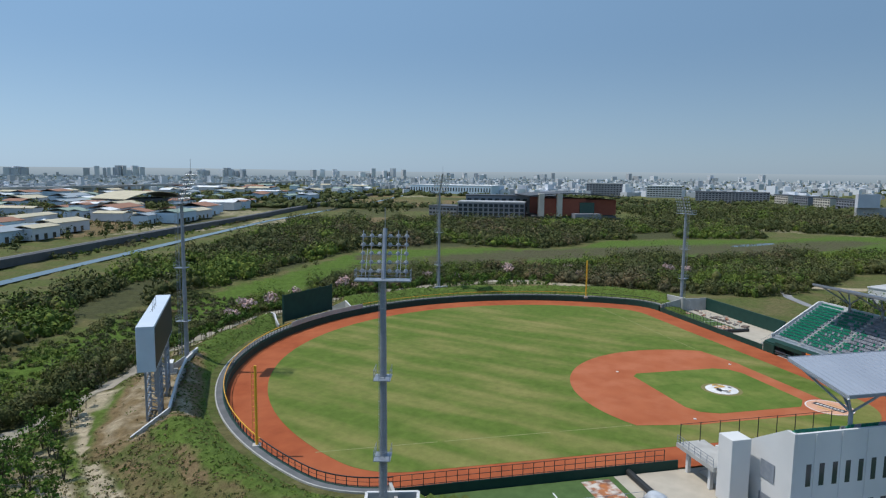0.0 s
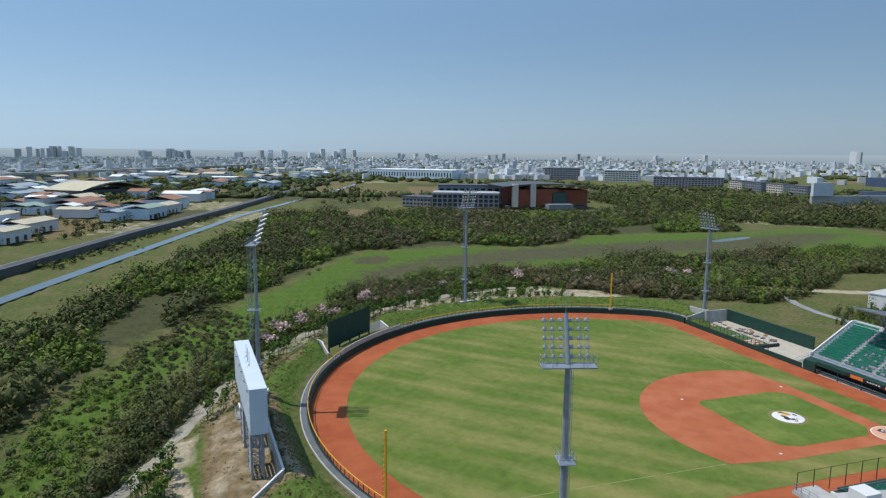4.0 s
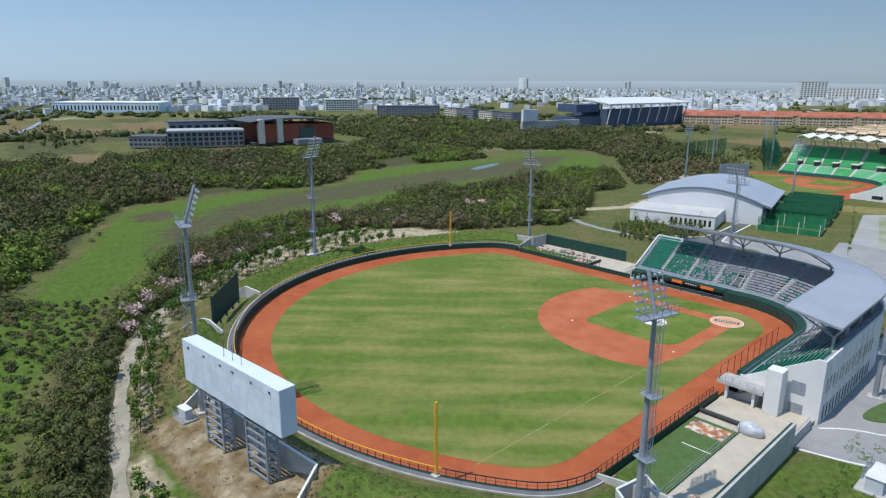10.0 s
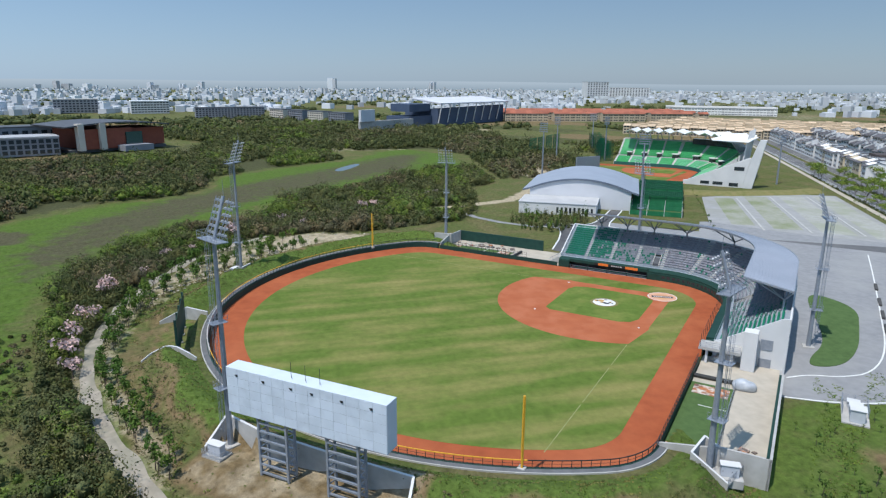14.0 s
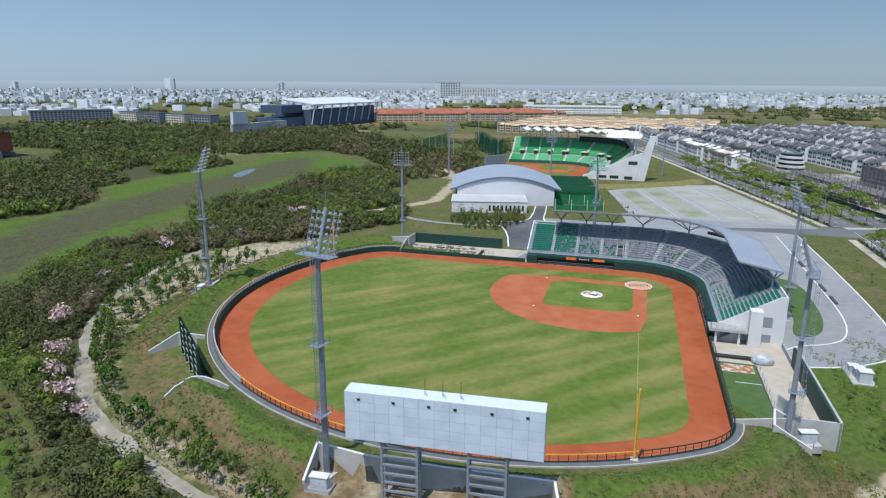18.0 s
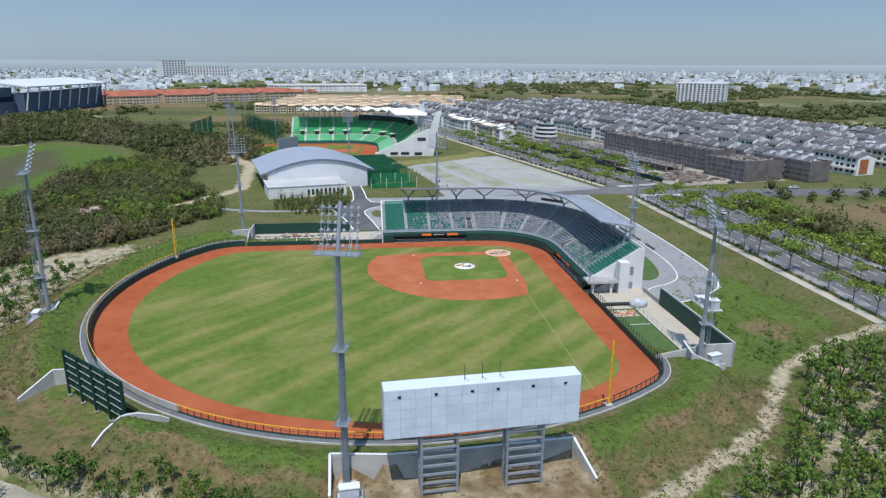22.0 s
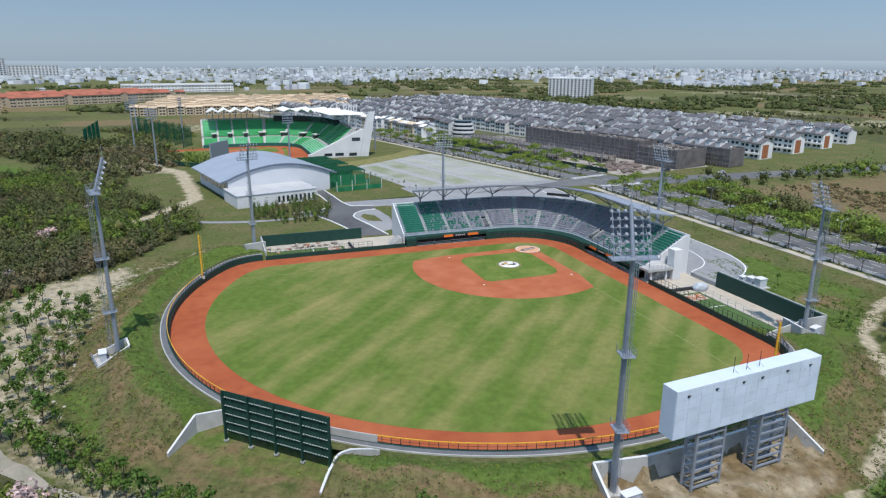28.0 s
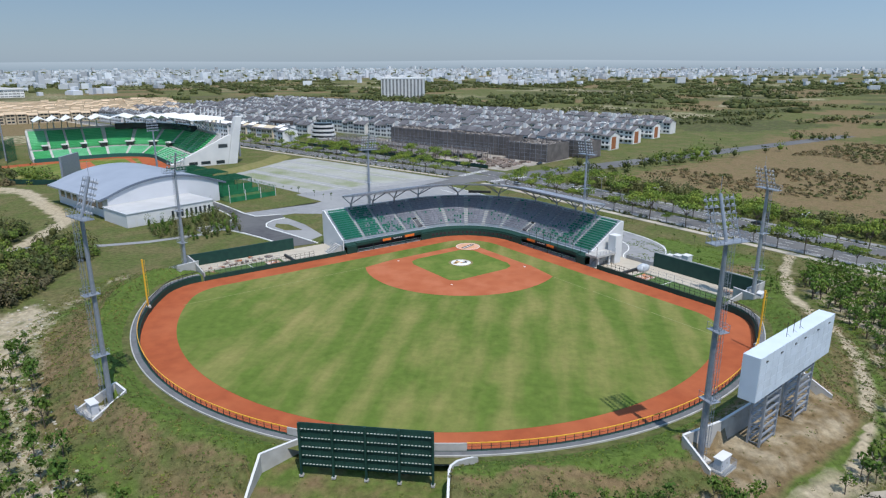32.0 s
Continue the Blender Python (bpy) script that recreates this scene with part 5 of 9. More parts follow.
for i in range(10):
    s = -RS + 2.2 + i * (2 * RS - 4.4) / 9
    bm = bmesh.new()
    dc = D_TOP - 0.6
    P = lambda ss, d, z: Vector((*bowl(ss, d), z))
    rod(bm, P(s, dc, Z_TOP - 0.6), P(s, dc, Z_TOP + 2.4), 0.28, 8)
    for ds, dd in ((-2.2, -5.8), (2.2, -5.8), (-2.2, 1.6), (2.2, 1.6)):
        rod(bm, P(s, dc, Z_TOP + 2.2), P(s + ds, dc + dd, zr(dc + dd)), 0.16, 6)
    part("column", bm, GREY_STEEL, roof, "branching grey steel column")
    bm = bmesh.new()
    for ds in (-2.2, 2.2):
        rod(bm, P(s + ds, D_IN + 0.1, zr(D_IN)), P(s + ds, D_OUT - 0.1, zr(D_OUT)), 0.14, 4)
    part("rafter", bm, GREY_STEEL, roof)
for d in (D_IN + 0.4, 9.0, 12.5, D_OUT - 0.5):
    sweep("purlin", -RS, RS, [(d - 0.09, zr(d) - 0.12), (d - 0.09, zr(d) + 0.1), (d + 0.09, zr(d) + 0.1), (d + 0.09, zr(d) - 0.12)], GREY_STEEL, roof)

# banners on the dugout fascia, plain blocks of colour
AD_ORANGE = material("orange banner", (0.78, 0.20, 0.035), (0.70, 0.17, 0.03), 0.5, 0.6)
AD_BLACK = material("black banner", (0.02, 0.02, 0.022), None, 0.5, 0.6)
for sg in (-1, 1):
    banner = thing("banner", Matrix(), "orange and black banner along the dugout fascia", "banner", "dugout banners")
    for u0, u1, mt in ((11.0, 14.8, AD_ORANGE), (14.8, 20.2, AD_BLACK), (20.2, 23.4, AD_ORANGE), (23.4, 24.6, AD_BLACK)):
        a, b = sorted((sg * s_of_u(u0), sg * s_of_u(u1)))
        sweep("banner_field", a, b, [(0.13, 2.1), (0.13, 2.9), (0.18, 2.9), (0.18, 2.1)], mt, banner)
    for i in range(5):
        c = sg * s_of_u(16.2 + i * 0.7)
        sweep("letter_bar", c - 0.2, c + 0.2, [(0.115, 2.35), (0.115, 2.65), (0.128, 2.65), (0.128, 2.35)], WHITE_LINE, banner, "", 0.5)

# ---- site, in axes turned 45 degrees: a along the main road, b away from the field ----


def ab(a, b):
    return ((a - b) * R2, -(a + b) * R2)


def ab_pose(a, b, z=0.0, turn=0.0):
    """Local x along the road, local y towards the field."""
    return pose(*ab(a, b), z, 0, 0, -45 + turn)


def ab_poly(*pts):
    return [ab(*p) for p in pts]


BEND = radians(13.6)


def abr(a, b):
    """Road frame: as ab, but the road bends at the crossing."""
    if a <= 105:
        return ab(a, b)
    da, db = a - 105, b - 99
    return ab(105 + da * math.cos(BEND) + db * math.sin(BEND), 99 - da * math.sin(BEND) + db * math.cos(BEND))


def abr_pose(a, b, z=0.0, turn=0.0):
    return pose(*abr(a, b), z, 0, 0, -45 + 13.6 + turn) if a > 105 else ab_pose(a, b, z, turn)


def abr_poly(*pts):
    return [abr(*p) for p in pts]


def smooth_poly(pts, n=4):
    """Rounds the corners of a closed outline."""
    for _ in range(n):
        out = []
        for (x0, y0), (x1, y1) in zip(pts, pts[1:] + pts[:1]):
            out += [(0.75 * x0 + 0.25 * x1, 0.75 * y0 + 0.25 * y1), (0.25 * x0 + 0.75 * x1, 0.25 * y0 + 0.75 * y1)]
        pts = out
    return pts


GZ = -1.0
A0, A1 = -900, 900
road = thing("main_road", Matrix(), "wide grey asphalt dual carriageway with a planted median", "road", "", "structure")
for b0, b1 in ((87, 97.5), (101.5, 112)):
    sheet("carriageway", ccw(ab_poly((A0, b0), (105, b0), (105, b1), (A0, b1))), GZ + 0.06, ROAD_GREY, parent=road)
    sheet("carriageway", ccw(abr_poly((105.01, b0), (A1, b0), (A1, b1), (105.01, b1))), GZ + 0.064, ROAD_GREY, parent=road)
for a0, a1 in ((A0, 92), (122, A1)):
    sheet("median", ccw(abr_poly((a0, 97.7), (a1, 97.7), (a1, 101.3), (a0, 101.3))), GZ + 0.2, GROUND, "planted grass median", parent=road, thick=0.3)
    sheet("sidewalk", ccw(abr_poly((a0, 79.5), (a1, 79.5), (a1, 82.5), (a0, 82.5))), GZ + 0.15, PALE_SAND, "pale paved sidewalk", parent=road, thick=0.3)
    sheet("cycle_lane", ccw(abr_poly((a0, 84.6), (a1, 84.6), (a1, 86.8), (a0, 86.8))), GZ + 0.1, PAVER, parent=road, thick=0.3)
    sheet("sidewalk", ccw(abr_poly((a0, 113), (a1, 113), (a1, 116), (a0, 116))), GZ + 0.15, PAVER, parent=road, thick=0.3)
sheet("cross_street", ccw(ab_poly((97, 20), (116, 20), (116, 86.9), (97, 86.9))), GZ + 0.05, ROAD_GREY, parent=road)
sheet("cross_street", ccw(ab_poly((88, 112.1), (106, 112.1), (86, 460), (74, 460))), GZ + 0.05, ROAD_GREY, parent=road)
sheet("crossing", ccw(ab_poly((97, 97.6), (116, 97.6), (116, 101.4), (97, 101.4))), GZ + 0.055, ROAD_GREY, parent=road)


def dashes(bs, a0, a1, step, length, skip=None):
    v, f = [], []
    for b in bs:
        a = a0
        while a < a1:
            if not (skip and skip[0] < a < skip[1]):
                k = len(v)
                v += [(*abr(a + da, b + db), GZ + 0.071) for da, db in ((0, -0.09), (length, -0.09), (length, 0.09), (0, 0.09))]
                f.append((k, k + 1, k + 2, k + 3))
            a += step
    return v, f


v, f = dashes((90.5, 94, 105, 108.5), -250, 500, 10, 4, (92, 122))
tagged(mesh_object("lane_dashes", v, f, WHITE_LINE, road), kind="stuff")
v, f = dashes((87.3, 97.2, 101.8, 111.7), -250, 500, 30.1, 30, (88, 122))
tagged(mesh_object("edge_line", v, f, WHITE_LINE, road), kind="stuff")
for a in (93, 119):
    v, f = [], []
    for i in range(22):
        b = 88 + i * 1.1
        k = len(v)
        v += [(*abr(a + da, b + db), GZ + 0.073) for da, db in ((-2, 0), (2, 0), (2, 0.5), (-2, 0.5))]
        f.append((k, k + 1, k + 2, k + 3))
    tagged(mesh_object("zebra_crossing", v, f, WHITE_LINE, road), kind="stuff")

# car park with pale grass-block bays
park = thing("car_park", Matrix(), "empty car park with pale grass-block bays", "car park", "", "structure")
CAR_PAVE = material("pale car park paving", (0.34, 0.34, 0.335), (0.29, 0.29, 0.287), 0.3, 0.9, c3=(0.27, 0.275, 0.24), scale3=0.05, spec=0.15)
BAY = material("grass blocks", (0.33, 0.33, 0.28), (0.27, 0.285, 0.21), 0.6, 0.95, c3=(0.18, 0.215, 0.10), scale3=0.05, mix3=0.75, spec=0.1)
BAY_PALE = material("pale grass blocks", (0.38, 0.38, 0.35), (0.33, 0.33, 0.30), 0.6, 0.95, c3=(0.26, 0.285, 0.19), scale3=0.05, spec=0.1)
sheet("paving", ccw(abr_poly((146, 2), (214, 5), (238, 40), (240, 76), (122, 76), (129, 40))), GZ + 0.058, CAR_PAVE, parent=park)
for b0, b1, a1, mt in ((11, 20.5, 214, BAY), (27, 38.5, 224, BAY), (45, 57.5, 232, BAY_PALE), (63, 73, 234, BAY_PALE)):
    sheet("bay_strip", ccw(abr_poly((146 - b0 * 0.25, b0), (a1, b0), (a1, b1), (146 - b0 * 0.25, b1))), GZ + 0.068, mt, "mossy concrete grass blocks", parent=park, thick=0.1)
    nb = int((a1 - 146) / 2.6)
    v, f = [], []
    for i in range(nb):
        k = len(v)
        a = 146 + i * 2.6
        v += [(*abr(a + da, bb), GZ + 0.075) for da, bb in ((0, b0), (0.12, b0), (0.12, b1), (0, b1))]
        f.append((k, k + 1, k + 2, k + 3))
    tagged(mesh_object("bay_line", v, f, PAVER, park), kind="stuff")
for bb, a1 in ((22.0, 216), (40.0, 226), (59.5, 233)):
    sheet("kerb", ccw(abr_poly((134, bb), (a1, bb), (a1, bb + 0.9), (134, bb + 0.9))), GZ + 0.16, CONCRETE, "pale kerbed strip", parent=park, thick=0.2)
# dry grass berm behind the car park
bv = []
berm_line = resample([ab(198, -30), ab(206, -8), ab(228, 22), ab(246, 36)], 3.0)
for off, z in ((-7, 0.0), (-2.5, 1.5), (2.5, 1.5), (7, 0.0)):
    bv += [(x, y, GZ + z) for x, y in offset_line(berm_line, off)]
n = len(berm_line)
DRY_GRASS = material("dry grass slope", (0.22, 0.19, 0.085), (0.15, 0.155, 0.055), 0.3, 0.95, bump=0.5, fine=3, spec=0.1)
tagged(mesh_object("grass_berm", bv, [(k * n + i, k * n + i + 1, (k + 1) * n + i + 1, (k + 1) * n + i) for k in range(3) for i in range(n - 1)], DRY_GRASS), "low berm of dry grass behind the car park", "berm", "", "structure")
# footpath from the service lane to the sandy path
foot = resample([(150, 22), (137, 17.5), (124, 15), (111, 8), (97, -5)], 2.0)
foot_sides = [[(x, y, float(ground_z(np.array([x]), np.array([y]))[0]) + 0.09) for x, y in offset_line(foot, o)] for o in (-1.5, 1.5)]
tagged(mesh_object("footpath", foot_sides[0] + foot_sides[1], [(i, i + 1, len(foot) + i + 1, len(foot) + i) for i in range(len(foot) - 1)], PAVER), "curved concrete footpath on the lawn", "path", "", "structure")

# forecourt behind the stand: paved tongue with a turning lawn
fore = thing("forecourt", Matrix(), "grey paved forecourt with white kerb lines", "pavement", "", "structure")
FORE = [ab(96, 44), ab(96, 62), ab(40, 62.5), ab(0, 62), ab(-24, 60.5), ab(-36, 56), ab(-42, 49), ab(-46, 41), ab(-48, 33), ab(-47, 29.5), ab(-36.5, 29.0), ab(40, 29), ab(88, -30), ab(96, -36)]
sheet("paving", ccw(FORE), GZ + 0.05, PAVER, parent=fore)
lawn = [(-6, -44), (-8, -48), (-20, -47.5), (-32, -35), (-42, -24), (-48.5, -13), (-47, -5.5), (-43, -9), (-38, -18), (-28, -27), (-15, -36)]
sheet("lawn", ccw(smooth_poly(lawn, 3)), GZ + 0.2, TURF, "bright green lawn island", parent=fore, thick=0.3)
v_line = [ab(a, b) for a, b in ((90, 53.5), (60, 53.5), (20, 53), (-10, 52.5), (-26, 49), (-32, 43), (-34, 37), (-38, 33))]
for _ in range(2):
    v_line = [v_line[0]] + [q for p0, p1 in zip(v_line, v_line[1:]) for q in ((0.75 * p0[0] + 0.25 * p1[0], 0.75 * p0[1] + 0.25 * p1[1]), (0.25 * p0[0] + 0.75 * p1[0], 0.25 * p0[1] + 0.75 * p1[1]))] + [v_line[-1]]
trim("kerb_line", v_line, GZ, GZ + 0.12, 0.35, WHITE_LINE, fore, "white painted kerb line")
edge_line = [ab(96, 62), ab(40, 62.5), ab(0, 62), ab(-24, 60.5), ab(-36, 56), ab(-42, 49), ab(-46, 41), ab(-48, 33)]
for _ in range(2):
    edge_line = [edge_line[0]] + [q for p0, p1 in zip(edge_line, edge_line[1:]) for q in ((0.75 * p0[0] + 0.25 * p1[0], 0.75 * p0[1] + 0.25 * p1[1]), (0.25 * p0[0] + 0.75 * p1[0], 0.25 * p0[1] + 0.75 * p1[1]))] + [edge_line[-1]]
trim("kerb_line", edge_line, GZ, GZ + 0.15, 0.4, WHITE_LINE, fore)
PLANTER = material("dark planter", (0.05, 0.05, 0.05), (0.08, 0.075, 0.07), 1.0, 0.8)
for a0 in (42, 26, 14, 2):
    bm = bmesh.new()
    box(bm, 0, 6.5, -0.4, 0.4, 0, 0.55, ab_pose(a0, 53.2, GZ + 0.05))
    tagged(part("barrier_block", bm, PLANTER, None), "long dark concrete barrier block with worn paint", "barrier", "forecourt barriers")

# service road by the first-base side
sheet("service_road", ccw(ab_poly((84, -46), (96.9, -46), (96.9, 60), (84, 30))), GZ + 0.07, PAVER, "grey paved service road", "road")
sheet("plaza", ccw(abr_poly((97, -36), (118, -30), (124, -4), (145, -2), (146, 2), (129, 40), (122, 76), (116.5, 76), (116.5, 19.5), (97, 19.5))), GZ + 0.052, PAVER, "pale paved plaza behind the stand", "pavement")
LANE_W = [(124.0, -53.6), (111, -43), (100.5, -33.2), (97.5, -29.0), (96.8, -24.5), (98.6, -19.5), (104, -11), (99, -6.5), (93.5, -12.0), (90.5, -11.6), (83, -8.2), (74.0, -3.2), (60, 6)]
LANE_E = [(52.5, 0.5), (66, -8.8), (76.5, -15.6), (79.6, -18.6), (81.6, -23.4), (81.2, -29.0), (78.0, -33.8), (82.0, -38.6), (90.5, -33.6), (98, -38.2), (110, -48.5), (122.4, -58.6)]
sheet("service_road", ccw(LANE_W + LANE_E), GZ + 0.084, ASPHALT, "dark asphalt service lane", "road")
lane_kerbs = thing("kerb", Matrix(), "white painted kerbs along the service lane", "kerb", "", "structure")
for line in (LANE_W[:7], LANE_W[7:], LANE_E[:7], LANE_E[7:]):
    trim("kerb_stone", resample(line, 1.5), GZ, GZ + 0.26, 0.55, WHITE_LINE, lane_kerbs)
island = [(80.6, -28.6), (81.0, -23.4), (79.0, -19.2), (76.0, -16.2), (66, -9.6), (56, -3.0), (54, -10), (66, -24), (77, -33.2)]
sheet("traffic_island", ccw(island), GZ + 0.12, PAVER, "grey paved island beside the stand", "pavement")
sheet("planting_bed", ccw([(70, -14.5), (76, -19.0), (77.5, -23.5), (72, -23), (64, -16)]), GZ + 0.2, GROUND, "grassy planting bed in the paved island", "bed")


# ---- bullpens ----
MAT_ART = material("printed turf mat", (0.50, 0.17, 0.05), (0.09, 0.07, 0.07), 0.55, 0.8, c3=(0.62, 0.58, 0.52), scale3=0.7, mix3=0.9)
JUNK = material("mixed dusty scrap", (0.30, 0.22, 0.17), (0.10, 0.09, 0.09), 2.5, 0.9, per_island=0.6)
NET_BLACK = material("dark netting", (0.02, 0.03, 0.025), None, 2.0, 0.9)


def up_pose(side, u, v, z=0.0):
    """Local x out along the foul line, local y outward from the field (third-base side), or mirrored."""
    x, y = uv_point(side, u, v)
    return Matrix(((side * R2, side * R2, 0, x), (R2, -R2, 0, y), (0, 0, 1, z), (0, 0, 0, 1)))


def wall_uv(side, u0, v0, u1, v1, z0, z1, w, mat, parent, name="wall", label=""):
    ob = slope_wall(name, uv_point(side, u0, v0), uv_point(side, u1, v1), z1, z1, z0, w, parent, mat)
    if label:
        tagged(ob, label)
    return ob


for side in (-1, 1):
    pen = thing("bullpen", Matrix(), "fenced bullpen with turf lane, pale path and tall green wall", "bullpen", "bullpens", "structure")
    u0, u1 = (43.5, 82.9) if side < 0 else (48.0, 81.5)
    v1 = 31.8
    sheet("turf_lane", ccw([uv_point(side, *p) for p in ((u0 + 8, 16.3), (u1, 16.3), (u1, 24.2), (u0 + 8, 24.2))]), 0.0, TURF, "worn artificial turf", parent=pen, thick=0.3)
    sheet("path", ccw([uv_point(side, *p) for p in ((36.6, 16.3), (u0 + 8, 16.3), (u0 + 8, 24.4), (u1, 24.4), (u1, v1), (36.6, v1))]), -0.02, PALE_SAND, "pale dusty concrete path", parent=pen, thick=0.6)
    if side < 0:
        wall_uv(side, u0 + 6, v1, u1, v1, -1.4, 4.2, 0.4, [DARK_GREEN], pen, "tall_wall", "tall wall, dark green inside")
        wall_uv(side, u0 + 6, v1 + 0.45, u1 + 0.2, v1 + 0.45, -1.4, 4.35, 0.4, CONCRETE, pen, "wall_skin", "pale concrete outer skin")
        wall_uv(side, u1, 24.4, u1, v1 + 0.6, -1.4, 4.2, 0.4, CONCRETE, pen, "end_wall")
        wall_uv(side, u0 - 4, v1, u0 + 6, v1, -1.2, 1.1, 0.35, CONCRETE, pen, "low_wall")
    else:
        wall_uv(side, u0, v1, u1, v1, -1.4, 3.7, 0.4, DARK_GREEN, pen, "tall_wall", "tall dark green wall")
        wall_uv(side, u1, 24.4, u1, v1 + 0.2, -1.4, 3.7, 0.4, CONCRETE, pen, "end_wall")
    # bank end: white-topped wing wall to the fence
    slope_wall("wing_wall", uv_point(side, u1 + 0.2, 24.4), uv_point(side, u1 - 0.2, 15.9), 4.0, 2.2, -1.0, 0.4, pen)
    # front wall and fence of the pen
    wall_uv(side, 41.3 if side < 0 else 37.0, 16.0, u1, 16.0, -0.2, 1.3, 0.22, DARK_GREEN, pen, "front_wall", "dark green padded wall")
    n = int((u1 - u0) / 1.5)
    for i in range(n + 1):
        bm = bmesh.new()
        u = u0 + i * (u1 - u0) / n
        box(bm, -0.04, 0.04, -0.04, 0.04, 1.3, 3.0, up_pose(side, u, 16.0))
        part("fence_post", bm, BLACK_STEEL_AND_SHADE, pen)
    for z in (1.45, 2.2, 2.95):
        wall_uv(side, u0, 16.0, u1, 16.0, z, z + 0.06, 0.06, BLACK_STEEL_AND_SHADE, pen, "fence_rail")
    # inner mesh fence between turf lane and path
    for i in range(13):
        bm = bmesh.new()
        box(bm, -0.03, 0.03, -0.03, 0.03, 0, 1.8, up_pose(side, u0 + 8 + i * (u1 - u0 - 8) / 12, 24.3))
        part("fence_post", bm, GREY_STEEL, pen)
    for z in (0.1, 0.95, 1.75):
        wall_uv(side, u0 + 8, 24.3, u1, 24.3, z, z + 0.04, 0.04, GREY_STEEL, pen, "fence_rail")
    for ua, va, w, h in ((u0 + 9.0, 20.3, 4.2, 6.6), (u1 - 5.0, 20.0, 4.0, 7.2)):
        sheet("ground_mat", ccw([uv_point(side, *p) for p in ((ua, va - h / 2), (ua + w, va - h / 2), (ua + w, va + h / 2), (ua, va + h / 2))]), 0.02, MAT_ART, "printed orange, black and white turf mat", "mat", "thing", thick=0.015)
    # white lane line
    sheet("lane_line", ccw([uv_point(side, *p) for p in ((u0 + 18, 19.0), (u0 + 18.2, 19.0), (u0 + 18.2, 24), (u0 + 18, 24))]), 0.012, WHITE_LINE, parent=pen, thick=0.01)
    # heap of boards and sheeting at the far end of the path
    rr = random.Random(5 + side)
    for i in range(14):
        bm = bmesh.new()
        w, l, h = rr.uniform(0.5, 1.6), rr.uniform(0.5, 2.2), rr.uniform(0.06, 0.5)
        box(bm, -w / 2, w / 2, -l / 2, l / 2, 0, h)
        ob = part("board", bm, JUNK if i % 3 else MAT_ART, None)
        ob.matrix_world = up_pose(side, u1 - rr.uniform(1.5, 9 if side < 0 else 26), rr.uniform(25.6, 30.6), 0.0) @ pose(0, 0, 0.0, 0, 0, rr.uniform(0, 180))
        tagged(ob, "weathered loose board or folded sheeting on the path", "board", "loose boards")
    # rolled tarpaulin and pitching machine under a sheet
    bm = bmesh.new()
    rod(bm, (-0.1, -4.5, 0.45), (-0.1, 4.5, 0.45), 0.45, 12)
    ob = part("tarpaulin_roll", bm, BLACK_STEEL_AND_SHADE, None)
    ob.matrix_world = up_pose(side, u0 + 5.8, 20.8, -0.02)
    tagged(ob, "long black rolled tarpaulin lying on the path", "roll")
COVER = material("silver sheeting", (0.50, 0.53, 0.57), (0.36, 0.39, 0.43), 1.2, 0.4, spec=0.5)
bm = bmesh.new()
bmesh.ops.create_icosphere(bm, subdivisions=3, radius=1.0)
for q in bm.verts:
    k = 1 + 0.18 * noise.noise(q.co * 1.7)
    q.co = Vector((q.co.x * 1.5 * k, q.co.y * 2.2 * k, max(q.co.z, -0.55) * 1.4 * k + 0.75))
ob = part("covered_machine", bm, COVER, None, smooth=True)
ob.matrix_world = up_pose(-1, 50.4, 25.8, -0.02)
tagged(ob, "pitching machine wrapped in crumpled silver sheeting", "machine")

# ---- third-base concourse slab, stair and white lift tower ----
conc = thing("concourse", Matrix(), "white concourse deck with railings and stair beside the stand", "terrace")


def uv_box(bm, u0, u1, v0, v1, z0, z1, mat=0):
    box(bm, u0, u1, v0, v1, z0, z1, up_pose(-1, 0, 0, 0), mat)


bm = bmesh.new()
uv_box(bm, 36.95, 41.4, 15.6, 24.0, 3.15, 3.75)
part("deck", bm, CONCRETE, conc)
bm = bmesh.new()
uv_box(bm, 40.2, 40.7, 17.0, 17.5, -0.02, 3.15)
part("column", bm, WHITE_WALL, conc)
bm = bmesh.new()
uv_box(bm, 40.2, 40.7, 22.0, 22.5, -0.02, 3.15)
part("column", bm, WHITE_WALL, conc)
bm = bmesh.new()
uv_box(bm, 38.2, 41.0, 24.1, 26.8, -0.02, 8.6)
bmesh.ops.bevel(bm, geom=bm.edges[:], offset=0.05, segments=1, affect="EDGES")
part("lift_tower", bm, WHITE_WALL, conc, "plain white lift tower")
for i in range(12):
    bm = bmesh.new()
    uv_box(bm, 37.2, 38.9, 17.6 + i * 0.42, 18.02 + i * 0.42, -0.02, 0.24 + i * 0.26)
    part("step", bm, CONCRETE, conc)
for i in range(7):
    bm = bmesh.new()
    uv_box(bm, 41.3, 41.36, 15.7 + i * 1.35, 15.76 + i * 1.35, 3.75, 4.95)
    part("rail_post", bm, GREY_STEEL, conc)
for z in (4.1, 4.5, 4.9):
    bm = bmesh.new()
    uv_box(bm, 41.31, 41.35, 15.7, 23.9, z, z + 0.05)
    part("rail", bm, GREY_STEEL, conc)
# tall black net posts along the field side
for i in range(10):
    bm = bmesh.new()
    uv_box(bm, 41.0 - i * 3.2, 41.09 - i * 3.2, 15.9, 15.99, 3.0, 6.6)
    part("net_post", bm, BLACK_STEEL_AND_SHADE, conc)
bm = bmesh.new()
uv_box(bm, 12.2, 41.1, 15.92, 15.96, 6.5, 6.56)
part("net_cable", bm, BLACK_STEEL_AND_SHADE, conc)
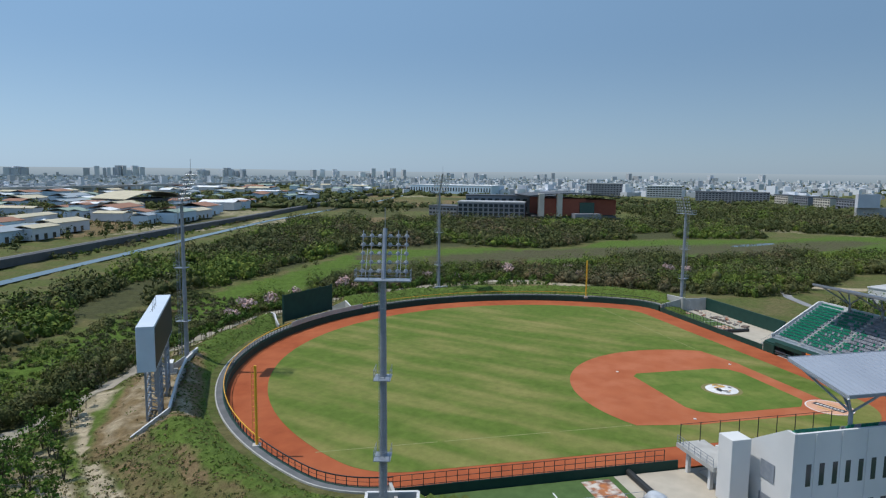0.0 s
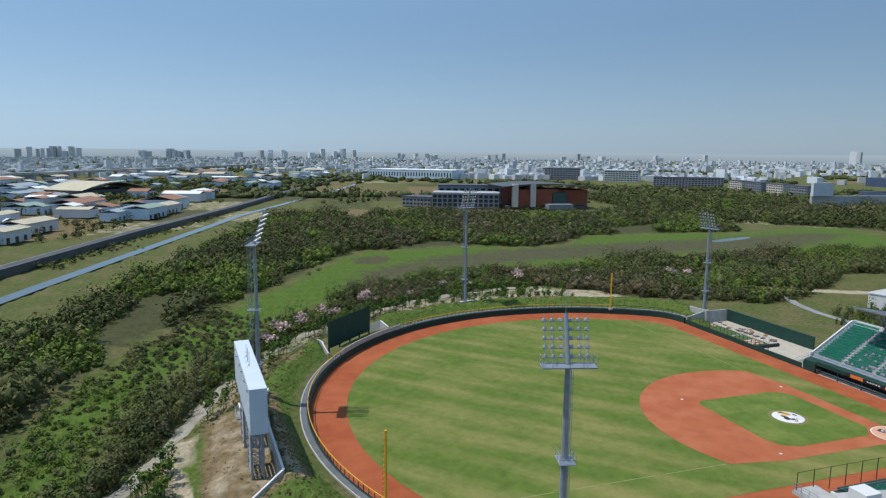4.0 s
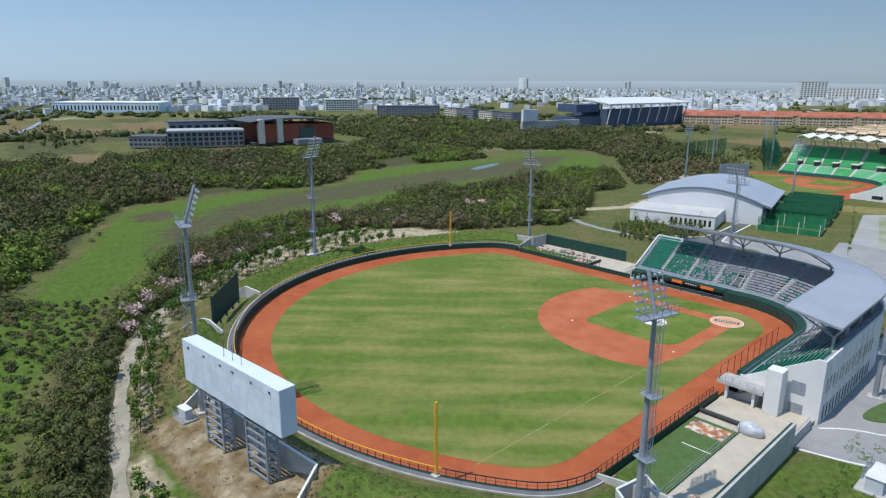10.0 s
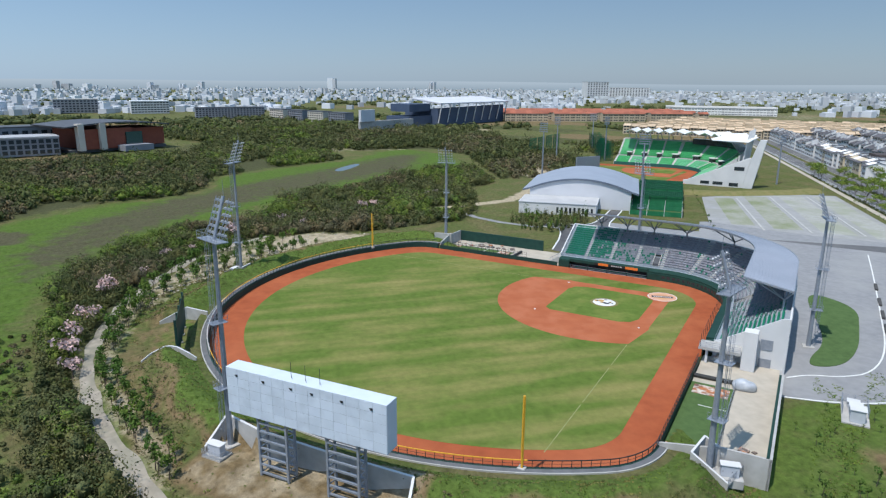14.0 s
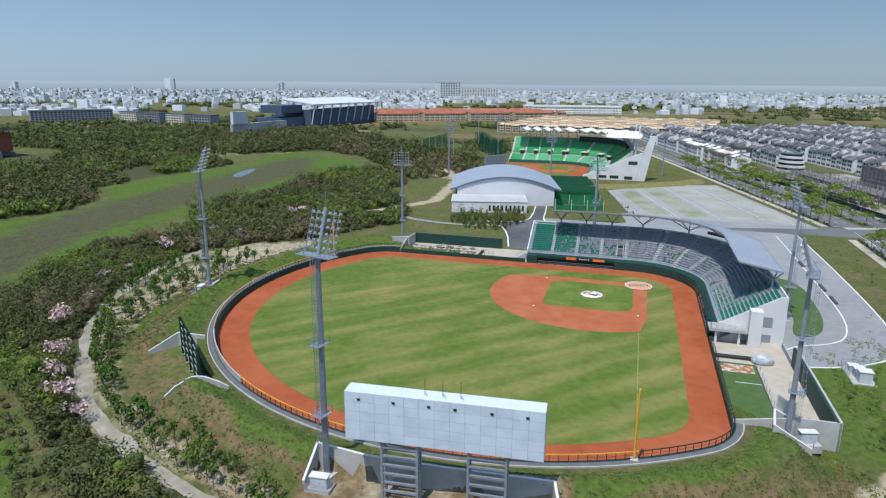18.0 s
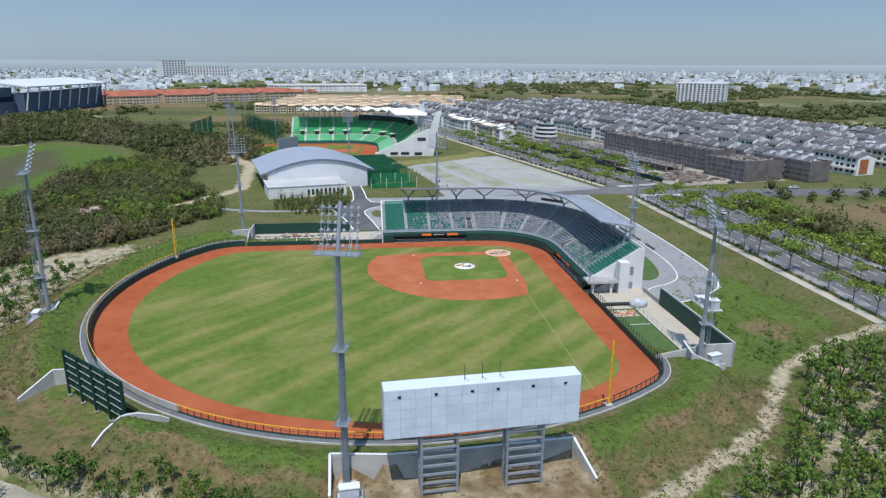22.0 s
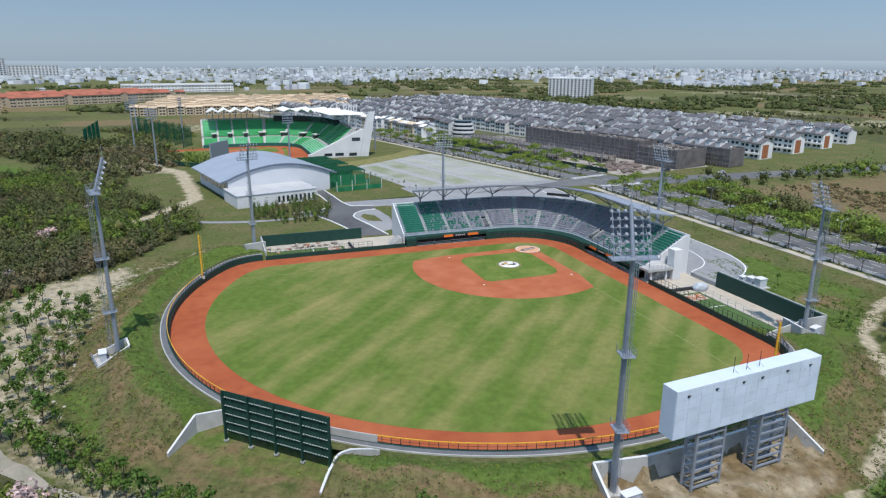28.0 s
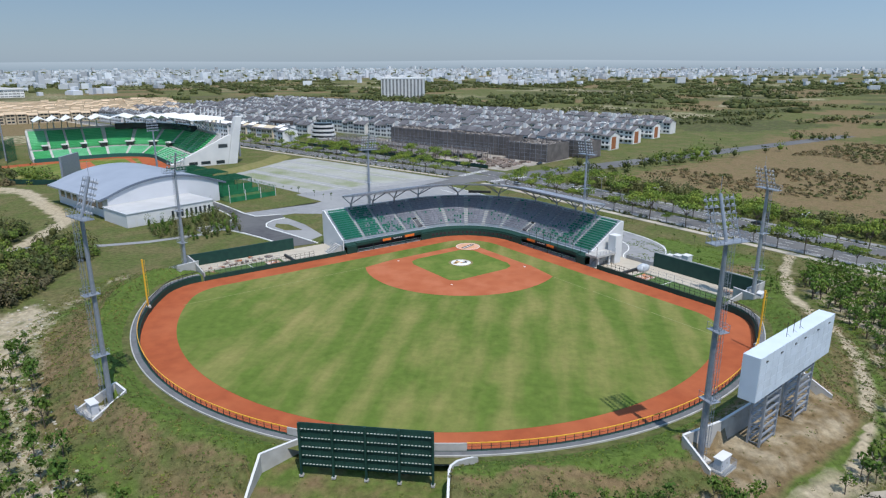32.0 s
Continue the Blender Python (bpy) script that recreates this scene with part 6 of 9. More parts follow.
# windows and doors in the outer end and rear wall of the stand
opening = thing("stand_openings", Matrix(), "dark windows and grey shutters in the white rear wall", "windows", "", "structure")
bm = bmesh.new()
uv_box(bm, 36.98, 37.03, 27.2, 29.6, 3.9, 6.2)
part("shutter", bm, GREY_STEEL, opening, "grey roller shutter")
bm = bmesh.new()
uv_box(bm, 36.98, 37.03, 27.2, 29.6, -0.9, 1.9)
part("shutter", bm, GREY_STEEL, opening, "grey roller shutter")
VB = V_WALL + D_TOP + 1.35
for i in range(16):
    u = 34.6 - i * 1.9
    bm = bmesh.new()
    uv_box(bm, u - 0.35, u + 0.35, VB - 0.03, VB + 0.03, 4.6, 7.4)
    part("window", bm, GLASS_DARK, opening)
    bm = bmesh.new()
    uv_box(bm, u - 0.4, u + 0.4, VB - 0.03, VB + 0.03, -0.6, 2.2)
    part("window", bm, GLASS_DARK, opening)
    if i % 2 == 0:
        bm = bmesh.new()
        uv_box(bm, u - 0.9, u - 0.65, VB - 0.02, VB + 0.12, -1.0, Z_TOP + 0.7)
        part("pilaster", bm, WHITE_WALL, opening)

# ---- sports hall with an arched roof ----
GYM_WHITE = material("light grey cladding", (0.62, 0.63, 0.66), (0.56, 0.57, 0.60), 0.1, 0.6, spec=0.3)
GREEN_NET = material("green netting", (0.02, 0.10, 0.055), (0.015, 0.075, 0.04), 0.8, 0.9, spec=0.1)
gym = thing("sports_hall", pose(122.2, -63.0, GZ, 0, 0, -31.4), "pale grey sports hall with a curved metal roof", "hall")
# local x away from the field, local y along the front
GW, GD = 48.5, 48.5
arch = lambda k: 8.6 + 5.2 * (1 - (2 * k - 1) ** 2)
prof = [(GW * i / 20, arch(i / 20)) for i in range(21)]
bm = bmesh.new()
lo = [bm.verts.new((x, y, z)) for x in (-1.9,) for y, z in [(0, 0)] + prof + [(GW, 0)]]
hi = [bm.verts.new((GD, v.co.y, v.co.z)) for v in lo]
bm.faces.new(lo)
bm.faces.new(hi[::-1])
for i in range(len(lo)):
    j = (i + 1) % len(lo)
    bm.faces.new((lo[i], lo[j], hi[j], hi[i]))
part("hall_body", bm, GYM_WHITE, gym)
bm = bmesh.new()
over = [(-3.5, arch(0) - 1.0)] + prof + [(GW + 3.5, arch(1) - 1.0)]
rings = []
for x in (-2.2, GD + 1.5):
    rings.append(([bm.verts.new((x, y, z + 0.05)) for y, z in over], [bm.verts.new((x, y, z + 0.65)) for y, z in over]))
n = len(over)
for i in range(n - 1):
    for k in (0, 1):
        bm.faces.new((rings[0][k][i], rings[0][k][i + 1], rings[1][k][i + 1], rings[1][k][i]))
    for r in rings:
        bm.faces.new((r[0][i], r[0][i + 1], r[1][i + 1], r[1][i]))
for i in (0, n - 1):
    bm.faces.new((rings[0][0][i], rings[0][1][i], rings[1][1][i], rings[1][0][i]))
part("curved_roof", bm, ROOF_METAL, gym, "grey standing seam arched roof")
bm = bmesh.new()
rows_ = [[bm.verts.new((x, y, z + dz)) for y, z in over] for x, dz in ((-2.3, -0.15), (-2.3, 0.7), (-2.6, 0.7), (-2.6, -0.15))]
for k in range(4):
    for i in range(n - 1):
        bm.faces.new((rows_[k][i], rows_[k][i + 1], rows_[(k + 1) % 4][i + 1], rows_[(k + 1) % 4][i]))
part("fascia", bm, material("slate blue trim", (0.14, 0.17, 0.22), None, 1.0, 0.5), gym, "slate blue roof edge")
bm = bmesh.new()
box(bm, -22.0, -1.95, 15.0, 50.5, 0, 5.2)
annex = part("annex", bm, WHITE_WALL, gym, "low white front annex")
bm = bmesh.new()
box(bm, -22.25, -1.95, 14.75, 50.75, 5.2, 5.55)
part("parapet", bm, GYM_WHITE, gym)
bm = bmesh.new()
box(bm, -21.9, -1.96, 15.1, 50.4, 5.55, 5.56)
part("flat_roof", bm, material("pale flat roof", (0.50, 0.50, 0.50), (0.44, 0.44, 0.445), 0.12, 0.8, c3=(0.38, 0.38, 0.38), scale3=0.08), gym, "pale stained flat roof")
for i in range(9):
    bm = bmesh.new()
    y = 16.4 + i * 1.95
    box(bm, -22.06, -21.95, y, y + 1.0, 0.9, 3.6)
    part("window", bm, GLASS_DARK, gym)
for i in range(4):
    bm = bmesh.new()
    y = 36.8 + i * 3.6
    box(bm, -22.06, -21.95, y, y + 2.6, 0.1, 3.0)
    part("roller_door", bm, GYM_WHITE, gym)
for i in range(7):
    bm = bmesh.new()
    box(bm, 3 + i * 6.4, 7.4 + i * 6.4, -0.12, -0.02, 4.2, 7.6)
    part("window", bm, GLASS_DARK, gym)
    bm = bmesh.new()
    box(bm, 3 + i * 6.4, 7.4 + i * 6.4, GW + 0.02, GW + 0.12, 3.2, 7.6)
    part("window", bm, GLASS_DARK, gym)

# practice cages beside the hall
SCREEN_GREEN = material("green screen cloth", (0.030, 0.20, 0.085), (0.022, 0.155, 0.066), 0.5, 0.9, c3=(0.05, 0.24, 0.11), scale3=0.2, spec=0.1)
# brighter copy of the green netting, with sunlight put into its colour
NET_LIGHT = material("green netting painted sunlit", (0.03, 0.17, 0.085), (0.02, 0.12, 0.06), 0.8, 0.9, spec=0.1)
for i, (a0, w, h) in enumerate(((0, 15, 5.0), (21, 17, 6.2), (44, 17, 6.2), (67, 15, 5.6))):
    cage = thing("practice_cage", pose(100.0 + a0 * 0.819, -76.0 - a0 * 0.574, GZ, 0, 0, -35), "green netted practice cage on steel posts", "cage", "practice cages")
    bm = bmesh.new()
    box(bm, 0, w, 0, 23, 0.02, 0.06)
    part("turf", bm, TURF, cage)
    for y in (0, 7.7, 15.3, 23):
        for x in (0, w):
            bm = bmesh.new()
            rod(bm, (x, y, 0), (x, y, h), 0.14, 6)
            part("post", bm, WHITE_WALL if i == 0 else DARK_GREEN, cage)
    if i:
        bm = bmesh.new()
        for k in range(24):
            rod(bm, (0, k, h - 0.1), (w, k, h - 0.1), 0.13, 4)
        for k in range(int(w / 0.8)):
            rod(bm, (k * 0.8, 0, h - 0.1), (k * 0.8, 23, h - 0.1), 0.11, 4)
        tagged(part("net", bm, GREEN_NET, cage, "dark green net roof"), kind="stuff")
    bm = bmesh.new()
    for k in range(int(h / 0.5)):
        for x in (0, w):
            rod(bm, (x, 0, 0.4 + k * 0.5), (x, 23, 0.4 + k * 0.5), 0.07, 4)
        for y in (0, 23):
            rod(bm, (0, y, 0.4 + k * 0.5), (w, y, 0.4 + k * 0.5), 0.07, 4)
    tagged(part("side_net", bm, NET_LIGHT, cage), kind="stuff")
    for x in (0.0, w):
        bm = bmesh.new()
        box(bm, x - 0.03, x + 0.03, 0.15, 22.85, 0.1, 2.2 if i == 0 else 3.6)
        part("windscreen", bm, SCREEN_GREEN, cage, "bright green windscreen cloth")

# ---- neighbouring ball park ----
SEAT_BRIGHT = material("bright green seating", (0.075, 0.40, 0.15), (0.06, 0.33, 0.12), 0.12, 0.6, c3=(0.17, 0.50, 0.26), scale3=0.05, mix3=0.8)
SEAT_PALE = material("pale green seating", (0.18, 0.50, 0.28), (0.13, 0.42, 0.22), 0.12, 0.6)
SEAT_DEEP = material("deep green seating", (0.055, 0.34, 0.13), (0.045, 0.29, 0.10), 0.12, 0.6)
park2 = thing("neighbour_ballpark", Matrix(), "second ball park with bright green stands and a white canopy", "ballpark")
corner_r = 26.0
SL, SR = -60, 66


def bowl2(s, d):
    """Second bowl: s along the front from behind home, d outward; home at the corner of a and b legs."""
    hc = (283, -59)
    h = corner_r * math.pi / 4
    if abs(s) <= h:
        t = s / corner_r
        ang = math.pi / 4 + t
        return ab(hc[0] + (corner_r + d) * math.cos(ang), hc[1] + (corner_r + d) * math.sin(ang))
    k = abs(s) - h
    if s > 0:
        return ab(hc[0] - k, hc[1] + corner_r + d)
    return ab(hc[0] + corner_r + d, hc[1] - k)


def sweep2(name, s0, s1, profile, mat, label="", step=5):
    n = max(2, int((s1 - s0) / step))
    m = len(profile)
    verts, faces = [], []
    for i in range(n + 1):
        s = s0 + (s1 - s0) * i / n
        verts += [(*bowl2(s, d), z) for d, z in profile]
    for i in range(n):
        for j in range(m):
            faces.append((i * m + j, i * m + (j + 1) % m, (i + 1) * m + (j + 1) % m, (i + 1) * m + j))
    faces += [tuple(range(m)), tuple(n * m + j for j in range(m))]
    return mesh_object(name, verts, faces, mat, park2, label)


def tiers(d0, z0, rows, pitch, rise):
    p = []
    for r in range(rows):
        p += [(d0 + r * pitch, z0 + r * rise), (d0 + r * pitch, z0 + (r + 1) * rise)]
    return p


for i in range(12):
    s0 = SL + (SR - SL) * i / 12
    s1 = SL + (SR - SL) * (i + 1) / 12
    lm = SEAT_PALE if i % 3 else SEAT_BRIGHT
    um = (SEAT_BRIGHT, SEAT_DEEP, SEAT_DEEP, SEAT_BRIGHT, SEAT_DEEP)[i % 5]
    sweep2("lower_tier", s0 + 0.7, s1 - 0.7, [(0, GZ)] + tiers(0, 0.6, 7, 1.4, 0.6) + [(10.5, 4.8), (10.5, GZ)], lm, "pale green lower seats", 3)
    sweep2("upper_tier", s0 + 0.7, s1 - 0.7, [(13.0, 5.6)] + tiers(13.0, 6.0, 11, 1.15, 0.92) + [(26.0, 16.0), (26.0, GZ), (24, GZ)], um, "green upper seats", 3)
for i in range(13):
    s0 = SL + (SR - SL) * i / 12
    sweep2("aisle", s0 - 0.66, s0 + 0.66, [(0.1, 0.9), (10.4, 5.2), (10.4, GZ), (0.1, GZ)], CONCRETE, "", 2)
    sweep2("aisle", s0 - 0.66, s0 + 0.66, [(13.1, 6.4), (25.9, 16.6), (25.9, GZ), (13.1, GZ)], CONCRETE, "", 2)
sweep2("concourse_wall", SL, SR, [(10.6, GZ), (10.6, 5.3), (12.9, 5.3), (12.9, GZ)], CONCRETE)
sweep2("front_wall", SL, SR, [(-0.8, GZ), (-0.8, 1.4), (-0.1, 1.4), (-0.1, GZ)], material("teal padded wall", (0.02, 0.12, 0.10), None, 1, 0.7))
sweep2("rear_wall", SL, SR, [(26.2, GZ), (26.2, 17.2), (27.2, 17.2), (27.2, GZ)], CONCRETE)
for i in range(7):
    s0 = SL + 8 + i * 11
    # solid black block paints the shade of the stair opening
    sweep2("stair_mouth_shade", s0 - 1.4, s0 + 1.4, [(10.45, 4.0), (10.45, 7.6), (14.0, 7.6), (14.0, 4.0)], BLACK_STEEL_AND_SHADE, "black block standing for shade in the stair mouth", 2)
    sweep2("stair_hood", s0 - 1.9, s0 + 1.9, [(10.4, 7.62), (10.4, 8.2), (14.2, 8.2), (14.2, 7.62)], WHITE_WALL, "", 2)
# booths behind the upper seats at the corner
sweep2("press_box", -14, 24, [(22, 15.0), (22, 19.0), (26.1, 19.0), (26.1, 15.0)], GLASS_DARK, "dark glazed press box")
# white raking end wall with a leaning outer pier
def end_face(name, bz, a0, a1, mat, label=""):
    bm = bmesh.new()
    lo = [bm.verts.new((*ab(a0, b), z)) for b, z in bz]
    hi = [bm.verts.new((*ab(a1, b), z)) for b, z in bz]
    bm.faces.new(lo)
    bm.faces.new(hi[::-1])
    for i in range(len(bz)):
        j = (i + 1) % len(bz)
        bm.faces.new((lo[i], lo[j], hi[j], hi[i]))
    bmesh.ops.recalc_face_normals(bm, faces=bm.faces[:])
    part(name, bm, mat, park2, label)


end_face("end_wall", [(-36, GZ), (-36, 1.2), (-34, 1.6), (-1, 16.4), (0.5, 16.4), (-3, GZ)], 234.5, 237.5, WHITE_WALL, "white raking end wall")
end_face("end_pier", [(-2.9, GZ), (0.6, 16.4), (4.0, 27.0), (7.5, 27.0), (2.5, GZ)], 234.0, 239.0, WHITE_WALL, "white leaning end pier")
for b0, b1, z0, z1 in ((-26, -21, 0, 1.8), (-19, -13.5, 0, 1.8), (-10, -5, -0.4, 1.6), (-8, -2.5, 9.0, 11.2)):
    end_face("window", [(b0, z0), (b0, z1), (b1, z1), (b1, z0)], 234.4, 234.49, GLASS_DARK)
CANOPY = material("white membrane", (0.78, 0.78, 0.76), (0.70, 0.70, 0.69), 0.1, 0.6)
n_fold = 15
for i in range(n_fold):
    s0, s1 = SL + 4 + i * (SR - SL - 4) / n_fold, SL + 4 + (i + 1) * (SR - SL - 4) / n_fold
    mid = (s0 + s1) / 2
    zf = 24.0 + 2.2 * max(0, i - 6) / 8
    amp = 1.0 if i < 9 else 0.35
    verts = [(*bowl2(s0, 11), zf - amp), (*bowl2(mid, 9.5), zf + amp), (*bowl2(s1, 11), zf - amp), (*bowl2(s0, 31), zf - 0.4 - amp), (*bowl2(mid, 32.5), zf + 0.2 + amp), (*bowl2(s1, 31), zf - 0.4 - amp)]
    verts += [(x, y, z - 0.3) for x, y, z in verts]
    mesh_object("canopy_panel", verts, [(0, 1, 4, 3), (1, 2, 5, 4), (9, 10, 7, 6), (10, 11, 8, 7), (0, 6, 7, 1), (1, 7, 8, 2), (3, 4, 10, 9), (4, 5, 11, 10), (0, 3, 9, 6), (2, 8, 11, 5)], CANOPY, park2, "folded white membrane panel")
    bm = bmesh.new()
    rod(bm, (*bowl2(mid, 27.0), GZ), (*bowl2(mid, 30.5), zf + (1.5 if i < 8 else 5.5)), 0.7, 6, 0.3)
    part("mast", bm, WHITE_WALL, park2)
    bm = bmesh.new()
    rod(bm, (*bowl2(s0, 27.5), 16.5), (*bowl2(s0, 20), zf - amp - 0.5), 0.25, 5)
    rod(bm, (*bowl2(s0, 20), zf - amp - 0.6), (*bowl2(s0, 11), zf - amp - 0.5), 0.2, 5)
    part("strut", bm, GREY_STEEL, park2)
    bm = bmesh.new()
    rod(bm, (*bowl2(mid, 29.5), zf - 0.5), (*bowl2(mid, 10.5), zf - 0.9), 0.3, 5)
    part("truss_arm", bm, GREY_STEEL, park2)
arc2 = [ab(295 + 93 * math.cos(radians(t)), -47 + 93 * math.sin(radians(t))) for t in range(178, 276, 8)]
FIELD2 = [bowl2(s, -0.5) for s in range(SR, SL - 1, -3)] + arc2[::-1]
sheet("clay_apron", ccw(FIELD2), GZ + 0.1, CLAY, parent=park2)
inner2 = [ab(291 + 86 * math.cos(radians(t)), -51 + 86 * math.sin(radians(t))) for t in range(180, 272, 7)]
sheet("outfield", ccw([ab(291, -43), ab(301, -53)] + inner2[::-1]), GZ + 0.14, GRASS_FIELD, parent=park2)
clay_arc = [ab(286 + 30 * math.cos(radians(t)), -56 + 30 * math.sin(radians(t))) for t in range(165, 290, 9)]
sheet("infield_clay", ccw([ab(298, -46)] + clay_arc), GZ + 0.18, CLAY_LIGHT, parent=park2)
sheet("infield_grass", ccw([ab(294, -50), ab(294, -70), ab(274, -70), ab(274, -50)]), GZ + 0.22, GRASS_INFIELD, parent=park2)
trim("outfield_wall", arc2, GZ, GZ + 2.6, 0.4, DARK_GREEN, park2)
bm = bmesh.new()
box(bm, -0.5, 0.5, -9, 9, 4.0, 14.2, pose(214, -87.5, 0, 0, 0, 12))
part("video_board", bm, GREY_STEEL, park2, "grey rear of a video board")
bm = bmesh.new()
for y in (-6, 6):
    box(bm, -0.6, 0.6, y - 0.6, y + 0.6, GZ, 4.0, pose(214, -87.5, 0, 0, 0, 12))
part("board_leg", bm, GREY_STEEL, park2)
for a, b, h in ((196, -52, 32), (226, -124, 34), (330, -112, 34), (302, -142, 34), (262, 14, 30), (420, -150, 32)):
    tw = thing("floodlight_tower", pose(*ab(a, b), GZ), "slim grey floodlight mast of the neighbouring park", "light tower", "far floodlight towers")
    bm = bmesh.new()
    rod(bm, (0, 0, 0), (0, 0, h - 6), 0.6, 8, 0.35)
    part("pole", bm, GREY_STEEL, tw)
    bm = bmesh.new()
    mt = pose(0, 0, 0, 0, 0, RNG.uniform(0, 180))
    for r in range(5):
        box(bm, -3, 3, -0.1, 0.1, h - 6 + r * 1.3, h - 5.6 + r * 1.3, mt)
        for c in range(6):
            box(bm, -2.9 + c * 1.1, -2.3 + c * 1.1, 0.12, 0.5, h - 6 + r * 1.3, h - 5.4 + r * 1.3, mt)
    for x in (-2.5, 0, 2.5):
        box(bm, x - 0.08, x + 0.08, -0.2, -0.1, h - 6.5, h + 0.4, mt)
    tagged(part("lamp_bank", bm, GREY_STEEL, tw), kind="stuff")
# tall green safety nets beyond the second park
for i in range(12):
    aa, bb = (318 + i * 15, -112 - i * 6) if i < 8 else (330 + (i - 8) * 19, -176)
    net = thing("safety_net", ab_pose(aa, bb, GZ, -22 if i < 8 else 0), "tall translucent green safety net on poles", "net", "safety nets")
    bm = bmesh.new()
    rod(bm, (0, 0, 0), (0, 0, 14), 0.2, 6)
    part("pole", bm, DARK_GREEN, net)
    bm = bmesh.new()
    for k in range(18):
        rod(bm, (0, 0, 0.5 + k * 0.76), (16, 0, 0.5 + k * 0.76), 0.10, 4)
    for k in range(20):
        rod(bm, (k * 0.8, 0, 0), (k * 0.8, 0, 14), 0.09, 4)
    tagged(part("mesh_panel", bm, NET_LIGHT, net), kind="stuff")


# ---- large buildings in the distance ----
def front_frame(p0, p1, z=GZ):
    """Local x from p0 to p1, local y away from the ball park; returns the pose and the length."""
    d = Vector((p1[0] - p0[0], p1[1] - p0[1], 0))
    nrm = Vector((-d.y, d.x, 0))
    if nrm.dot(Vector((p0[0], p0[1], 0))) < 0:
        p0, p1, d = p1, p0, -d
    return pose(p0[0], p0[1], z, 0, 0, math.degrees(math.atan2(d.y, d.x))), d.length


def window_parts(ob, length, z0, z1, storeys, bays, frac=0.55, hfrac=0.5, y=-0.06, mat=None):
    """One pane mesh, repeated as parts over a front."""
    dx, dz = length / bays, (z1 - z0) / storeys
    bm = bmesh.new()
    box(bm, -dx * frac / 2, dx * frac / 2, -0.12, 0.04, -dz * hfrac / 2, dz * hfrac / 2)
    first = part("window", bm, mat or GLASS_DARK, ob)
    spots = [((i + 0.5) * dx, z0 + (j + 0.5) * dz) for j in range(storeys) for i in range(bays)]
    first.matrix_basis = Matrix.Translation((spots[0][0], y, spots[0][1]))
    for x, z in spots[1:]:
        o = new("window", first.data)
        o.parent = ob
        o.matrix_basis = Matrix.Translation((x, y, z))


def slab_building(name, p0, p1, depth, h, storeys, bays, wall, roofm, label, category="building", frac=0.55, parapet=1.0, hfrac=0.5):
    m, L = front_frame(p0, p1)
    ob = thing(name, m, label, category)
    bm = bmesh.new()
    box(bm, 0, L, 0, depth, 0, h)
    part("wall", bm, wall, ob)
    bm = bmesh.new()
    box(bm, -0.4, L + 0.4, -0.4, depth + 0.4, h, h + parapet)
    part("roof", bm, roofm, ob)
    if bays:
        window_parts(ob, L, 1.0, h - 0.5, storeys, bays, frac, hfrac)
    return ob, L


PALE_BLUE = material("pale blue cladding", (0.55, 0.66, 0.76), (0.50, 0.60, 0.70), 0.05, 0.6)
BRIGHT_ROOF = material("bright white roofing", (0.80, 0.81, 0.82), (0.70, 0.72, 0.74), 0.05, 0.6)
GREY_BLOCK = material("mid grey facade", (0.25, 0.26, 0.29), (0.20, 0.21, 0.24), 0.1, 0.7)
CREAM = material("cream facade", (0.62, 0.57, 0.50), (0.55, 0.50, 0.43), 0.1, 0.8)
NAVY = material("navy cladding", (0.07, 0.10, 0.165), (0.055, 0.08, 0.135), 0.1, 0.6)
slab_building("factory_hall", (1025, 800), (1040, 612), 70, 17, 1, 30, PALE_BLUE, BRIGHT_ROOF, "long pale blue factory hall with a white roof", "factory", 0.4, 1.2)
# brick museum hall: main red volume, stone tower, glazed wing
m, L = front_frame((447, 258), (501, 191))
hall = thing("brick_hall", m, "red brick hall with a dark curved roof and stone towers", "hall")
bm = bmesh.new()
box(bm, 12, L * 0.62, 0, 55, 2.5, 19)
part("wall", bm, BRICK_RED, hall)
bm = bmesh.new()
box(bm, L * 0.62 + 0.3, L, 4, 50, 3, 18)
part("wall", bm, BRICK_RED, hall)
bm = bmesh.new()
box(bm, 0, L, 2, 52, 0, 2.5)
part("base", bm, DARK_ROOF, hall)
bm = bmesh.new()
n = 10
top = [(-4 + (L + 6) * i / n, 19.6 + 5.0 * math.sin(math.pi * (0.15 + 0.75 * i / n))) for i in range(n + 1)]
for i in range(n):
    (x0, z0), (x1, z1) = top[i], top[i + 1]
    vs = [bm.verts.new(p) for p in ((x0, -3, z0 - 1), (x1, -3, z1 - 1), (x1, -3, z1), (x0, -3, z0), (x0, 58, z0 - 1), (x1, 58, z1 - 1), (x1, 58, z1), (x0, 58, z0))]
    for q in ((0, 1, 2, 3), (7, 6, 5, 4), (3, 2, 6, 7), (0, 4, 5, 1)):
        bm.faces.new([vs[k] for k in q])
part("curved_roof", bm, DARK_ROOF, hall, "dark curved metal roof")
for x in (6, 24):
    bm = bmesh.new()
    box(bm, x, x + 5, -3.6, 2, 2, 24)
    part("stone_tower", bm, CREAM, hall, "pale stone pylon")
bm = bmesh.new()
box(bm, L * 0.55, L * 0.72, -1.5, 3, 3, 15.5)
part("glass_bay", bm, material("green glass", (0.05, 0.10, 0.09), None, 1, 0.15, spec=0.8), hall)
bm = bmesh.new()
box(bm, L * 0.45, L * 0.75, -14, -2, 0, 5)
part("porch", bm, GREY_BLOCK, hall)
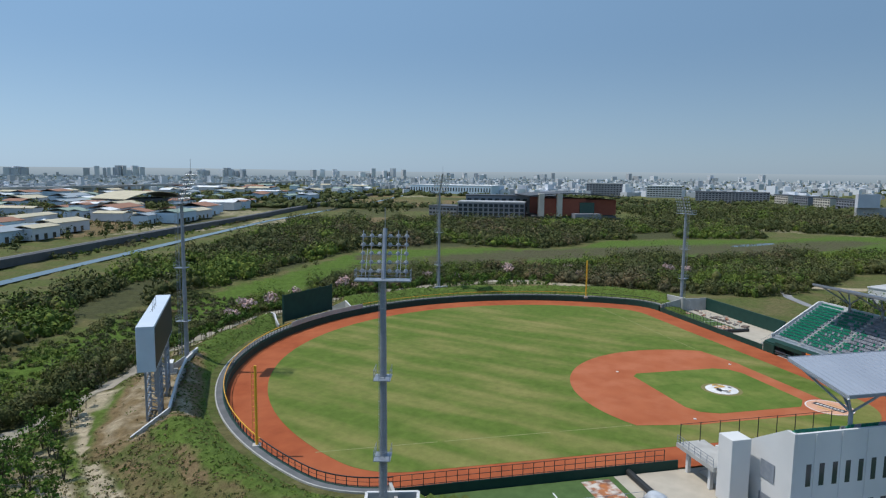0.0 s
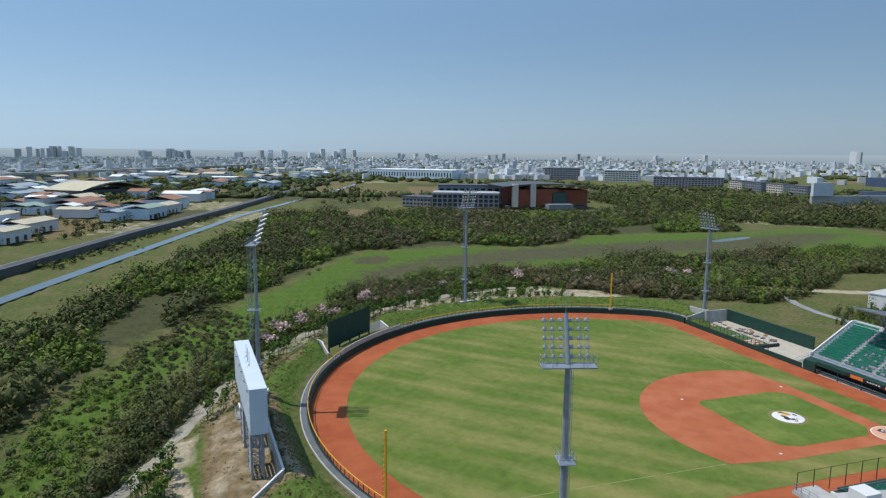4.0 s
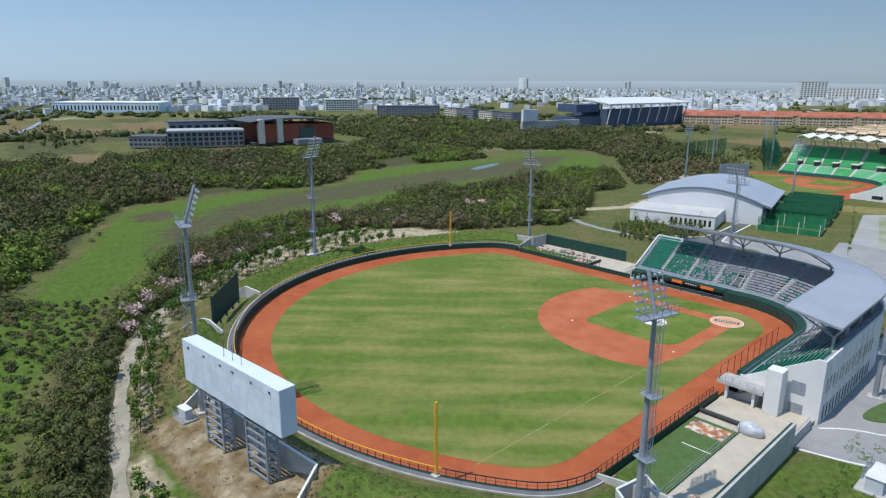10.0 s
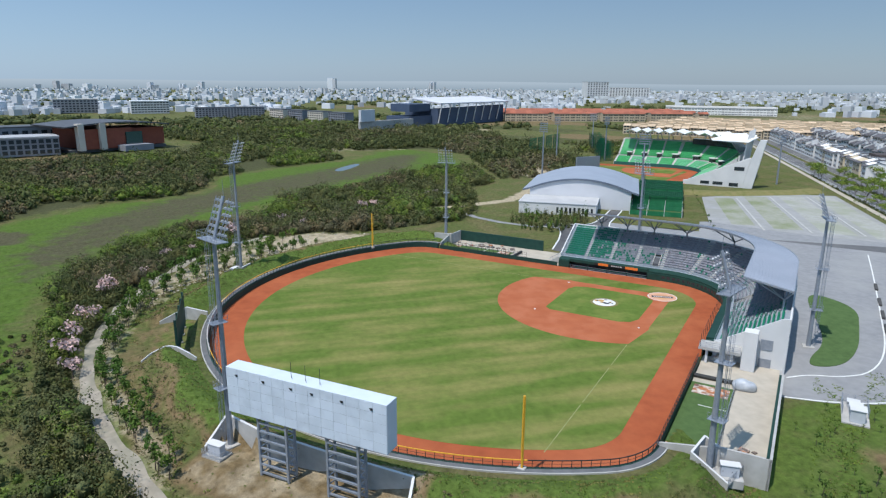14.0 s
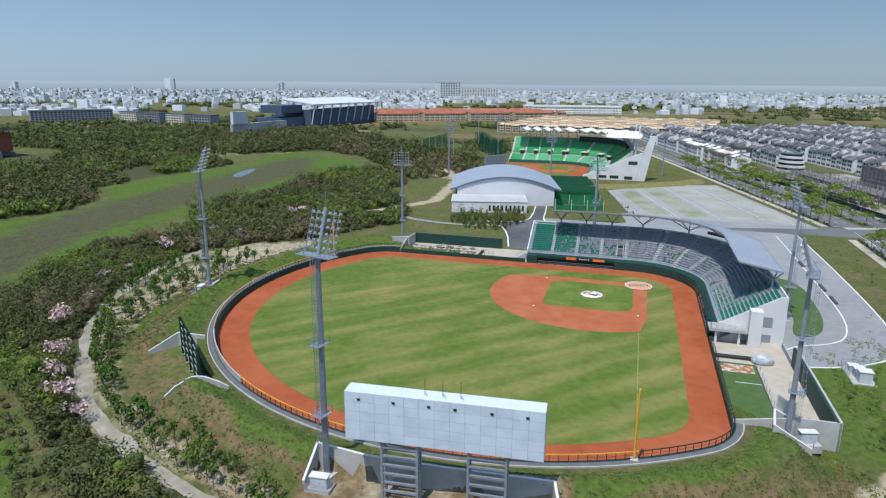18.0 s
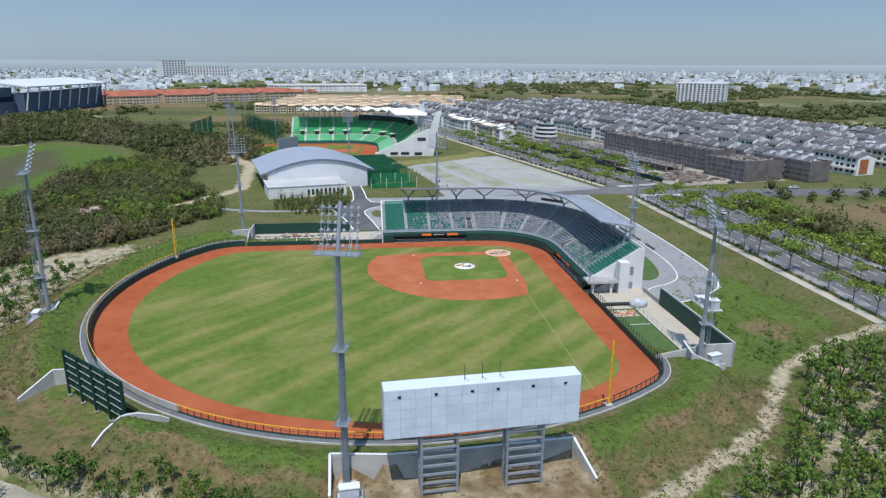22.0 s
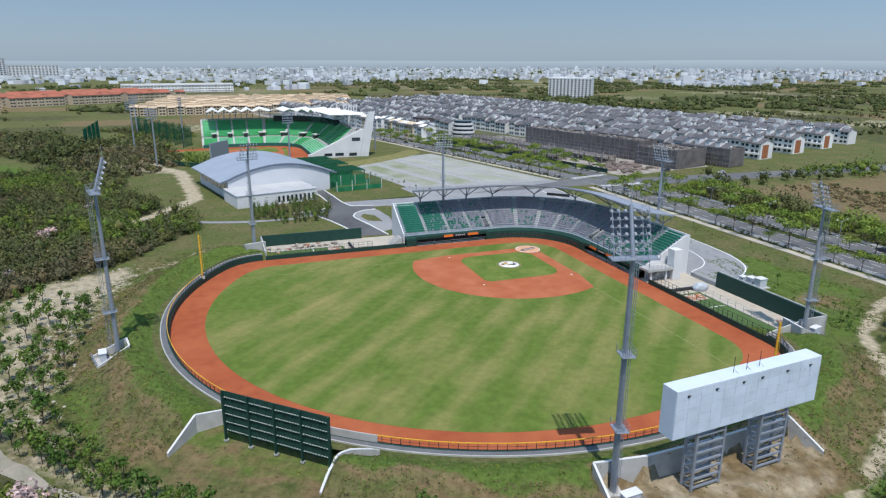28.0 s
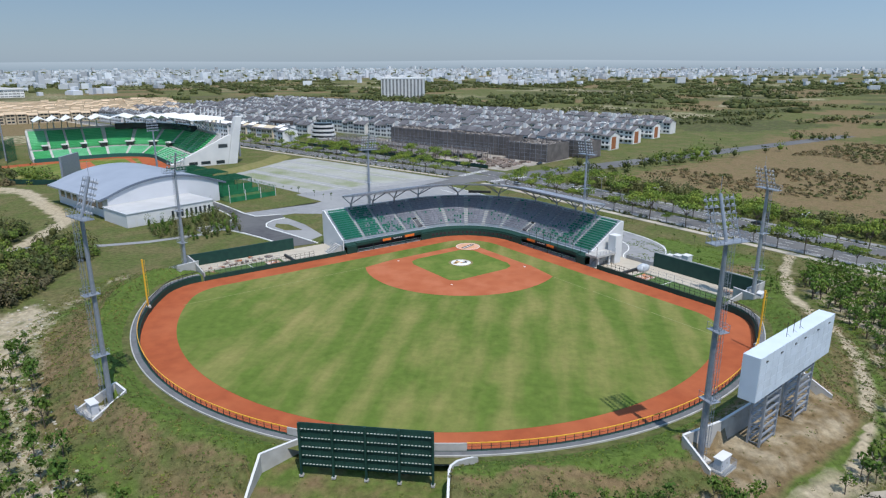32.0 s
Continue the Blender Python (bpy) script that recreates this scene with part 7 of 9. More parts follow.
wing, L2 = slab_building("museum_wing", (421, 326), (445, 265), 30, 14, 3, 13, GREY_BLOCK, material("pale roof deck", (0.42, 0.43, 0.45), None, 0.3, 0.7), "dark glazed museum wing with a pale flat roof", "building", 0.7, 1.2, 0.72)
slab_building("museum_annex", (424, 362), (426, 330), 28, 9, 2, 8, GREY_BLOCK, DARK_ROOF, "low grey annex with a sloping roof", "building", 0.7)
slab_building("library_block", (470, 345), (520, 255), 26, 19, 2, 14, GREY_BLOCK, DARK_ROOF, "dark rear museum block", "building", 0.6)
slab_building("apartment_row", (960, 205), (975, 100), 22, 17, 5, 22, GREY_BLOCK, DARK_ROOF, "long dark grey apartment row", "building", 0.6)
for i in range(4):
    x0 = 960 - 45 * i
    slab_building("terrace_block", (x0, 92 - 27 * i), (x0 - 32, 72 - 27 * i), 16, 15, 4, 7, GREY_BLOCK if i % 2 else CREAM, DARK_ROOF, "cream and dark terraced block", "building", 0.6)
slab_building("white_office", (1150, 330), (1165, 268), 35, 22, 5, 12, WHITE_WALL, BRIGHT_ROOF, "white office block with ribbon windows", "building", 0.8)
slab_building("grey_office", (1188, 465), (1205, 395), 35, 24, 5, 12, GREY_BLOCK, CONCRETE, "plain mid grey office block", "building", 0.6)
slab_building("hospital_tower", (2300, -1170), (2290, -1260), 60, 62, 9, 8, WHITE_WALL, CONCRETE, "pale rendered hospital tower block", "hospital", 0.5)
slab_building("hospital_wing", (2290, -1265), (2215, -1400), 60, 40, 7, 14, WHITE_WALL, CONCRETE, "pale rendered hospital side wing", "hospital", 0.5)
apt, L3 = slab_building("white_apartments", (262, -905), (190, -912), 26, 31, 9, 12, WHITE_WALL, BRIGHT_ROOF, "white stepped apartment block", "apartment block", 0.5, 1.5, 0.6)
for x in (6, 30, 56):
    bm = bmesh.new()
    box(bm, x, x + 10, 6, 20, 32.4, 37)
    part("roof_house", bm, WHITE_WALL, apt)

# the football ground with a white roof
m, L = front_frame((735, -130), (834, -263))
st3 = thing("football_ground", m, "navy clad football ground with a white roof", "stadium")
bm = bmesh.new()
vs_p = [(0, 0, 0), (L, 0, 0), (L, 0, 26), (0, 0, 24), (0, 60, 0), (L, 60, 0), (L, 60, 20), (0, 60, 20)]
vs = [bm.verts.new(p) for p in vs_p]
for q in ((0, 1, 2, 3), (5, 4, 7, 6), (4, 0, 3, 7), (1, 5, 6, 2), (3, 2, 6, 7), (4, 5, 1, 0)):
    bm.faces.new([vs[k] for k in q])
part("stand", bm, NAVY, st3)
bm = bmesh.new()
for i in range(9):
    x = L * i / 8
    rod(bm, (x, -1, 4), (x, -7, 29), 0.8, 6)
    rod(bm, (x, -7, 29), (x, 50, 36), 0.6, 6)
tagged(part("roof_truss", bm, WHITE_WALL, st3), kind="stuff")
bm = bmesh.new()
vs = [bm.verts.new(p) for p in ((-4, -8, 29.5), (L + 4, -8, 29.5), (L + 4, 45, 36), (-4, 45, 36), (-4, -8, 31), (L + 4, -8, 31), (L + 4, 45, 37.5), (-4, 45, 37.5))]
for q in ((3, 2, 1, 0), (4, 5, 6, 7), (0, 1, 5, 4), (1, 2, 6, 5), (2, 3, 7, 6), (3, 0, 4, 7)):
    bm.faces.new([vs[k] for k in q])
part("roof", bm, GYM_WHITE, st3)
bm = bmesh.new()
box(bm, -50, -1, 10, 50, 0, 14)
box(bm, -46, -2, 12, 46, 20, 30)
part("far_stand", bm, NAVY, st3)
bm = bmesh.new()
box(bm, -150, -52, 0, 4, 0, 12)
part("perimeter_wall", bm, CONCRETE, st3)
bm = bmesh.new()
box(bm, -152, -128, -3, 1, 12, 26)
part("video_board", bm, GYM_WHITE, st3)

# ---- terraced houses ----
TILE_GREY = material("grey roof tiles", (0.150, 0.143, 0.150), (0.112, 0.107, 0.114), 0.5, 0.75, per_island=0.2, per_object=0.12)
TILE_RED = material("red roof tiles", (0.36, 0.12, 0.07), (0.30, 0.10, 0.06), 0.4, 0.8, per_island=0.2)
TILE_BEIGE = material("beige roof tiles", (0.62, 0.48, 0.34), (0.54, 0.41, 0.28), 0.4, 0.8, per_island=0.15)
HOUSE_WHITE = material("white rendered house wall", (0.80, 0.79, 0.77), (0.70, 0.69, 0.68), 0.2, 0.8, per_island=0.12, per_object=0.08)
HOUSE_RUST = material("rust coloured panel", (0.34, 0.13, 0.05), (0.28, 0.10, 0.04), 0.5, 0.8)
HOUSE_CREAM = material("cream rendered house wall", (0.64, 0.54, 0.38), (0.56, 0.47, 0.33), 0.2, 0.8)
HOUSE_TAN = material("tan house wall", (0.50, 0.42, 0.30), (0.44, 0.36, 0.26), 0.2, 0.8, per_island=0.1)


def house_arrays(w, d, h, flip):
    """Body, two-pitch roof slabs and panes of a narrow four-storey house; x along the row, y deep."""
    body, roofs, panes = [], [], []
    body.append(((0, w, 0, d, 0, h)))
    k = d * (0.45 if flip else 0.58)
    roofs.append([(-0.3, -0.8, h - 0.3), (w + 0.3, -0.8, h - 0.3), (w + 0.3, k, h + 2.6), (-0.3, k, h + 2.6)])
    roofs.append([(-0.3, k - 0.4, h + 1.6), (w + 0.3, k - 0.4, h + 1.6), (w + 0.3, d + 0.8, h - 0.5), (-0.3, d + 0.8, h - 0.5)])
    for fl in range(3):
        z = 1.2 + fl * h / 3.2
        panes.append((w * 0.15, w * 0.45, z, z + 1.6))
        panes.append((w * 0.55, w * 0.85, z, z + 1.6))
    return body, roofs, panes


def add_house(arr, m, w, d, h, flip):
    body, roofs, panes = house_arrays(w, d, h, flip)
    V = arr["v"]

    def quad(ps, mat):
        b = len(V)
        V.extend([tuple(m @ Vector(p)) for p in ps])
        arr["f"].append((b, b + 1, b + 2, b + 3))
        arr["m"].append(mat)

    x0, x1, y0, y1, z0, z1 = body[0]
    ridge = y0 + (y1 - y0) * (0.45 if flip else 0.58)
    for ps in ([(x0, y0, z0), (x1, y0, z0), (x1, y0, z1), (x0, y0, z1)], [(x1, y1, z0), (x0, y1, z0), (x0, y1, z1), (x1, y1, z1)],
               [(x0, y1, z0), (x0, y0, z0), (x0, y0, z1), (x0, y1, z1)], [(x1, y0, z0), (x1, y1, z0), (x1, y1, z1), (x1, y0, z1)]):
        quad(ps, 0)
    for x in (x0, x1):
        quad([(x, y0, z1), (x, ridge - 0.2, z1), (x, ridge - 0.2, z1 + 2.4), (x, y0 + 0.1, z1 + 0.02)], 0)
        quad([(x, ridge - 0.2, z1), (x, y1, z1), (x, y1 - 0.1, z1 + 0.02), (x, ridge - 0.2, z1 + 1.5)], 0)
    quad([(x1, ridge, z1 + 1.4), (x0, ridge, z1 + 1.4), (x0, ridge, z1 + 2.5), (x1, ridge, z1 + 2.5)], 0)
    for r in roofs:
        quad(r, 1)
        quad([(p[0], p[1], p[2] - 0.25) for p in r[::-1]], 1)
        for i in range(4):
            p, q = r[i], r[(i + 1) % 4]
            quad([(p[0], p[1], p[2] - 0.25), (q[0], q[1], q[2] - 0.25), q, p], 1)
    for a, b, c, e in panes:
        quad([(a, -0.05, c), (b, -0.05, c), (b, -0.05, e), (a, -0.05, e)], 2)
        quad([(b, d + 0.05, c), (a, d + 0.05, c), (a, d + 0.05, e), (b, d + 0.05, e)], 2)


def add_turret(arr, m, rr):
    """A small white stair house that stands above the roof."""
    V = arr["v"]
    x0, y0 = rr.uniform(0.3, 3.5), rr.uniform(1.5, 7.0)
    x1, y1, z0, z1 = x0 + rr.uniform(2.2, 3.4), y0 + rr.uniform(2.8, 4.2), 8.0, rr.uniform(11.6, 13.6)
    b = len(V)
    V.extend([tuple(m @ Vector((x, y, z0))) for x, y in ((x0, y0), (x1, y0), (x1, y1), (x0, y1))])
    V.extend([tuple(m @ Vector((x, y, z))) for x, y, z in ((x0, y0, z1 + 1.5), (x1, y0, z1 + 1.5), (x1, y1, z1), (x0, y1, z1))])
    for q, mat in (((4, 5, 6, 7), 1), ((0, 1, 5, 4), 0), ((1, 2, 6, 5), 0), ((2, 3, 7, 6), 0), ((3, 0, 4, 7), 0)):
        arr["f"].append(tuple(b + k for k in q))
        arr["m"].append(mat)


def finish_houses(name, arr, mats, label, category):
    ob = mesh_object(name, arr["v"], arr["f"], mats)
    ob.data.polygons.foreach_set("material_index", arr["m"])
    ob.data.update()
    return tagged(ob, label, category, "", "stuff")


fresh = lambda: {"v": [], "f": [], "m": []}
rh = random.Random(21)
far_houses = fresh()
near_kinds = []
for kind in range(4):
    w, d, h = (7.0, 13.0, 10.5) if kind in (0, 3) else ((7.0, 12.0, 11.5) if kind == 1 else (7.5, 13.5, 10.0))
    ob = thing("town_house", pose(0, 0, -60), ("narrow white town house with a grey two-pitch roof", "narrow white town house with a grey two-pitch roof", "white and rust end town house with a grey roof", "cream town house with a grey two-pitch roof")[kind], "house", "estate town houses")
    bm = bmesh.new()
    box(bm, 0, w, 0, d, 0, h)
    ridge = d * (0.45 if kind == 1 else 0.58)
    prism_v = [(0.02, h), (ridge, h + 2.3), (d - 0.02, h)]
    a_ = [bm.verts.new((0.01, y, z)) for y, z in prism_v]
    b_ = [bm.verts.new((w - 0.01, y, z)) for y, z in prism_v]
    bm.faces.new(a_)
    bm.faces.new(b_[::-1])
    for i in range(3):
        bm.faces.new((a_[i], a_[(i + 1) % 3], b_[(i + 1) % 3], b_[i]))
    part("wall", bm, HOUSE_CREAM if kind == 3 else HOUSE_WHITE, ob)
    bm = bmesh.new()
    box(bm, 0.6, 3.6, 1.2, 6.2, h - 0.5, h + 3.0 + 0.3 * kind)
    part("stair_house", bm, HOUSE_WHITE, ob)
    bm = bmesh.new()
    box(bm, 0.4, 3.8, 0.9, 6.5, h + 3.003 + 0.3 * kind, h + 3.2 + 0.3 * kind)
    part("roof", bm, TILE_GREY, ob)
    for (y0, z0, y1, z1) in ((-0.8, h - 0.35, ridge, h + 2.55), (ridge - 0.5, h + 1.7, d + 0.8, h - 0.4)):
        bm = bmesh.new()
        vs = [bm.verts.new(p) for p in ((-0.3, y0, z0), (w + 0.3, y0, z0), (w + 0.3, y1, z1), (-0.3, y1, z1), (-0.3, y0, z0 + 0.3), (w + 0.3, y0, z0 + 0.3), (w + 0.3, y1, z1 + 0.3), (-0.3, y1, z1 + 0.3))]
        for q in ((3, 2, 1, 0), (4, 5, 6, 7), (0, 1, 5, 4), (1, 2, 6, 5), (2, 3, 7, 6), (3, 0, 4, 7)):
            bm.faces.new([vs[k] for k in q])
        part("roof", bm, TILE_GREY, ob)
    for fl in range(3):
        for x in (1.0, 4.0):
            for y in (-0.08, d - 0.04):
                bm = bmesh.new()
                z = 1.2 + fl * h / 3.2
                box(bm, x, x + 2.0, y, y + 0.12, z, z + 1.6)
                part("window", bm, GLASS_DARK, ob)
    bm = bmesh.new()
    box(bm, 0.4, w - 0.4, -1.3, -0.1, h * 0.31, h * 0.31 + 1.1)
    part("balcony", bm, HOUSE_WHITE, ob)
    if kind == 2:
        bm = bmesh.new()
        box(bm, w - 0.02, w + 0.08, 2, d - 5, 0.5, h - 1)
        part("side_panel", bm, HOUSE_RUST, ob, "rust coloured side panel")
    near_kinds.append(ob)
made = set()
for r in range(13):
    b = 122 + r * 21.5
    a = (306 if r < 3 else 103 + r * 1.5) + (r % 2) * 2
    a_start, a_end, i = a, 640 + r * 4, 0
    while a < a_end:
        if i and i % 9 == 0:
            a += 5
        if r in (1, 2) and a < 334:
            a += 7.05
            continue
        m = abr_pose(a, b + (6 if r % 2 else 0), GZ, 180 if r % 2 else 0)
        if (r == 0 and a < 430) or (3 <= r < 11 and a < a_start + 22):
            kind = 2 if a < a_start + 4 else rh.choice((0, 1, 0, 3))
            if kind not in made:
                made.add(kind)
                near_kinds[kind].matrix_world = m
            else:
                copy_thing(near_kinds[kind], m)
        else:
            add_house(far_houses, m, 7.0, 11.5, rh.uniform(8.8, 12.2), rh.random() < 0.5)
            if rh.random() < 0.85:
                add_turret(far_houses, m, rh)
        a += 7.05
        i += 1
finish_houses("house_estate", far_houses, [HOUSE_WHITE, TILE_GREY, GLASS_DARK], "rows of white town houses with grey tiled roofs", "houses")
beige = fresh()
for r in range(11):
    for i in range(26):
        a, b = 632 + r * 20, -165 + i * 9.6 + (r % 2) * 3 + r * 3
        add_house(beige, ab_pose(a, b, GZ, 90), 8.6, 12.5, rh.uniform(8.5, 10.5), rh.random() < 0.5)
finish_houses("beige_estate", beige, [HOUSE_TAN, TILE_BEIGE, GLASS_DARK], "rows of houses with beige tiled roofs", "houses")
red = fresh()
for r in range(4):
    for i in range(38):
        if (i + r) % 9 == 8:
            continue
        x, y = 822 - i * 1.8 + r * 42, -262 - i * 8.4 - r * 7
        add_house(red, pose(x, y, GZ, 0, 0, -102), 8.3, 14, 12.5, rh.random() < 0.5)
finish_houses("red_estate", red, [HOUSE_TAN, TILE_RED, GLASS_DARK], "rows of houses with red tiled roofs", "houses")
grey_rows = fresh()
for r in range(2):
    for i in range(30):
        add_house(grey_rows, pose(990 - i * 3.6 + r * 30, -680 - i * 4.9, GZ, 0, 0, -126), 6.1, 13, 14, rh.random() < 0.5)
finish_houses("white_estate", grey_rows, [HOUSE_WHITE, CONCRETE, GLASS_DARK], "rows of white flat-fronted houses", "houses")

# ---- building site in front of the estate ----
SCAFF = material("dark scaffold sheeting", (0.125, 0.112, 0.108), (0.165, 0.148, 0.14), 0.35, 0.9, c3=(0.085, 0.076, 0.074), scale3=0.2)
RAW_DECK = material("raw concrete and boards", (0.34, 0.31, 0.28), (0.20, 0.17, 0.15), 0.5, 0.9, per_island=0.5, c3=(0.12, 0.10, 0.09), scale3=0.3, mix3=0.7)
for a0, a1, b0, b1, h in ((108, 138, 158, 184, 11), (96, 112, 190, 204, 11), (142, 250, 166, 182, 12.5), (148, 290, 140, 154, 5.5), (172, 290, 122, 134, 5.0)):
    site = thing("scaffolded_block", abr_pose(a0, b1, GZ) if a0 > 105 else abr_pose(105.1, b1, GZ) @ Matrix.Translation((a0 - 105.1, 0, 0)), "unfinished block wrapped in dark scaffold sheeting", "building site", "scaffolded blocks")
    w, d = a1 - a0, b1 - b0
    if h > 6:
        bm = bmesh.new()
        box(bm, 0.8, w - 0.8, 0.8, d - 0.8, 0, h - 1)
        part("shell", bm, RAW_DECK, site)
        bm = bmesh.new()
        for i in range(int(w * d / 9)):
            x, y = rh.uniform(1.5, w - 3), rh.uniform(1.5, d - 3)
            box(bm, x, x + rh.uniform(0.4, 2.6), y, y + rh.uniform(0.4, 2.0), h - 1.2, h - 0.9 + rh.uniform(0.1, 1.6) ** 2 * 0.6)
        tagged(part("formwork", bm, RAW_DECK, site, "loose formwork and unfinished walls"), kind="stuff")
        for x0, x1, y0, y1 in ((0, w, 0, 0.12), (0, w, d - 0.12, d), (0, 0.12, 0.13, d - 0.13), (w - 0.12, w, 0.13, d - 0.13)):
            bm = bmesh.new()
            box(bm, x0, x1, y0, y1, 0.3, h)
            part("sheeting", bm, SCAFF, site)
    else:
        for z in (0.3, 3.2):
            bm = bmesh.new()
            box(bm, 0.8, w - 0.8, 0.8, d - 0.8, z, z + 0.3)
            part("floor_slab", bm, RAW_DECK, site)
        bm = bmesh.new()
        for i in range(int(w / 5)):
            for y in (1.2, d / 2, d - 1.2):
                box(bm, 1 + i * 5, 1.5 + i * 5, y - 0.25, y + 0.25, 0, rh.uniform(3.3, 6.0))
        tagged(part("column", bm, RAW_DECK, site), kind="stuff")
        bm = bmesh.new()
        for i in range(int(w / 1.6)):
            for y in (0.1, d * 0.35, d * 0.7, d - 0.1):
                rod(bm, (i * 1.6, y, 0), (i * 1.6, y, h + rh.uniform(-1.5, 1.2)), 0.09, 4)
        tagged(part("formwork_pole", bm, SCAFF, site), kind="stuff")
    bm = bmesh.new()
    for i in range(int(w / 4) + 1):
        for y in (-0.3, d + 0.3):
            rod(bm, (i * 4, y, 0), (i * 4, y, h + 0.8), 0.08, 4)
    for z in (2.5, 5, 7.5, h):
        for y in (-0.3, d + 0.3):
            rod(bm, (0, y, z), (w, y, z), 0.07, 4)
    tagged(part("scaffold", bm, GREY_STEEL, site), kind="stuff")
sheet("building_yard", ccw(abr_poly((110, 117), (302, 117), (302, 186), (106, 186))), GZ + 0.04, material("building yard dirt", (0.30, 0.26, 0.21), (0.20, 0.17, 0.14), 0.3, 0.95, c3=(0.42, 0.40, 0.37), scale3=0.12), "churned building yard", "yard")
rubble_v, rubble_f = [], []
for i in range(160):
    x, y = abr(rh.uniform(116, 146), rh.uniform(124, 154))
    s = rh.uniform(0.3, 1.4)
    b0 = len(rubble_v)
    for dz in (0, s * 0.8):
        for dx, dy in ((-s, -s), (s, -s * 0.7), (s * 0.8, s), (-s * 0.7, s * 0.9)):
            rubble_v.append((x + dx, y + dy, GZ + dz))
    rubble_f += [tuple(b0 + k for k in q) for q in ((4, 5, 6, 7), (0, 1, 5, 4), (1, 2, 6, 5), (2, 3, 7, 6), (3, 0, 4, 7))]
tagged(mesh_object("rubble", rubble_v, rubble_f, JUNK), "heaps of broken concrete and boards", "rubble", "", "stuff")
hoard = thing("site_hoarding", Matrix(), "dark green site hoarding beside the road", "fence")
for i in range(44):
    bm = bmesh.new()
    box(bm, 0.05, 3.95, -0.06, 0.06, 0, 2.2, abr_pose(122 + i * 4, 117.2, GZ))
    part("panel", bm, DARK_GREEN, hoard)
rb = thing("round_pavilion", pose(*abr(314, 153), GZ), "white round pavilion with dark glass bands", "pavilion")
for k in range(4):
    bm = bmesh.new()
    n = 24
    prism(bm, [((11 - k * 0.7) * math.cos(2 * math.pi * i / n), (8 - k * 0.5) * math.sin(2 * math.pi * i / n)) for i in range(n)], k * 3.2, k * 3.2 + 1.5)
    part("balcony_ring", bm, WHITE_WALL, rb)
    bm = bmesh.new()
    prism(bm, [((9.6 - k * 0.7) * math.cos(2 * math.pi * i / n), (6.8 - k * 0.5) * math.sin(2 * math.pi * i / n)) for i in range(n)], k * 3.2 + 1.5, k * 3.2 + 3.2)
    part("glass_band", bm, GLASS_DARK, rb)

# ---- canal, embankment wall and workshops ----
WATER = material("still water", (0.10, 0.12, 0.11), (0.08, 0.10, 0.10), 0.05, 0.08, spec=0.6)
canal_line = [(-160, 190), (6, 286), (104, 341), (265, 431), (644, 600), (1000, 780), (1500, 1010)]
canal_r = offset_line(canal_line, 6.5)
bm_line = ribbon("canal", canal_line, canal_r, BASE_Z + 0.12, BASE_Z + 0.12, WATER)
tagged(bm_line, "narrow still canal", "canal", "", "structure")
wall_line = [(-190, 197), (-5, 305), (130, 381), (300, 466), (560, 608), (1040, 866), (1500, 1090)]
trim("embankment_wall", wall_line, BASE_Z, BASE_Z + 3.8, -1.2, DARK_ROOF)
tagged(bpy.data.objects["embankment_wall"], "long dark concrete flood wall", "wall", "", "structure")
tagged(ribbon("levee_road", offset_line(wall_line, -1.3), offset_line(wall_line, -8), BASE_Z + 3.2, BASE_Z + 3.2, ASPHALT), "road along the flood wall", "road", "", "structure")
trim("levee_side", offset_line(wall_line, -8.05), BASE_Z, BASE_Z + 3.2, -0.6, GREY_BLOCK)
tagged(bpy.data.objects["levee_side"], "concrete side of the flood road", "wall", "", "structure")
SHED_MATS = [material("green shed roof", (0.28, 0.36, 0.30), None, 0.2, 0.7), material("cream shed roof", (0.56, 0.50, 0.36), None, 0.2, 0.7), material("blue grey shed roof", (0.33, 0.38, 0.42), None, 0.2, 0.7), BRIGHT_ROOF, material("rusty shed roof", (0.33, 0.17, 0.11), None, 0.2, 0.8)]
rs = random.Random(8)


def shed(x, y, yaw, w, d, h, k, label):
    ob = thing("workshop_shed", pose(x, y, GZ, 0, 0, yaw), label, "shed", "workshop sheds")
    bm = bmesh.new()
    box(bm, 0, w, 0, d, 0, h)
    part("wall", bm, GYM_WHITE if k % 2 else PALE_BLUE, ob)
    bm = bmesh.new()
    for s in (0, 1):
        y0, y1 = (-0.5, d / 2) if s == 0 else (d / 2, d + 0.5)
        z0, z1 = (h, h + d * 0.11) if s == 0 else (h + d * 0.11, h)
        vs = [bm.verts.new(p) for p in ((-0.5, y0, z0), (w + 0.5, y0, z0), (w + 0.5, y1, z1), (-0.5, y1, z1), (-0.5, y0, z0 + 0.35), (w + 0.5, y0, z0 + 0.35), (w + 0.5, y1, z1 + 0.35), (-0.5, y1, z1 + 0.35))]
        for q in ((3, 2, 1, 0), (4, 5, 6, 7), (0, 1, 5, 4), (1, 2, 6, 5), (2, 3, 7, 6), (3, 0, 4, 7)):
            bm.faces.new([vs[i] for i in q])
    part("roof", bm, SHED_MATS[k], ob)
    for i in range(max(1, int(w / 8))):
        bm = bmesh.new()
        box(bm, 2 + i * 8, 5 + i * 8, -0.1, 0.05, 0.2, min(3.5, h - 1))
        part("door", bm, GLASS_DARK, ob)


wl = resample(offset_line(wall_line, -14), 1.0)
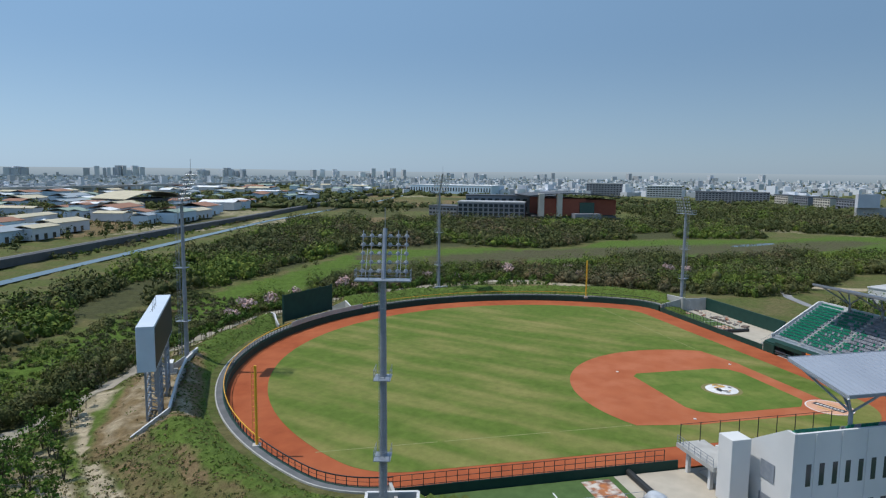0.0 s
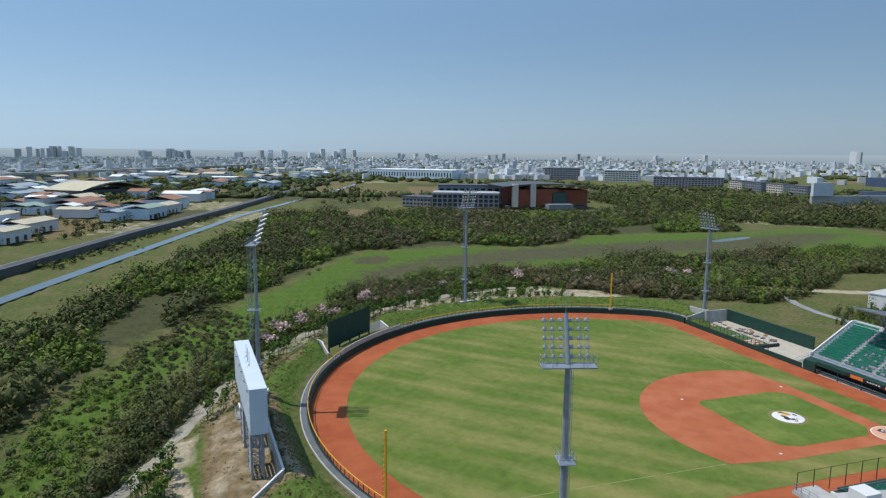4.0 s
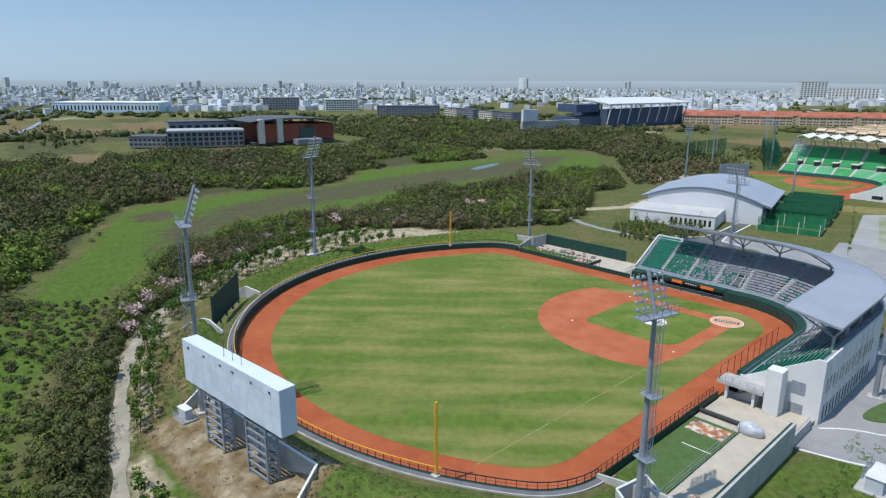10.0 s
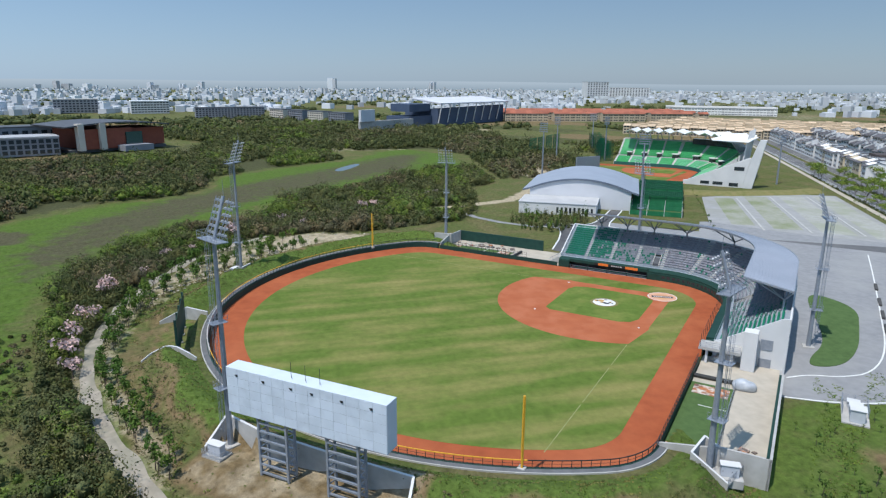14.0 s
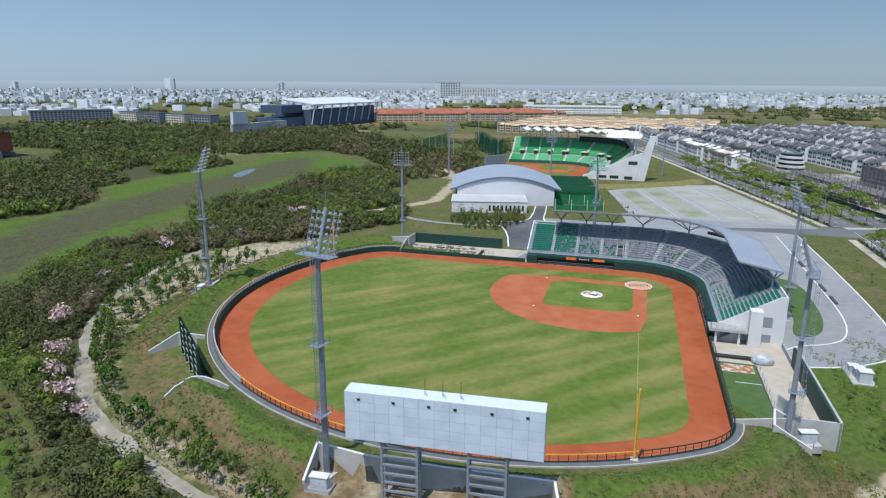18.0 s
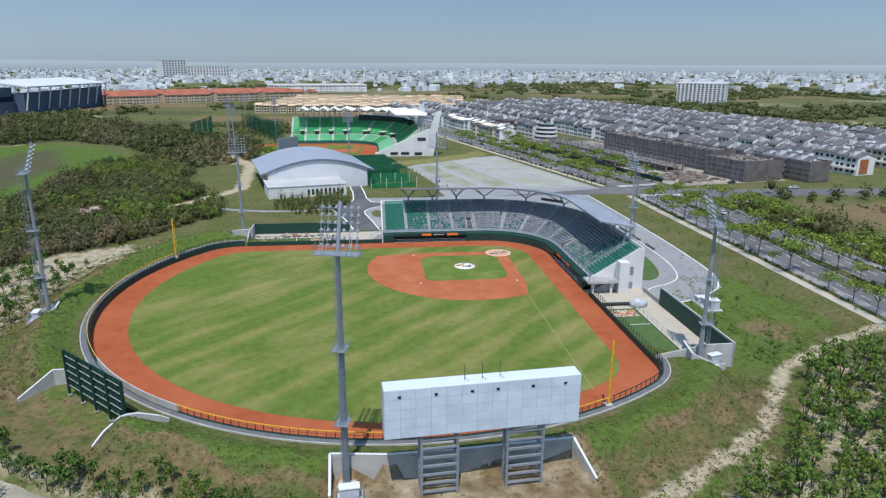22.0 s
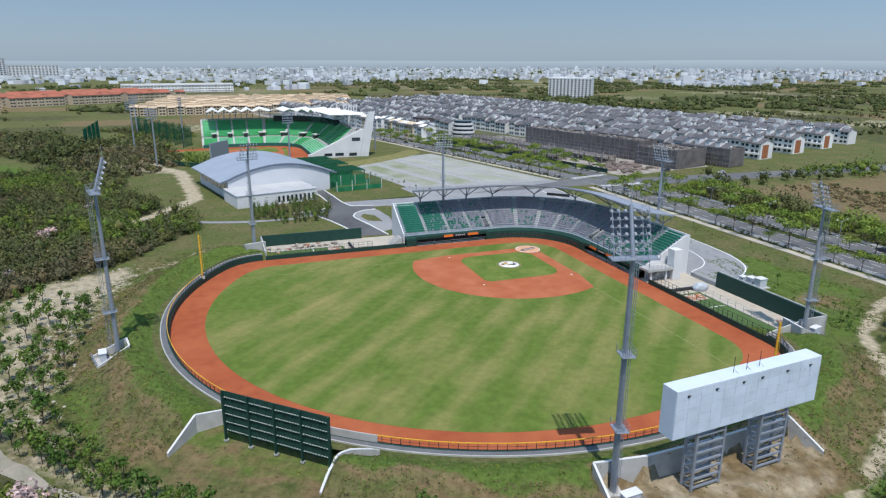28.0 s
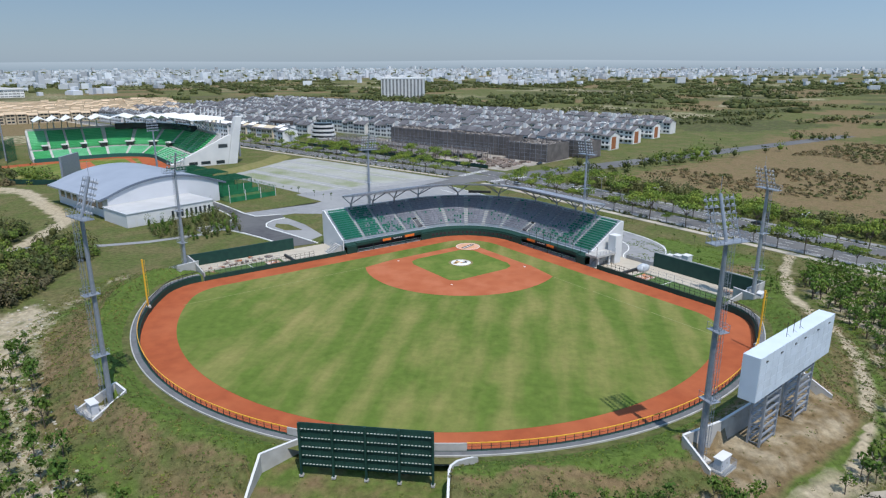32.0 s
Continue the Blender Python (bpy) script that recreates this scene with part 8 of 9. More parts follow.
for i in range(165):
    t = rs.random() ** 1.6
    p = wl[int((0.16 + 0.75 * t) * (len(wl) - 1))]
    off = rs.uniform(15, 330) if t < 0.35 else rs.uniform(10, 500)
    nx, ny = -0.52, 0.85
    w, d = rs.uniform(16, 55), rs.uniform(12, 30)
    shed(p[0] + nx * off - 20, p[1] + ny * off, rs.choice((28, 28, 33, 118)), w, d, rs.uniform(4.5, 9), rs.randrange(5), "low industrial shed with a shallow metal roof")
big = thing("vaulted_depot", pose(300, 688, GZ, 0, 0, 6), "dark open depot under a pale vaulted roof", "depot")
bm = bmesh.new()
for i in range(12):
    x0, x1 = i * 7.5, (i + 1) * 7.5
    z0, z1 = 9 + 8 * math.sin(math.pi * i / 12), 9 + 8 * math.sin(math.pi * (i + 1) / 12)
    vs = [bm.verts.new(p) for p in ((x0, 0, z0), (x1, 0, z1), (x1, 60, z1), (x0, 60, z0), (x0, 0, z0 + 0.6), (x1, 0, z1 + 0.6), (x1, 60, z1 + 0.6), (x0, 60, z0 + 0.6))]
    for q in ((3, 2, 1, 0), (4, 5, 6, 7), (0, 1, 5, 4), (2, 3, 7, 6)):
        bm.faces.new([vs[k] for k in q])
bmesh.ops.remove_doubles(bm, verts=bm.verts[:], dist=0.01)
part("vault", bm, SHED_MATS[1], big)
bm = bmesh.new()
box(bm, 1, 89, 4, 58, 0, 9)
part("shell", bm, DARK_ROOF, big)
# elevated railway in the distance
via = thing("viaduct", Matrix(), "long grey elevated railway viaduct", "viaduct")
bm = bmesh.new()
v0, v1 = Vector((-300, 900, 0)), Vector((1500, 1500, 0))
dv = (v1 - v0).normalized()
mv = pose(v0.x, v0.y, 0, 0, 0, math.degrees(math.atan2(dv.y, dv.x)))
box(bm, 0, (v1 - v0).length, 0, 12, 8, 12, mv)
part("deck", bm, CONCRETE, via)
for i in range(47):
    bm = bmesh.new()
    box(bm, i * 40, i * 40 + 3, 3, 9, -1.5, 8, mv)
    part("pier", bm, CONCRETE, via)

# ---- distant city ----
# distance haze is put into the base colour: pale blue-grey, low contrast
CITY_HAZED = material("distant buildings paled as haze", (0.64, 0.66, 0.69), (0.50, 0.52, 0.56), 0.01, 0.8, per_island=0.3)
cv, cf = [], []
rc = random.Random(33)


def city_box(x, y, w, d, h, yaw):
    b0 = len(cv)
    c, s = math.cos(yaw), math.sin(yaw)
    for z in (-2, h):
        for dx, dy in ((-w, -d), (w, -d), (w, d), (-w, d)):
            cv.append((x + (dx * c - dy * s) / 2, y + (dx * s + dy * c) / 2, z))
    for q in ((4, 5, 6, 7), (0, 1, 5, 4), (1, 2, 6, 5), (2, 3, 7, 6), (3, 0, 4, 7)):
        cf.append(tuple(b0 + k for k in q))


count = 0
while count < 9500:
    ang = radians(rc.uniform(-120, 85))
    r = 1250 + 3600 * rc.random() ** 1.25
    x, y = r * math.cos(ang), r * math.sin(ang)
    dens = noise.noise(Vector((x * 0.0016, y * 0.0016, 3.0))) + (0.5 if r > 2000 else -0.05) - (0.5 if math.degrees(ang) < -92 and r < 3300 else 0)
    if math.degrees(ang) < -50 and r < 1500:
        continue
    if dens < 0 and rc.random() > 0.1:
        continue
    k = rc.random()
    h = rc.uniform(4, 11) if k < 0.95 else rc.uniform(11, 26)
    city_box(x, y, rc.uniform(7, 24), rc.uniform(7, 18), h, rc.choice((0.2, 0.9, -0.5)))
    count += 1
for ang, r, n, h in ((38, 4600, 7, 95), (44, 4700, 8, 80), (52, 4500, 12, 85), (60, 4600, 14, 100), (68, 4550, 12, 80), (30, 4500, 6, 60), (-5, 4600, 2, 110), (8, 4500, 5, 70), (16, 4550, 4, 75), (-14, 4650, 2, 90), (25, 4500, 4, 65), (75, 4500, 10, 90)):
    for i in range(n):
        a = radians(ang + rc.uniform(-2.2, 2.2) * (0.25 if n == 2 else 1))
        city_box(r * math.cos(a), r * math.sin(a), rc.uniform(25, 60), rc.uniform(20, 40), h * rc.uniform(0.35, 0.75), rc.uniform(0, 1.5))
tagged(mesh_object("distant_city", cv, cf, CITY_HAZED), "sprawl of low white buildings with towers, haze painted into their colour", "city", "", "stuff")

# ---- glowing ring that stands in for haze beyond the city ----
hz = bpy.data.materials.new("painted haze glow")
hz.use_nodes = True
t = hz.node_tree
t.nodes.remove(t.nodes["Principled BSDF"])
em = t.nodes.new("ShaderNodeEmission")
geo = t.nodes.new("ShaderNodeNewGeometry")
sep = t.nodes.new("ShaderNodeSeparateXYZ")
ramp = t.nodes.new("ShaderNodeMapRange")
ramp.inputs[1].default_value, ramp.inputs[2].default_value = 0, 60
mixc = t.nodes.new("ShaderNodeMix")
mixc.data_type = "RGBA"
# haze gradient put into the emission colour, paler with height
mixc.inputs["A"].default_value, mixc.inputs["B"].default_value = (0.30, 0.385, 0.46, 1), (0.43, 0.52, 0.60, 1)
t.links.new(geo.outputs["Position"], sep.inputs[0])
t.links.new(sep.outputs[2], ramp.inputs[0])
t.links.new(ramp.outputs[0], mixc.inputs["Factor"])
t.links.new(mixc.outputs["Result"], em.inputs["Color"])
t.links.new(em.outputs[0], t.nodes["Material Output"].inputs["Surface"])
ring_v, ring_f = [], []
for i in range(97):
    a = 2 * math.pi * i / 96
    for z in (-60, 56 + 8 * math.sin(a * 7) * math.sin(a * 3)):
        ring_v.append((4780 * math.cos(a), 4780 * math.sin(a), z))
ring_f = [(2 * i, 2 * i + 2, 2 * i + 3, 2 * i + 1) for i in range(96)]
tagged(mesh_object("backdrop", ring_v, ring_f, hz), "glowing ring painted as a hazy blue horizon", "horizon", "", "structure")

# brown brick entrance tower of the estate
et = thing("estate_tower", abr_pose(316, 126, GZ), "dark brown brick block at the estate entrance", "building")
bm = bmesh.new()
box(bm, 0, 17, 0, 9, 0, 16)
part("wall", bm, material("dark brown cladding", (0.085, 0.065, 0.06), (0.06, 0.05, 0.045), 0.3, 0.8), et)
window_parts(et, 17, 1, 15.5, 5, 5, 0.5, 0.5, 9.05)

# ---- vegetation ----


def leaf_material(name, c1, c2, rough=0.75, var=0.35):
    m = material(name, c1, c2, 0.12, rough, per_island=var * 0.7, spec=0.12, c3=(c1[0] * 1.5 + 0.012, c1[1] * 1.32, c1[2] * 1.2), scale3=0.21, mix3=0.85)
    return speckle(m, 2.6, 0.30)


LEAF_DARK = leaf_material("dark foliage", (0.054, 0.074, 0.025), (0.068, 0.082, 0.032))
LEAF_OLIVE = leaf_material("olive scrub", (0.080, 0.096, 0.036), (0.094, 0.102, 0.044))
LEAF_DRY = leaf_material("dry scrub", (0.112, 0.102, 0.058), (0.092, 0.090, 0.048))
LEAF_BRIGHT = leaf_material("fresh foliage", (0.100, 0.150, 0.030), (0.080, 0.125, 0.026))
LEAF_SEDGE = leaf_material("pale brown scrub", (0.15, 0.125, 0.068), (0.125, 0.115, 0.055))
LEAF_STREET = leaf_material("street tree foliage", (0.130, 0.192, 0.036), (0.104, 0.160, 0.030))
LEAF_YOUNG = leaf_material("young tree foliage", (0.062, 0.118, 0.022), (0.048, 0.092, 0.018))
BLOSSOM = leaf_material("pink blossom", (0.46, 0.36, 0.36), (0.30, 0.23, 0.22), var=0.4)
BARK = material("grey brown bark", (0.11, 0.085, 0.065), (0.075, 0.06, 0.048), 2.0, 0.95, bump=0.3)
ICO_V = None


def ico():
    global ICO_V, ICO_F
    bm = bmesh.new()
    bmesh.ops.create_icosphere(bm, subdivisions=1, radius=1.0)
    ICO_V = np.array([v.co[:] for v in bm.verts])
    ICO_F = np.array([[v.index for v in f.verts] for f in bm.faces])
    bm.free()


ico()


def cloud_arrays(centres, radii, cards, size, rs_, core=0.40):
    """Leaf clumps over many crowns: quads facing outward at random, plus a lumpy dark heart in each."""
    c, r = np.asarray(centres, float), np.asarray(radii, float)
    n = len(c)
    d = rs_.normal(size=(n, cards, 3))
    d[..., 2] = np.abs(d[..., 2]) * rs_.choice([1, 1, 1, -0.5], size=(n, cards))
    d /= np.linalg.norm(d, axis=-1, keepdims=True)
    lump = 0.70 + 0.40 * rs_.random_sample((n, cards, 1))
    # lobes make the outline uneven
    ph = rs_.random_sample((n, 1, 3)) * 6.28
    lobe = 1 + 0.20 * np.sin(3.1 * d[..., :1] + ph[..., :1]) * np.sin(2.7 * d[..., 1:2] + ph[..., 1:2]) + 0.12 * np.sin(5 * d[..., 2:3] + ph[..., 2:3])
    p = c[:, None] + d * r[:, None] * lump * lobe
    nr = d + 0.42 * rs_.normal(size=d.shape)
    nr /= np.linalg.norm(nr, axis=-1, keepdims=True)
    ref = rs_.normal(size=d.shape)
    e1 = np.cross(nr, ref)
    e1 /= np.linalg.norm(e1, axis=-1, keepdims=True) + 1e-9
    e2 = np.cross(nr, e1)
    s = size * (0.55 + 0.9 * rs_.random_sample((n, cards, 1)))
    # pointed sprays, slim in the thickets and broad on single trees
    w = 1.0 if core else 1.9
    quad = np.stack([p - e1 * s * 1.3, p - e2 * s * 0.5 * w, p + e1 * s * 1.2 + e2 * s * 0.1, p + e2 * s * 0.55 * w], 2).reshape(-1, 3)
    faces = np.arange(n * cards * 4).reshape(-1, 4)
    if core:
        jit = 1 + 0.25 * (rs_.random_sample((n, len(ICO_V), 1)) - 0.5)
        cv_ = (c[:, None] + ICO_V[None] * r[:, None] * core * jit).reshape(-1, 3)
        cf_ = (np.arange(n)[:, None, None] * len(ICO_V) + ICO_F[None]).reshape(-1, 3) + len(quad)
        return np.concatenate([quad, cv_]), faces, cf_
    return quad, faces, np.zeros((0, 3), int)


def fast_mesh(name, verts, quads, tris, mat):
    me = bpy.data.meshes.new(name)
    me.vertices.add(len(verts))
    me.vertices.foreach_set("co", np.ascontiguousarray(verts, np.float32).reshape(-1))
    loops = np.concatenate([quads.reshape(-1), tris.reshape(-1)]).astype(np.int32)
    me.loops.add(len(loops))
    me.loops.foreach_set("vertex_index", loops)
    me.polygons.add(len(quads) + len(tris))
    starts = np.concatenate([np.arange(len(quads)) * 4, len(quads) * 4 + np.arange(len(tris)) * 3]).astype(np.int32)
    me.polygons.foreach_set("loop_start", starts)
    me.materials.append(mat)
    me.update(calc_edges=True)
    me.validate()
    return me


def scatter(poly, spacing, rs_, jitter=0.5):
    xs, ys = [p[0] for p in poly], [p[1] for p in poly]
    gx_, gy_ = np.meshgrid(np.arange(min(xs), max(xs), spacing), np.arange(min(ys), max(ys), spacing))
    gx_ = gx_ + rs_.uniform(-jitter, jitter, gx_.shape) * spacing
    gy_ = gy_ + rs_.uniform(-jitter, jitter, gy_.shape) * spacing
    k = inside(poly, gx_, gy_)
    return gx_[k], gy_[k]


def patch_noise(x, y, f, o):
    return np.array([noise.noise(Vector((a * f + o, b * f, o))) for a, b in zip(x, y)])


BARE = [RF_GROVE, RF_ROCKS, ORCHARD, [(90, -50), (160, -50), (172, -12), (150, 6), (112, 14), (90, 12)]]


def woods(label, poly, spacing, rad, cards, size, seed, kinds, drop=-0.42, tall=1.0, holes=BARE):
    """A thicket as stuff, one object for each tint of foliage."""
    rs_ = np.random.RandomState(seed)
    x, y = scatter(poly, spacing, rs_)
    keep = patch_noise(x, y, 0.022, seed * 1.7) > drop
    for hole in holes:
        keep &= ~inside(hole, x, y)
    keep &= (line_distance(TRAIL, x, y) > 2.6) & (line_distance(SAND_PATH, x, y) > 4.5)
    x, y = x[keep], y[keep]
    if len(x) == 0:
        return
    z = ground_z(x, y) if np.hypot(x, y).min() < 220 else np.full(len(x), BASE_Z)
    tint = patch_noise(x, y, 0.02, seed + 9.3) + 0.16 * rs_.normal(size=len(x))
    edges = np.quantile(tint, np.cumsum([k[1] for k in kinds])[:-1])
    which = np.digitize(tint, edges)
    r = rad[0] + (rad[1] - rad[0]) * rs_.random_sample(len(x)) ** 1.6
    r = r * np.clip(1.0 + 1.1 * patch_noise(x, y, 0.045, seed + 3.1), 0.55, 1.5)
    h = r * rs_.uniform(0.75, 1.25, len(x)) * tall
    for i, (mat, share) in enumerate(kinds):
        s = which == i
        if not s.any():
            continue
        c = np.stack([x[s], y[s], z[s] + h[s] * 0.62], -1)
        rr = np.stack([r[s], r[s] * rs_.uniform(0.8, 1.2, s.sum()), h[s]], -1)
        v_, q_, t_ = cloud_arrays(c, rr, cards, size, rs_)
        tagged(new("thicket", fast_mesh("thicket", v_, q_, t_, mat)), label + ", " + mat.name, "thicket", "", "stuff")


MIX_DARK = [(LEAF_DRY, 0.12), (LEAF_DARK, 0.32), (LEAF_OLIVE, 0.36), (LEAF_BRIGHT, 0.20)]
MIX_SCRUB = [(LEAF_DRY, 0.42), (LEAF_OLIVE, 0.38), (LEAF_BRIGHT, 0.20)]
woods("tangled thicket beside the trail", NEAR_THICKET, 2.15, (0.9, 3.0), 190, 0.24, 1, MIX_DARK, -0.6, 1.1)
woods("dense scrub woodland beside the marsh", BANK_WOODS, 3.0, (1.4, 3.7), 130, 0.36, 2, [(LEAF_DRY, 0.10), (LEAF_DARK, 0.26), (LEAF_OLIVE, 0.38), (LEAF_BRIGHT, 0.26)], -0.5)
woods("broad belt of dark woodland", FAR_WOODS, 4.0, (1.7, 4.8), 84, 0.52, 3, MIX_DARK, -0.28)
woods("woodland round the neighbouring park", EAST_WOODS, 6.0, (2.4, 5.2), 60, 0.70, 4, [(LEAF_DARK, 0.45), (LEAF_OLIVE, 0.35), (LEAF_DRY, 0.2)], -0.32)
STRIP = [(-125, 108), (-88, 140), (-64, 160), (-29, 179), (3, 190), (41, 199), (100, 212), (100, 162), (60, 169), (25, 165), (-19, 154), (-42, 149), (-78, 126), (-100, 108)]
woods("low tangled growth in the wet meadow", STRIP, 2.7, (0.5, 2.1), 100, 0.20, 55, [(LEAF_BRIGHT, 0.3), (LEAF_OLIVE, 0.35), (LEAF_DARK, 0.2), (LEAF_DRY, 0.15)], -0.16, 0.75)
SHED_TREES = [(-190, 225), (160, 432), (535, 632), (560, 900), (100, 860), (-190, 520)]
woods("trees among the workshops", SHED_TREES, 13, (2.2, 4.6), 50, 0.6, 56, [(LEAF_DARK, 0.5), (LEAF_OLIVE, 0.3), (LEAF_BRIGHT, 0.2)], -0.02, 1.0, [])
MID_WOODS = [(432, 20), (425, 165), (520, 150), (640, 235), (770, 120), (720, -100), (600, 50)]
woods("woodland before the football ground", MID_WOODS, 6.4, (2.4, 5.4), 60, 0.72, 51, [(LEAF_DARK, 0.4), (LEAF_OLIVE, 0.4), (LEAF_BRIGHT, 0.2)], -0.35)
HALL_SCRUB = [(100, 30), (112, 60), (160, 20), (215, -20), (250, -50), (214, -66), (186, -40), (150, -2), (122, 6)]
woods("loose scrub beside the sports hall", HALL_SCRUB, 4.4, (0.8, 2.8), 90, 0.30, 52, [(LEAF_DARK, 0.35), (LEAF_OLIVE, 0.4), (LEAF_BRIGHT, 0.25)], -0.02, 1.1, [])
PARK_EDGE = [(226, -88), (250, -66), (300, -112), (330, -108), (420, -140), (470, -210), (430, -260), (352, -204), (330, -160), (300, -130), (262, -118), (238, -106)]
woods("trees round the outfield of the neighbouring park", PARK_EDGE, 6.5, (1.8, 4.2), 60, 0.5, 53, [(LEAF_DARK, 0.4), (LEAF_OLIVE, 0.35), (LEAF_BRIGHT, 0.25)], -0.1, 1.0, [])
HOUSE_EDGE = [abr(96, 150), abr(96, 420), abr(60, 430), abr(70, 150)]
woods("trees along the estate street", HOUSE_EDGE, 8, (2.2, 4.2), 60, 0.55, 54, [(LEAF_DARK, 0.6), (LEAF_BRIGHT, 0.4)], -0.05, 1.2, [])
# hedges and tree lines between the fields to the south
rl = np.random.RandomState(71)
hx, hy, hr = [], [], []
for i in range(120):
    x, y = rl.uniform(-900, 900), rl.uniform(-1900, -520)
    if x > 150 and y > -880:
        continue
    ang = (0.63, 0.63 + math.pi / 2)[rl.randint(2)] + rl.uniform(-0.1, 0.1)
    for k in range(rl.randint(12, 46)):
        hx.append(x + k * 6.5 * math.cos(ang) + rl.uniform(-3, 3))
        hy.append(y + k * 6.5 * math.sin(ang) + rl.uniform(-3, 3))
        hr.append(rl.uniform(1.6, 4.6))
hx, hy, hr = np.array(hx), np.array(hy), np.array(hr)
k = ~inside([abr(96, 117), abr(680, 117), abr(690, 405), abr(90, 405)], hx, hy)
hx, hy, hr = hx[k], hy[k], hr[k]
for i, leaf in enumerate((LEAF_DARK, LEAF_OLIVE)):
    p = slice(i, None, 2)
    v_, q_, t_ = cloud_arrays(np.stack([hx[p], hy[p], BASE_Z + hr[p] * 0.7], -1), np.stack([hr[p] * 1.2, hr[p] * 1.2, hr[p] * 0.9], -1), 18, 1.05, rl)
    tagged(new("hedgerow", fast_mesh("hedgerow", v_, q_, t_, leaf)), "lines of trees between the fields, " + leaf.name, "hedgerow", "", "stuff")
ROAD_SCRUB = [ab(-420, 121), ab(72, 119), ab(72, 128), ab(40, 136), ab(-60, 138), ab(-420, 146)]
woods("tree belt beyond the road", ROAD_SCRUB, 4.0, (1.6, 3.6), 90, 0.45, 5, [(LEAF_STREET, 0.45), (LEAF_OLIVE, 0.55)], -0.3, 1.3)
OPEN_SCRUB = [ab(-500, 150), ab(66, 140), ab(50, 300), ab(60, 420), ab(-500, 480)]
woods("low brown scrub on open land", OPEN_SCRUB, 4.8, (0.8, 2.8), 24, 0.55, 6, [(LEAF_SEDGE, 0.7), (LEAF_OLIVE, 0.3)], 0.1, 0.45)
CANAL_SIDE = [(-200, 205), (-150, 185), (6, 296), (120, 362), (300, 462), (300, 478), (110, 372), (-10, 304), (-200, 220)]
woods("reeds and bushes by the canal", CANAL_SIDE, 5.5, (0.8, 2.0), 40, 0.4, 7, MIX_SCRUB, -0.15, 0.6)
for k, poly in enumerate(([(430, 395), (520, 420), (640, 560), (560, 560), (400, 470)], [(540, 200), (700, 80), (900, 60), (1000, 260), (820, 420), (600, 330)], [(700, -100), (740, -300), (640, -330), (600, -160)],
                          [(100, 520), (330, 640), (600, 760), (900, 920), (500, 900), (50, 640)])):
    woods("distant park trees", poly, 17, (3.0, 5.0), 26, 1.1, 20 + k, [(LEAF_DARK, 0.55), (LEAF_OLIVE, 0.45)], 0.0)
# far belts of trees towards the horizon
rf = np.random.RandomState(44)
fx, fy = [], []
while len(fx) < 5200:
    ang, r = np.radians(rf.uniform(-125, 88)), 700 + 3600 * rf.random_sample() ** 1.4
    x, y = r * np.cos(ang), r * np.sin(ang)
    if noise.noise(Vector((x * 0.003, y * 0.003, 7.0))) + 0.25 * noise.noise(Vector((x * 0.012, y * 0.012, 1.0))) > 0.02 and not (700 < x < 900 and -640 < y < -90):
        fx.append(x)
        fy.append(y)
fx, fy = np.array(fx), np.array(fy)
fr = rf.uniform(5, 12, len(fx))
v_, q_, t_ = cloud_arrays(np.stack([fx, fy, np.full(len(fx), 0.5)], -1), np.stack([fr, fr, rf.uniform(3.5, 6.5, len(fx))], -1), 14, 2.2, rf, 0.85)
tagged(new("distant_trees", fast_mesh("distant_trees", v_, q_, t_, LEAF_DARK)), "far belts of dark trees between fields", "trees", "", "stuff")


def tree_kind(name, label, height, crown_r, crown_h, cards, size, leaf, seed, group, bare_limbs=4, trunk=0.09, umbrella=False):
    rs_ = np.random.RandomState(seed)
    ob = thing(name, pose(0, 0, -80), label, "tree", group)
    bm = bmesh.new()
    base_h = height - crown_h * 1.1
    top = Vector((rs_.uniform(-0.2, 0.2), rs_.uniform(-0.2, 0.2), base_h))
    rod(bm, (0, 0, -0.2), top, trunk, 6, trunk * 0.7)
    tips = []
    for i in range(bare_limbs):
        a = 6.28 * i / bare_limbs + rs_.uniform(-0.4, 0.4)
        k = crown_r * rs_.uniform(0.5, 0.8)
        tip_ = Vector((k * math.cos(a), k * math.sin(a), base_h + crown_h * rs_.uniform(0.3, 0.9)))
        rod(bm, top * rs_.uniform(0.75, 1.0), tip_, trunk * 0.55, 5, trunk * 0.2)
        tips.append(tip_)
    part("trunk", bm, BARK, ob)
    cs = [(t_.x, t_.y, t_.z) for t_ in tips] + [(0, 0, base_h + crown_h * 0.6)]
    rr = [(crown_r * 0.62, crown_r * 0.62, crown_h * (0.3 if umbrella else 0.48)) for _ in tips] + [(crown_r * 0.7, crown_r * 0.7, crown_h * 0.5)]
    v_, q_, t_ = cloud_arrays(cs, rr, cards // len(cs), size, rs_, 0.0)
    c = new("crown", fast_mesh("crown", v_, q_, t_, leaf))
    c.parent = ob
    return ob


def plant(kinds, spots, rs_, smin=0.8, smax=1.2, zf=None):
    used = {k: 0 for k in range(len(kinds))}
    for x, y in spots:
        k = rs_.randrange(len(kinds))
        z = float(ground_z(np.array([x]), np.array([y]))[0]) if zf is None else zf
        s = rs_.uniform(smin, smax)
        m = pose(x, y, z, 0, 0, rs_.uniform(0, 360)) @ Matrix.Diagonal((s, s, s * rs_.uniform(0.9, 1.15), 1))
        if not used[k]:
            kinds[k].matrix_world = m
        else:
            copy_thing(kinds[k], m)
        used[k] += 1


rt = random.Random(12)
young = [tree_kind("young_tree", "slender young tree with a sparse green crown", 4.4, 0.95, 2.3, 110, 0.19, LEAF_YOUNG, 50 + i, "trail-side young trees") for i in range(4)]
spots = []
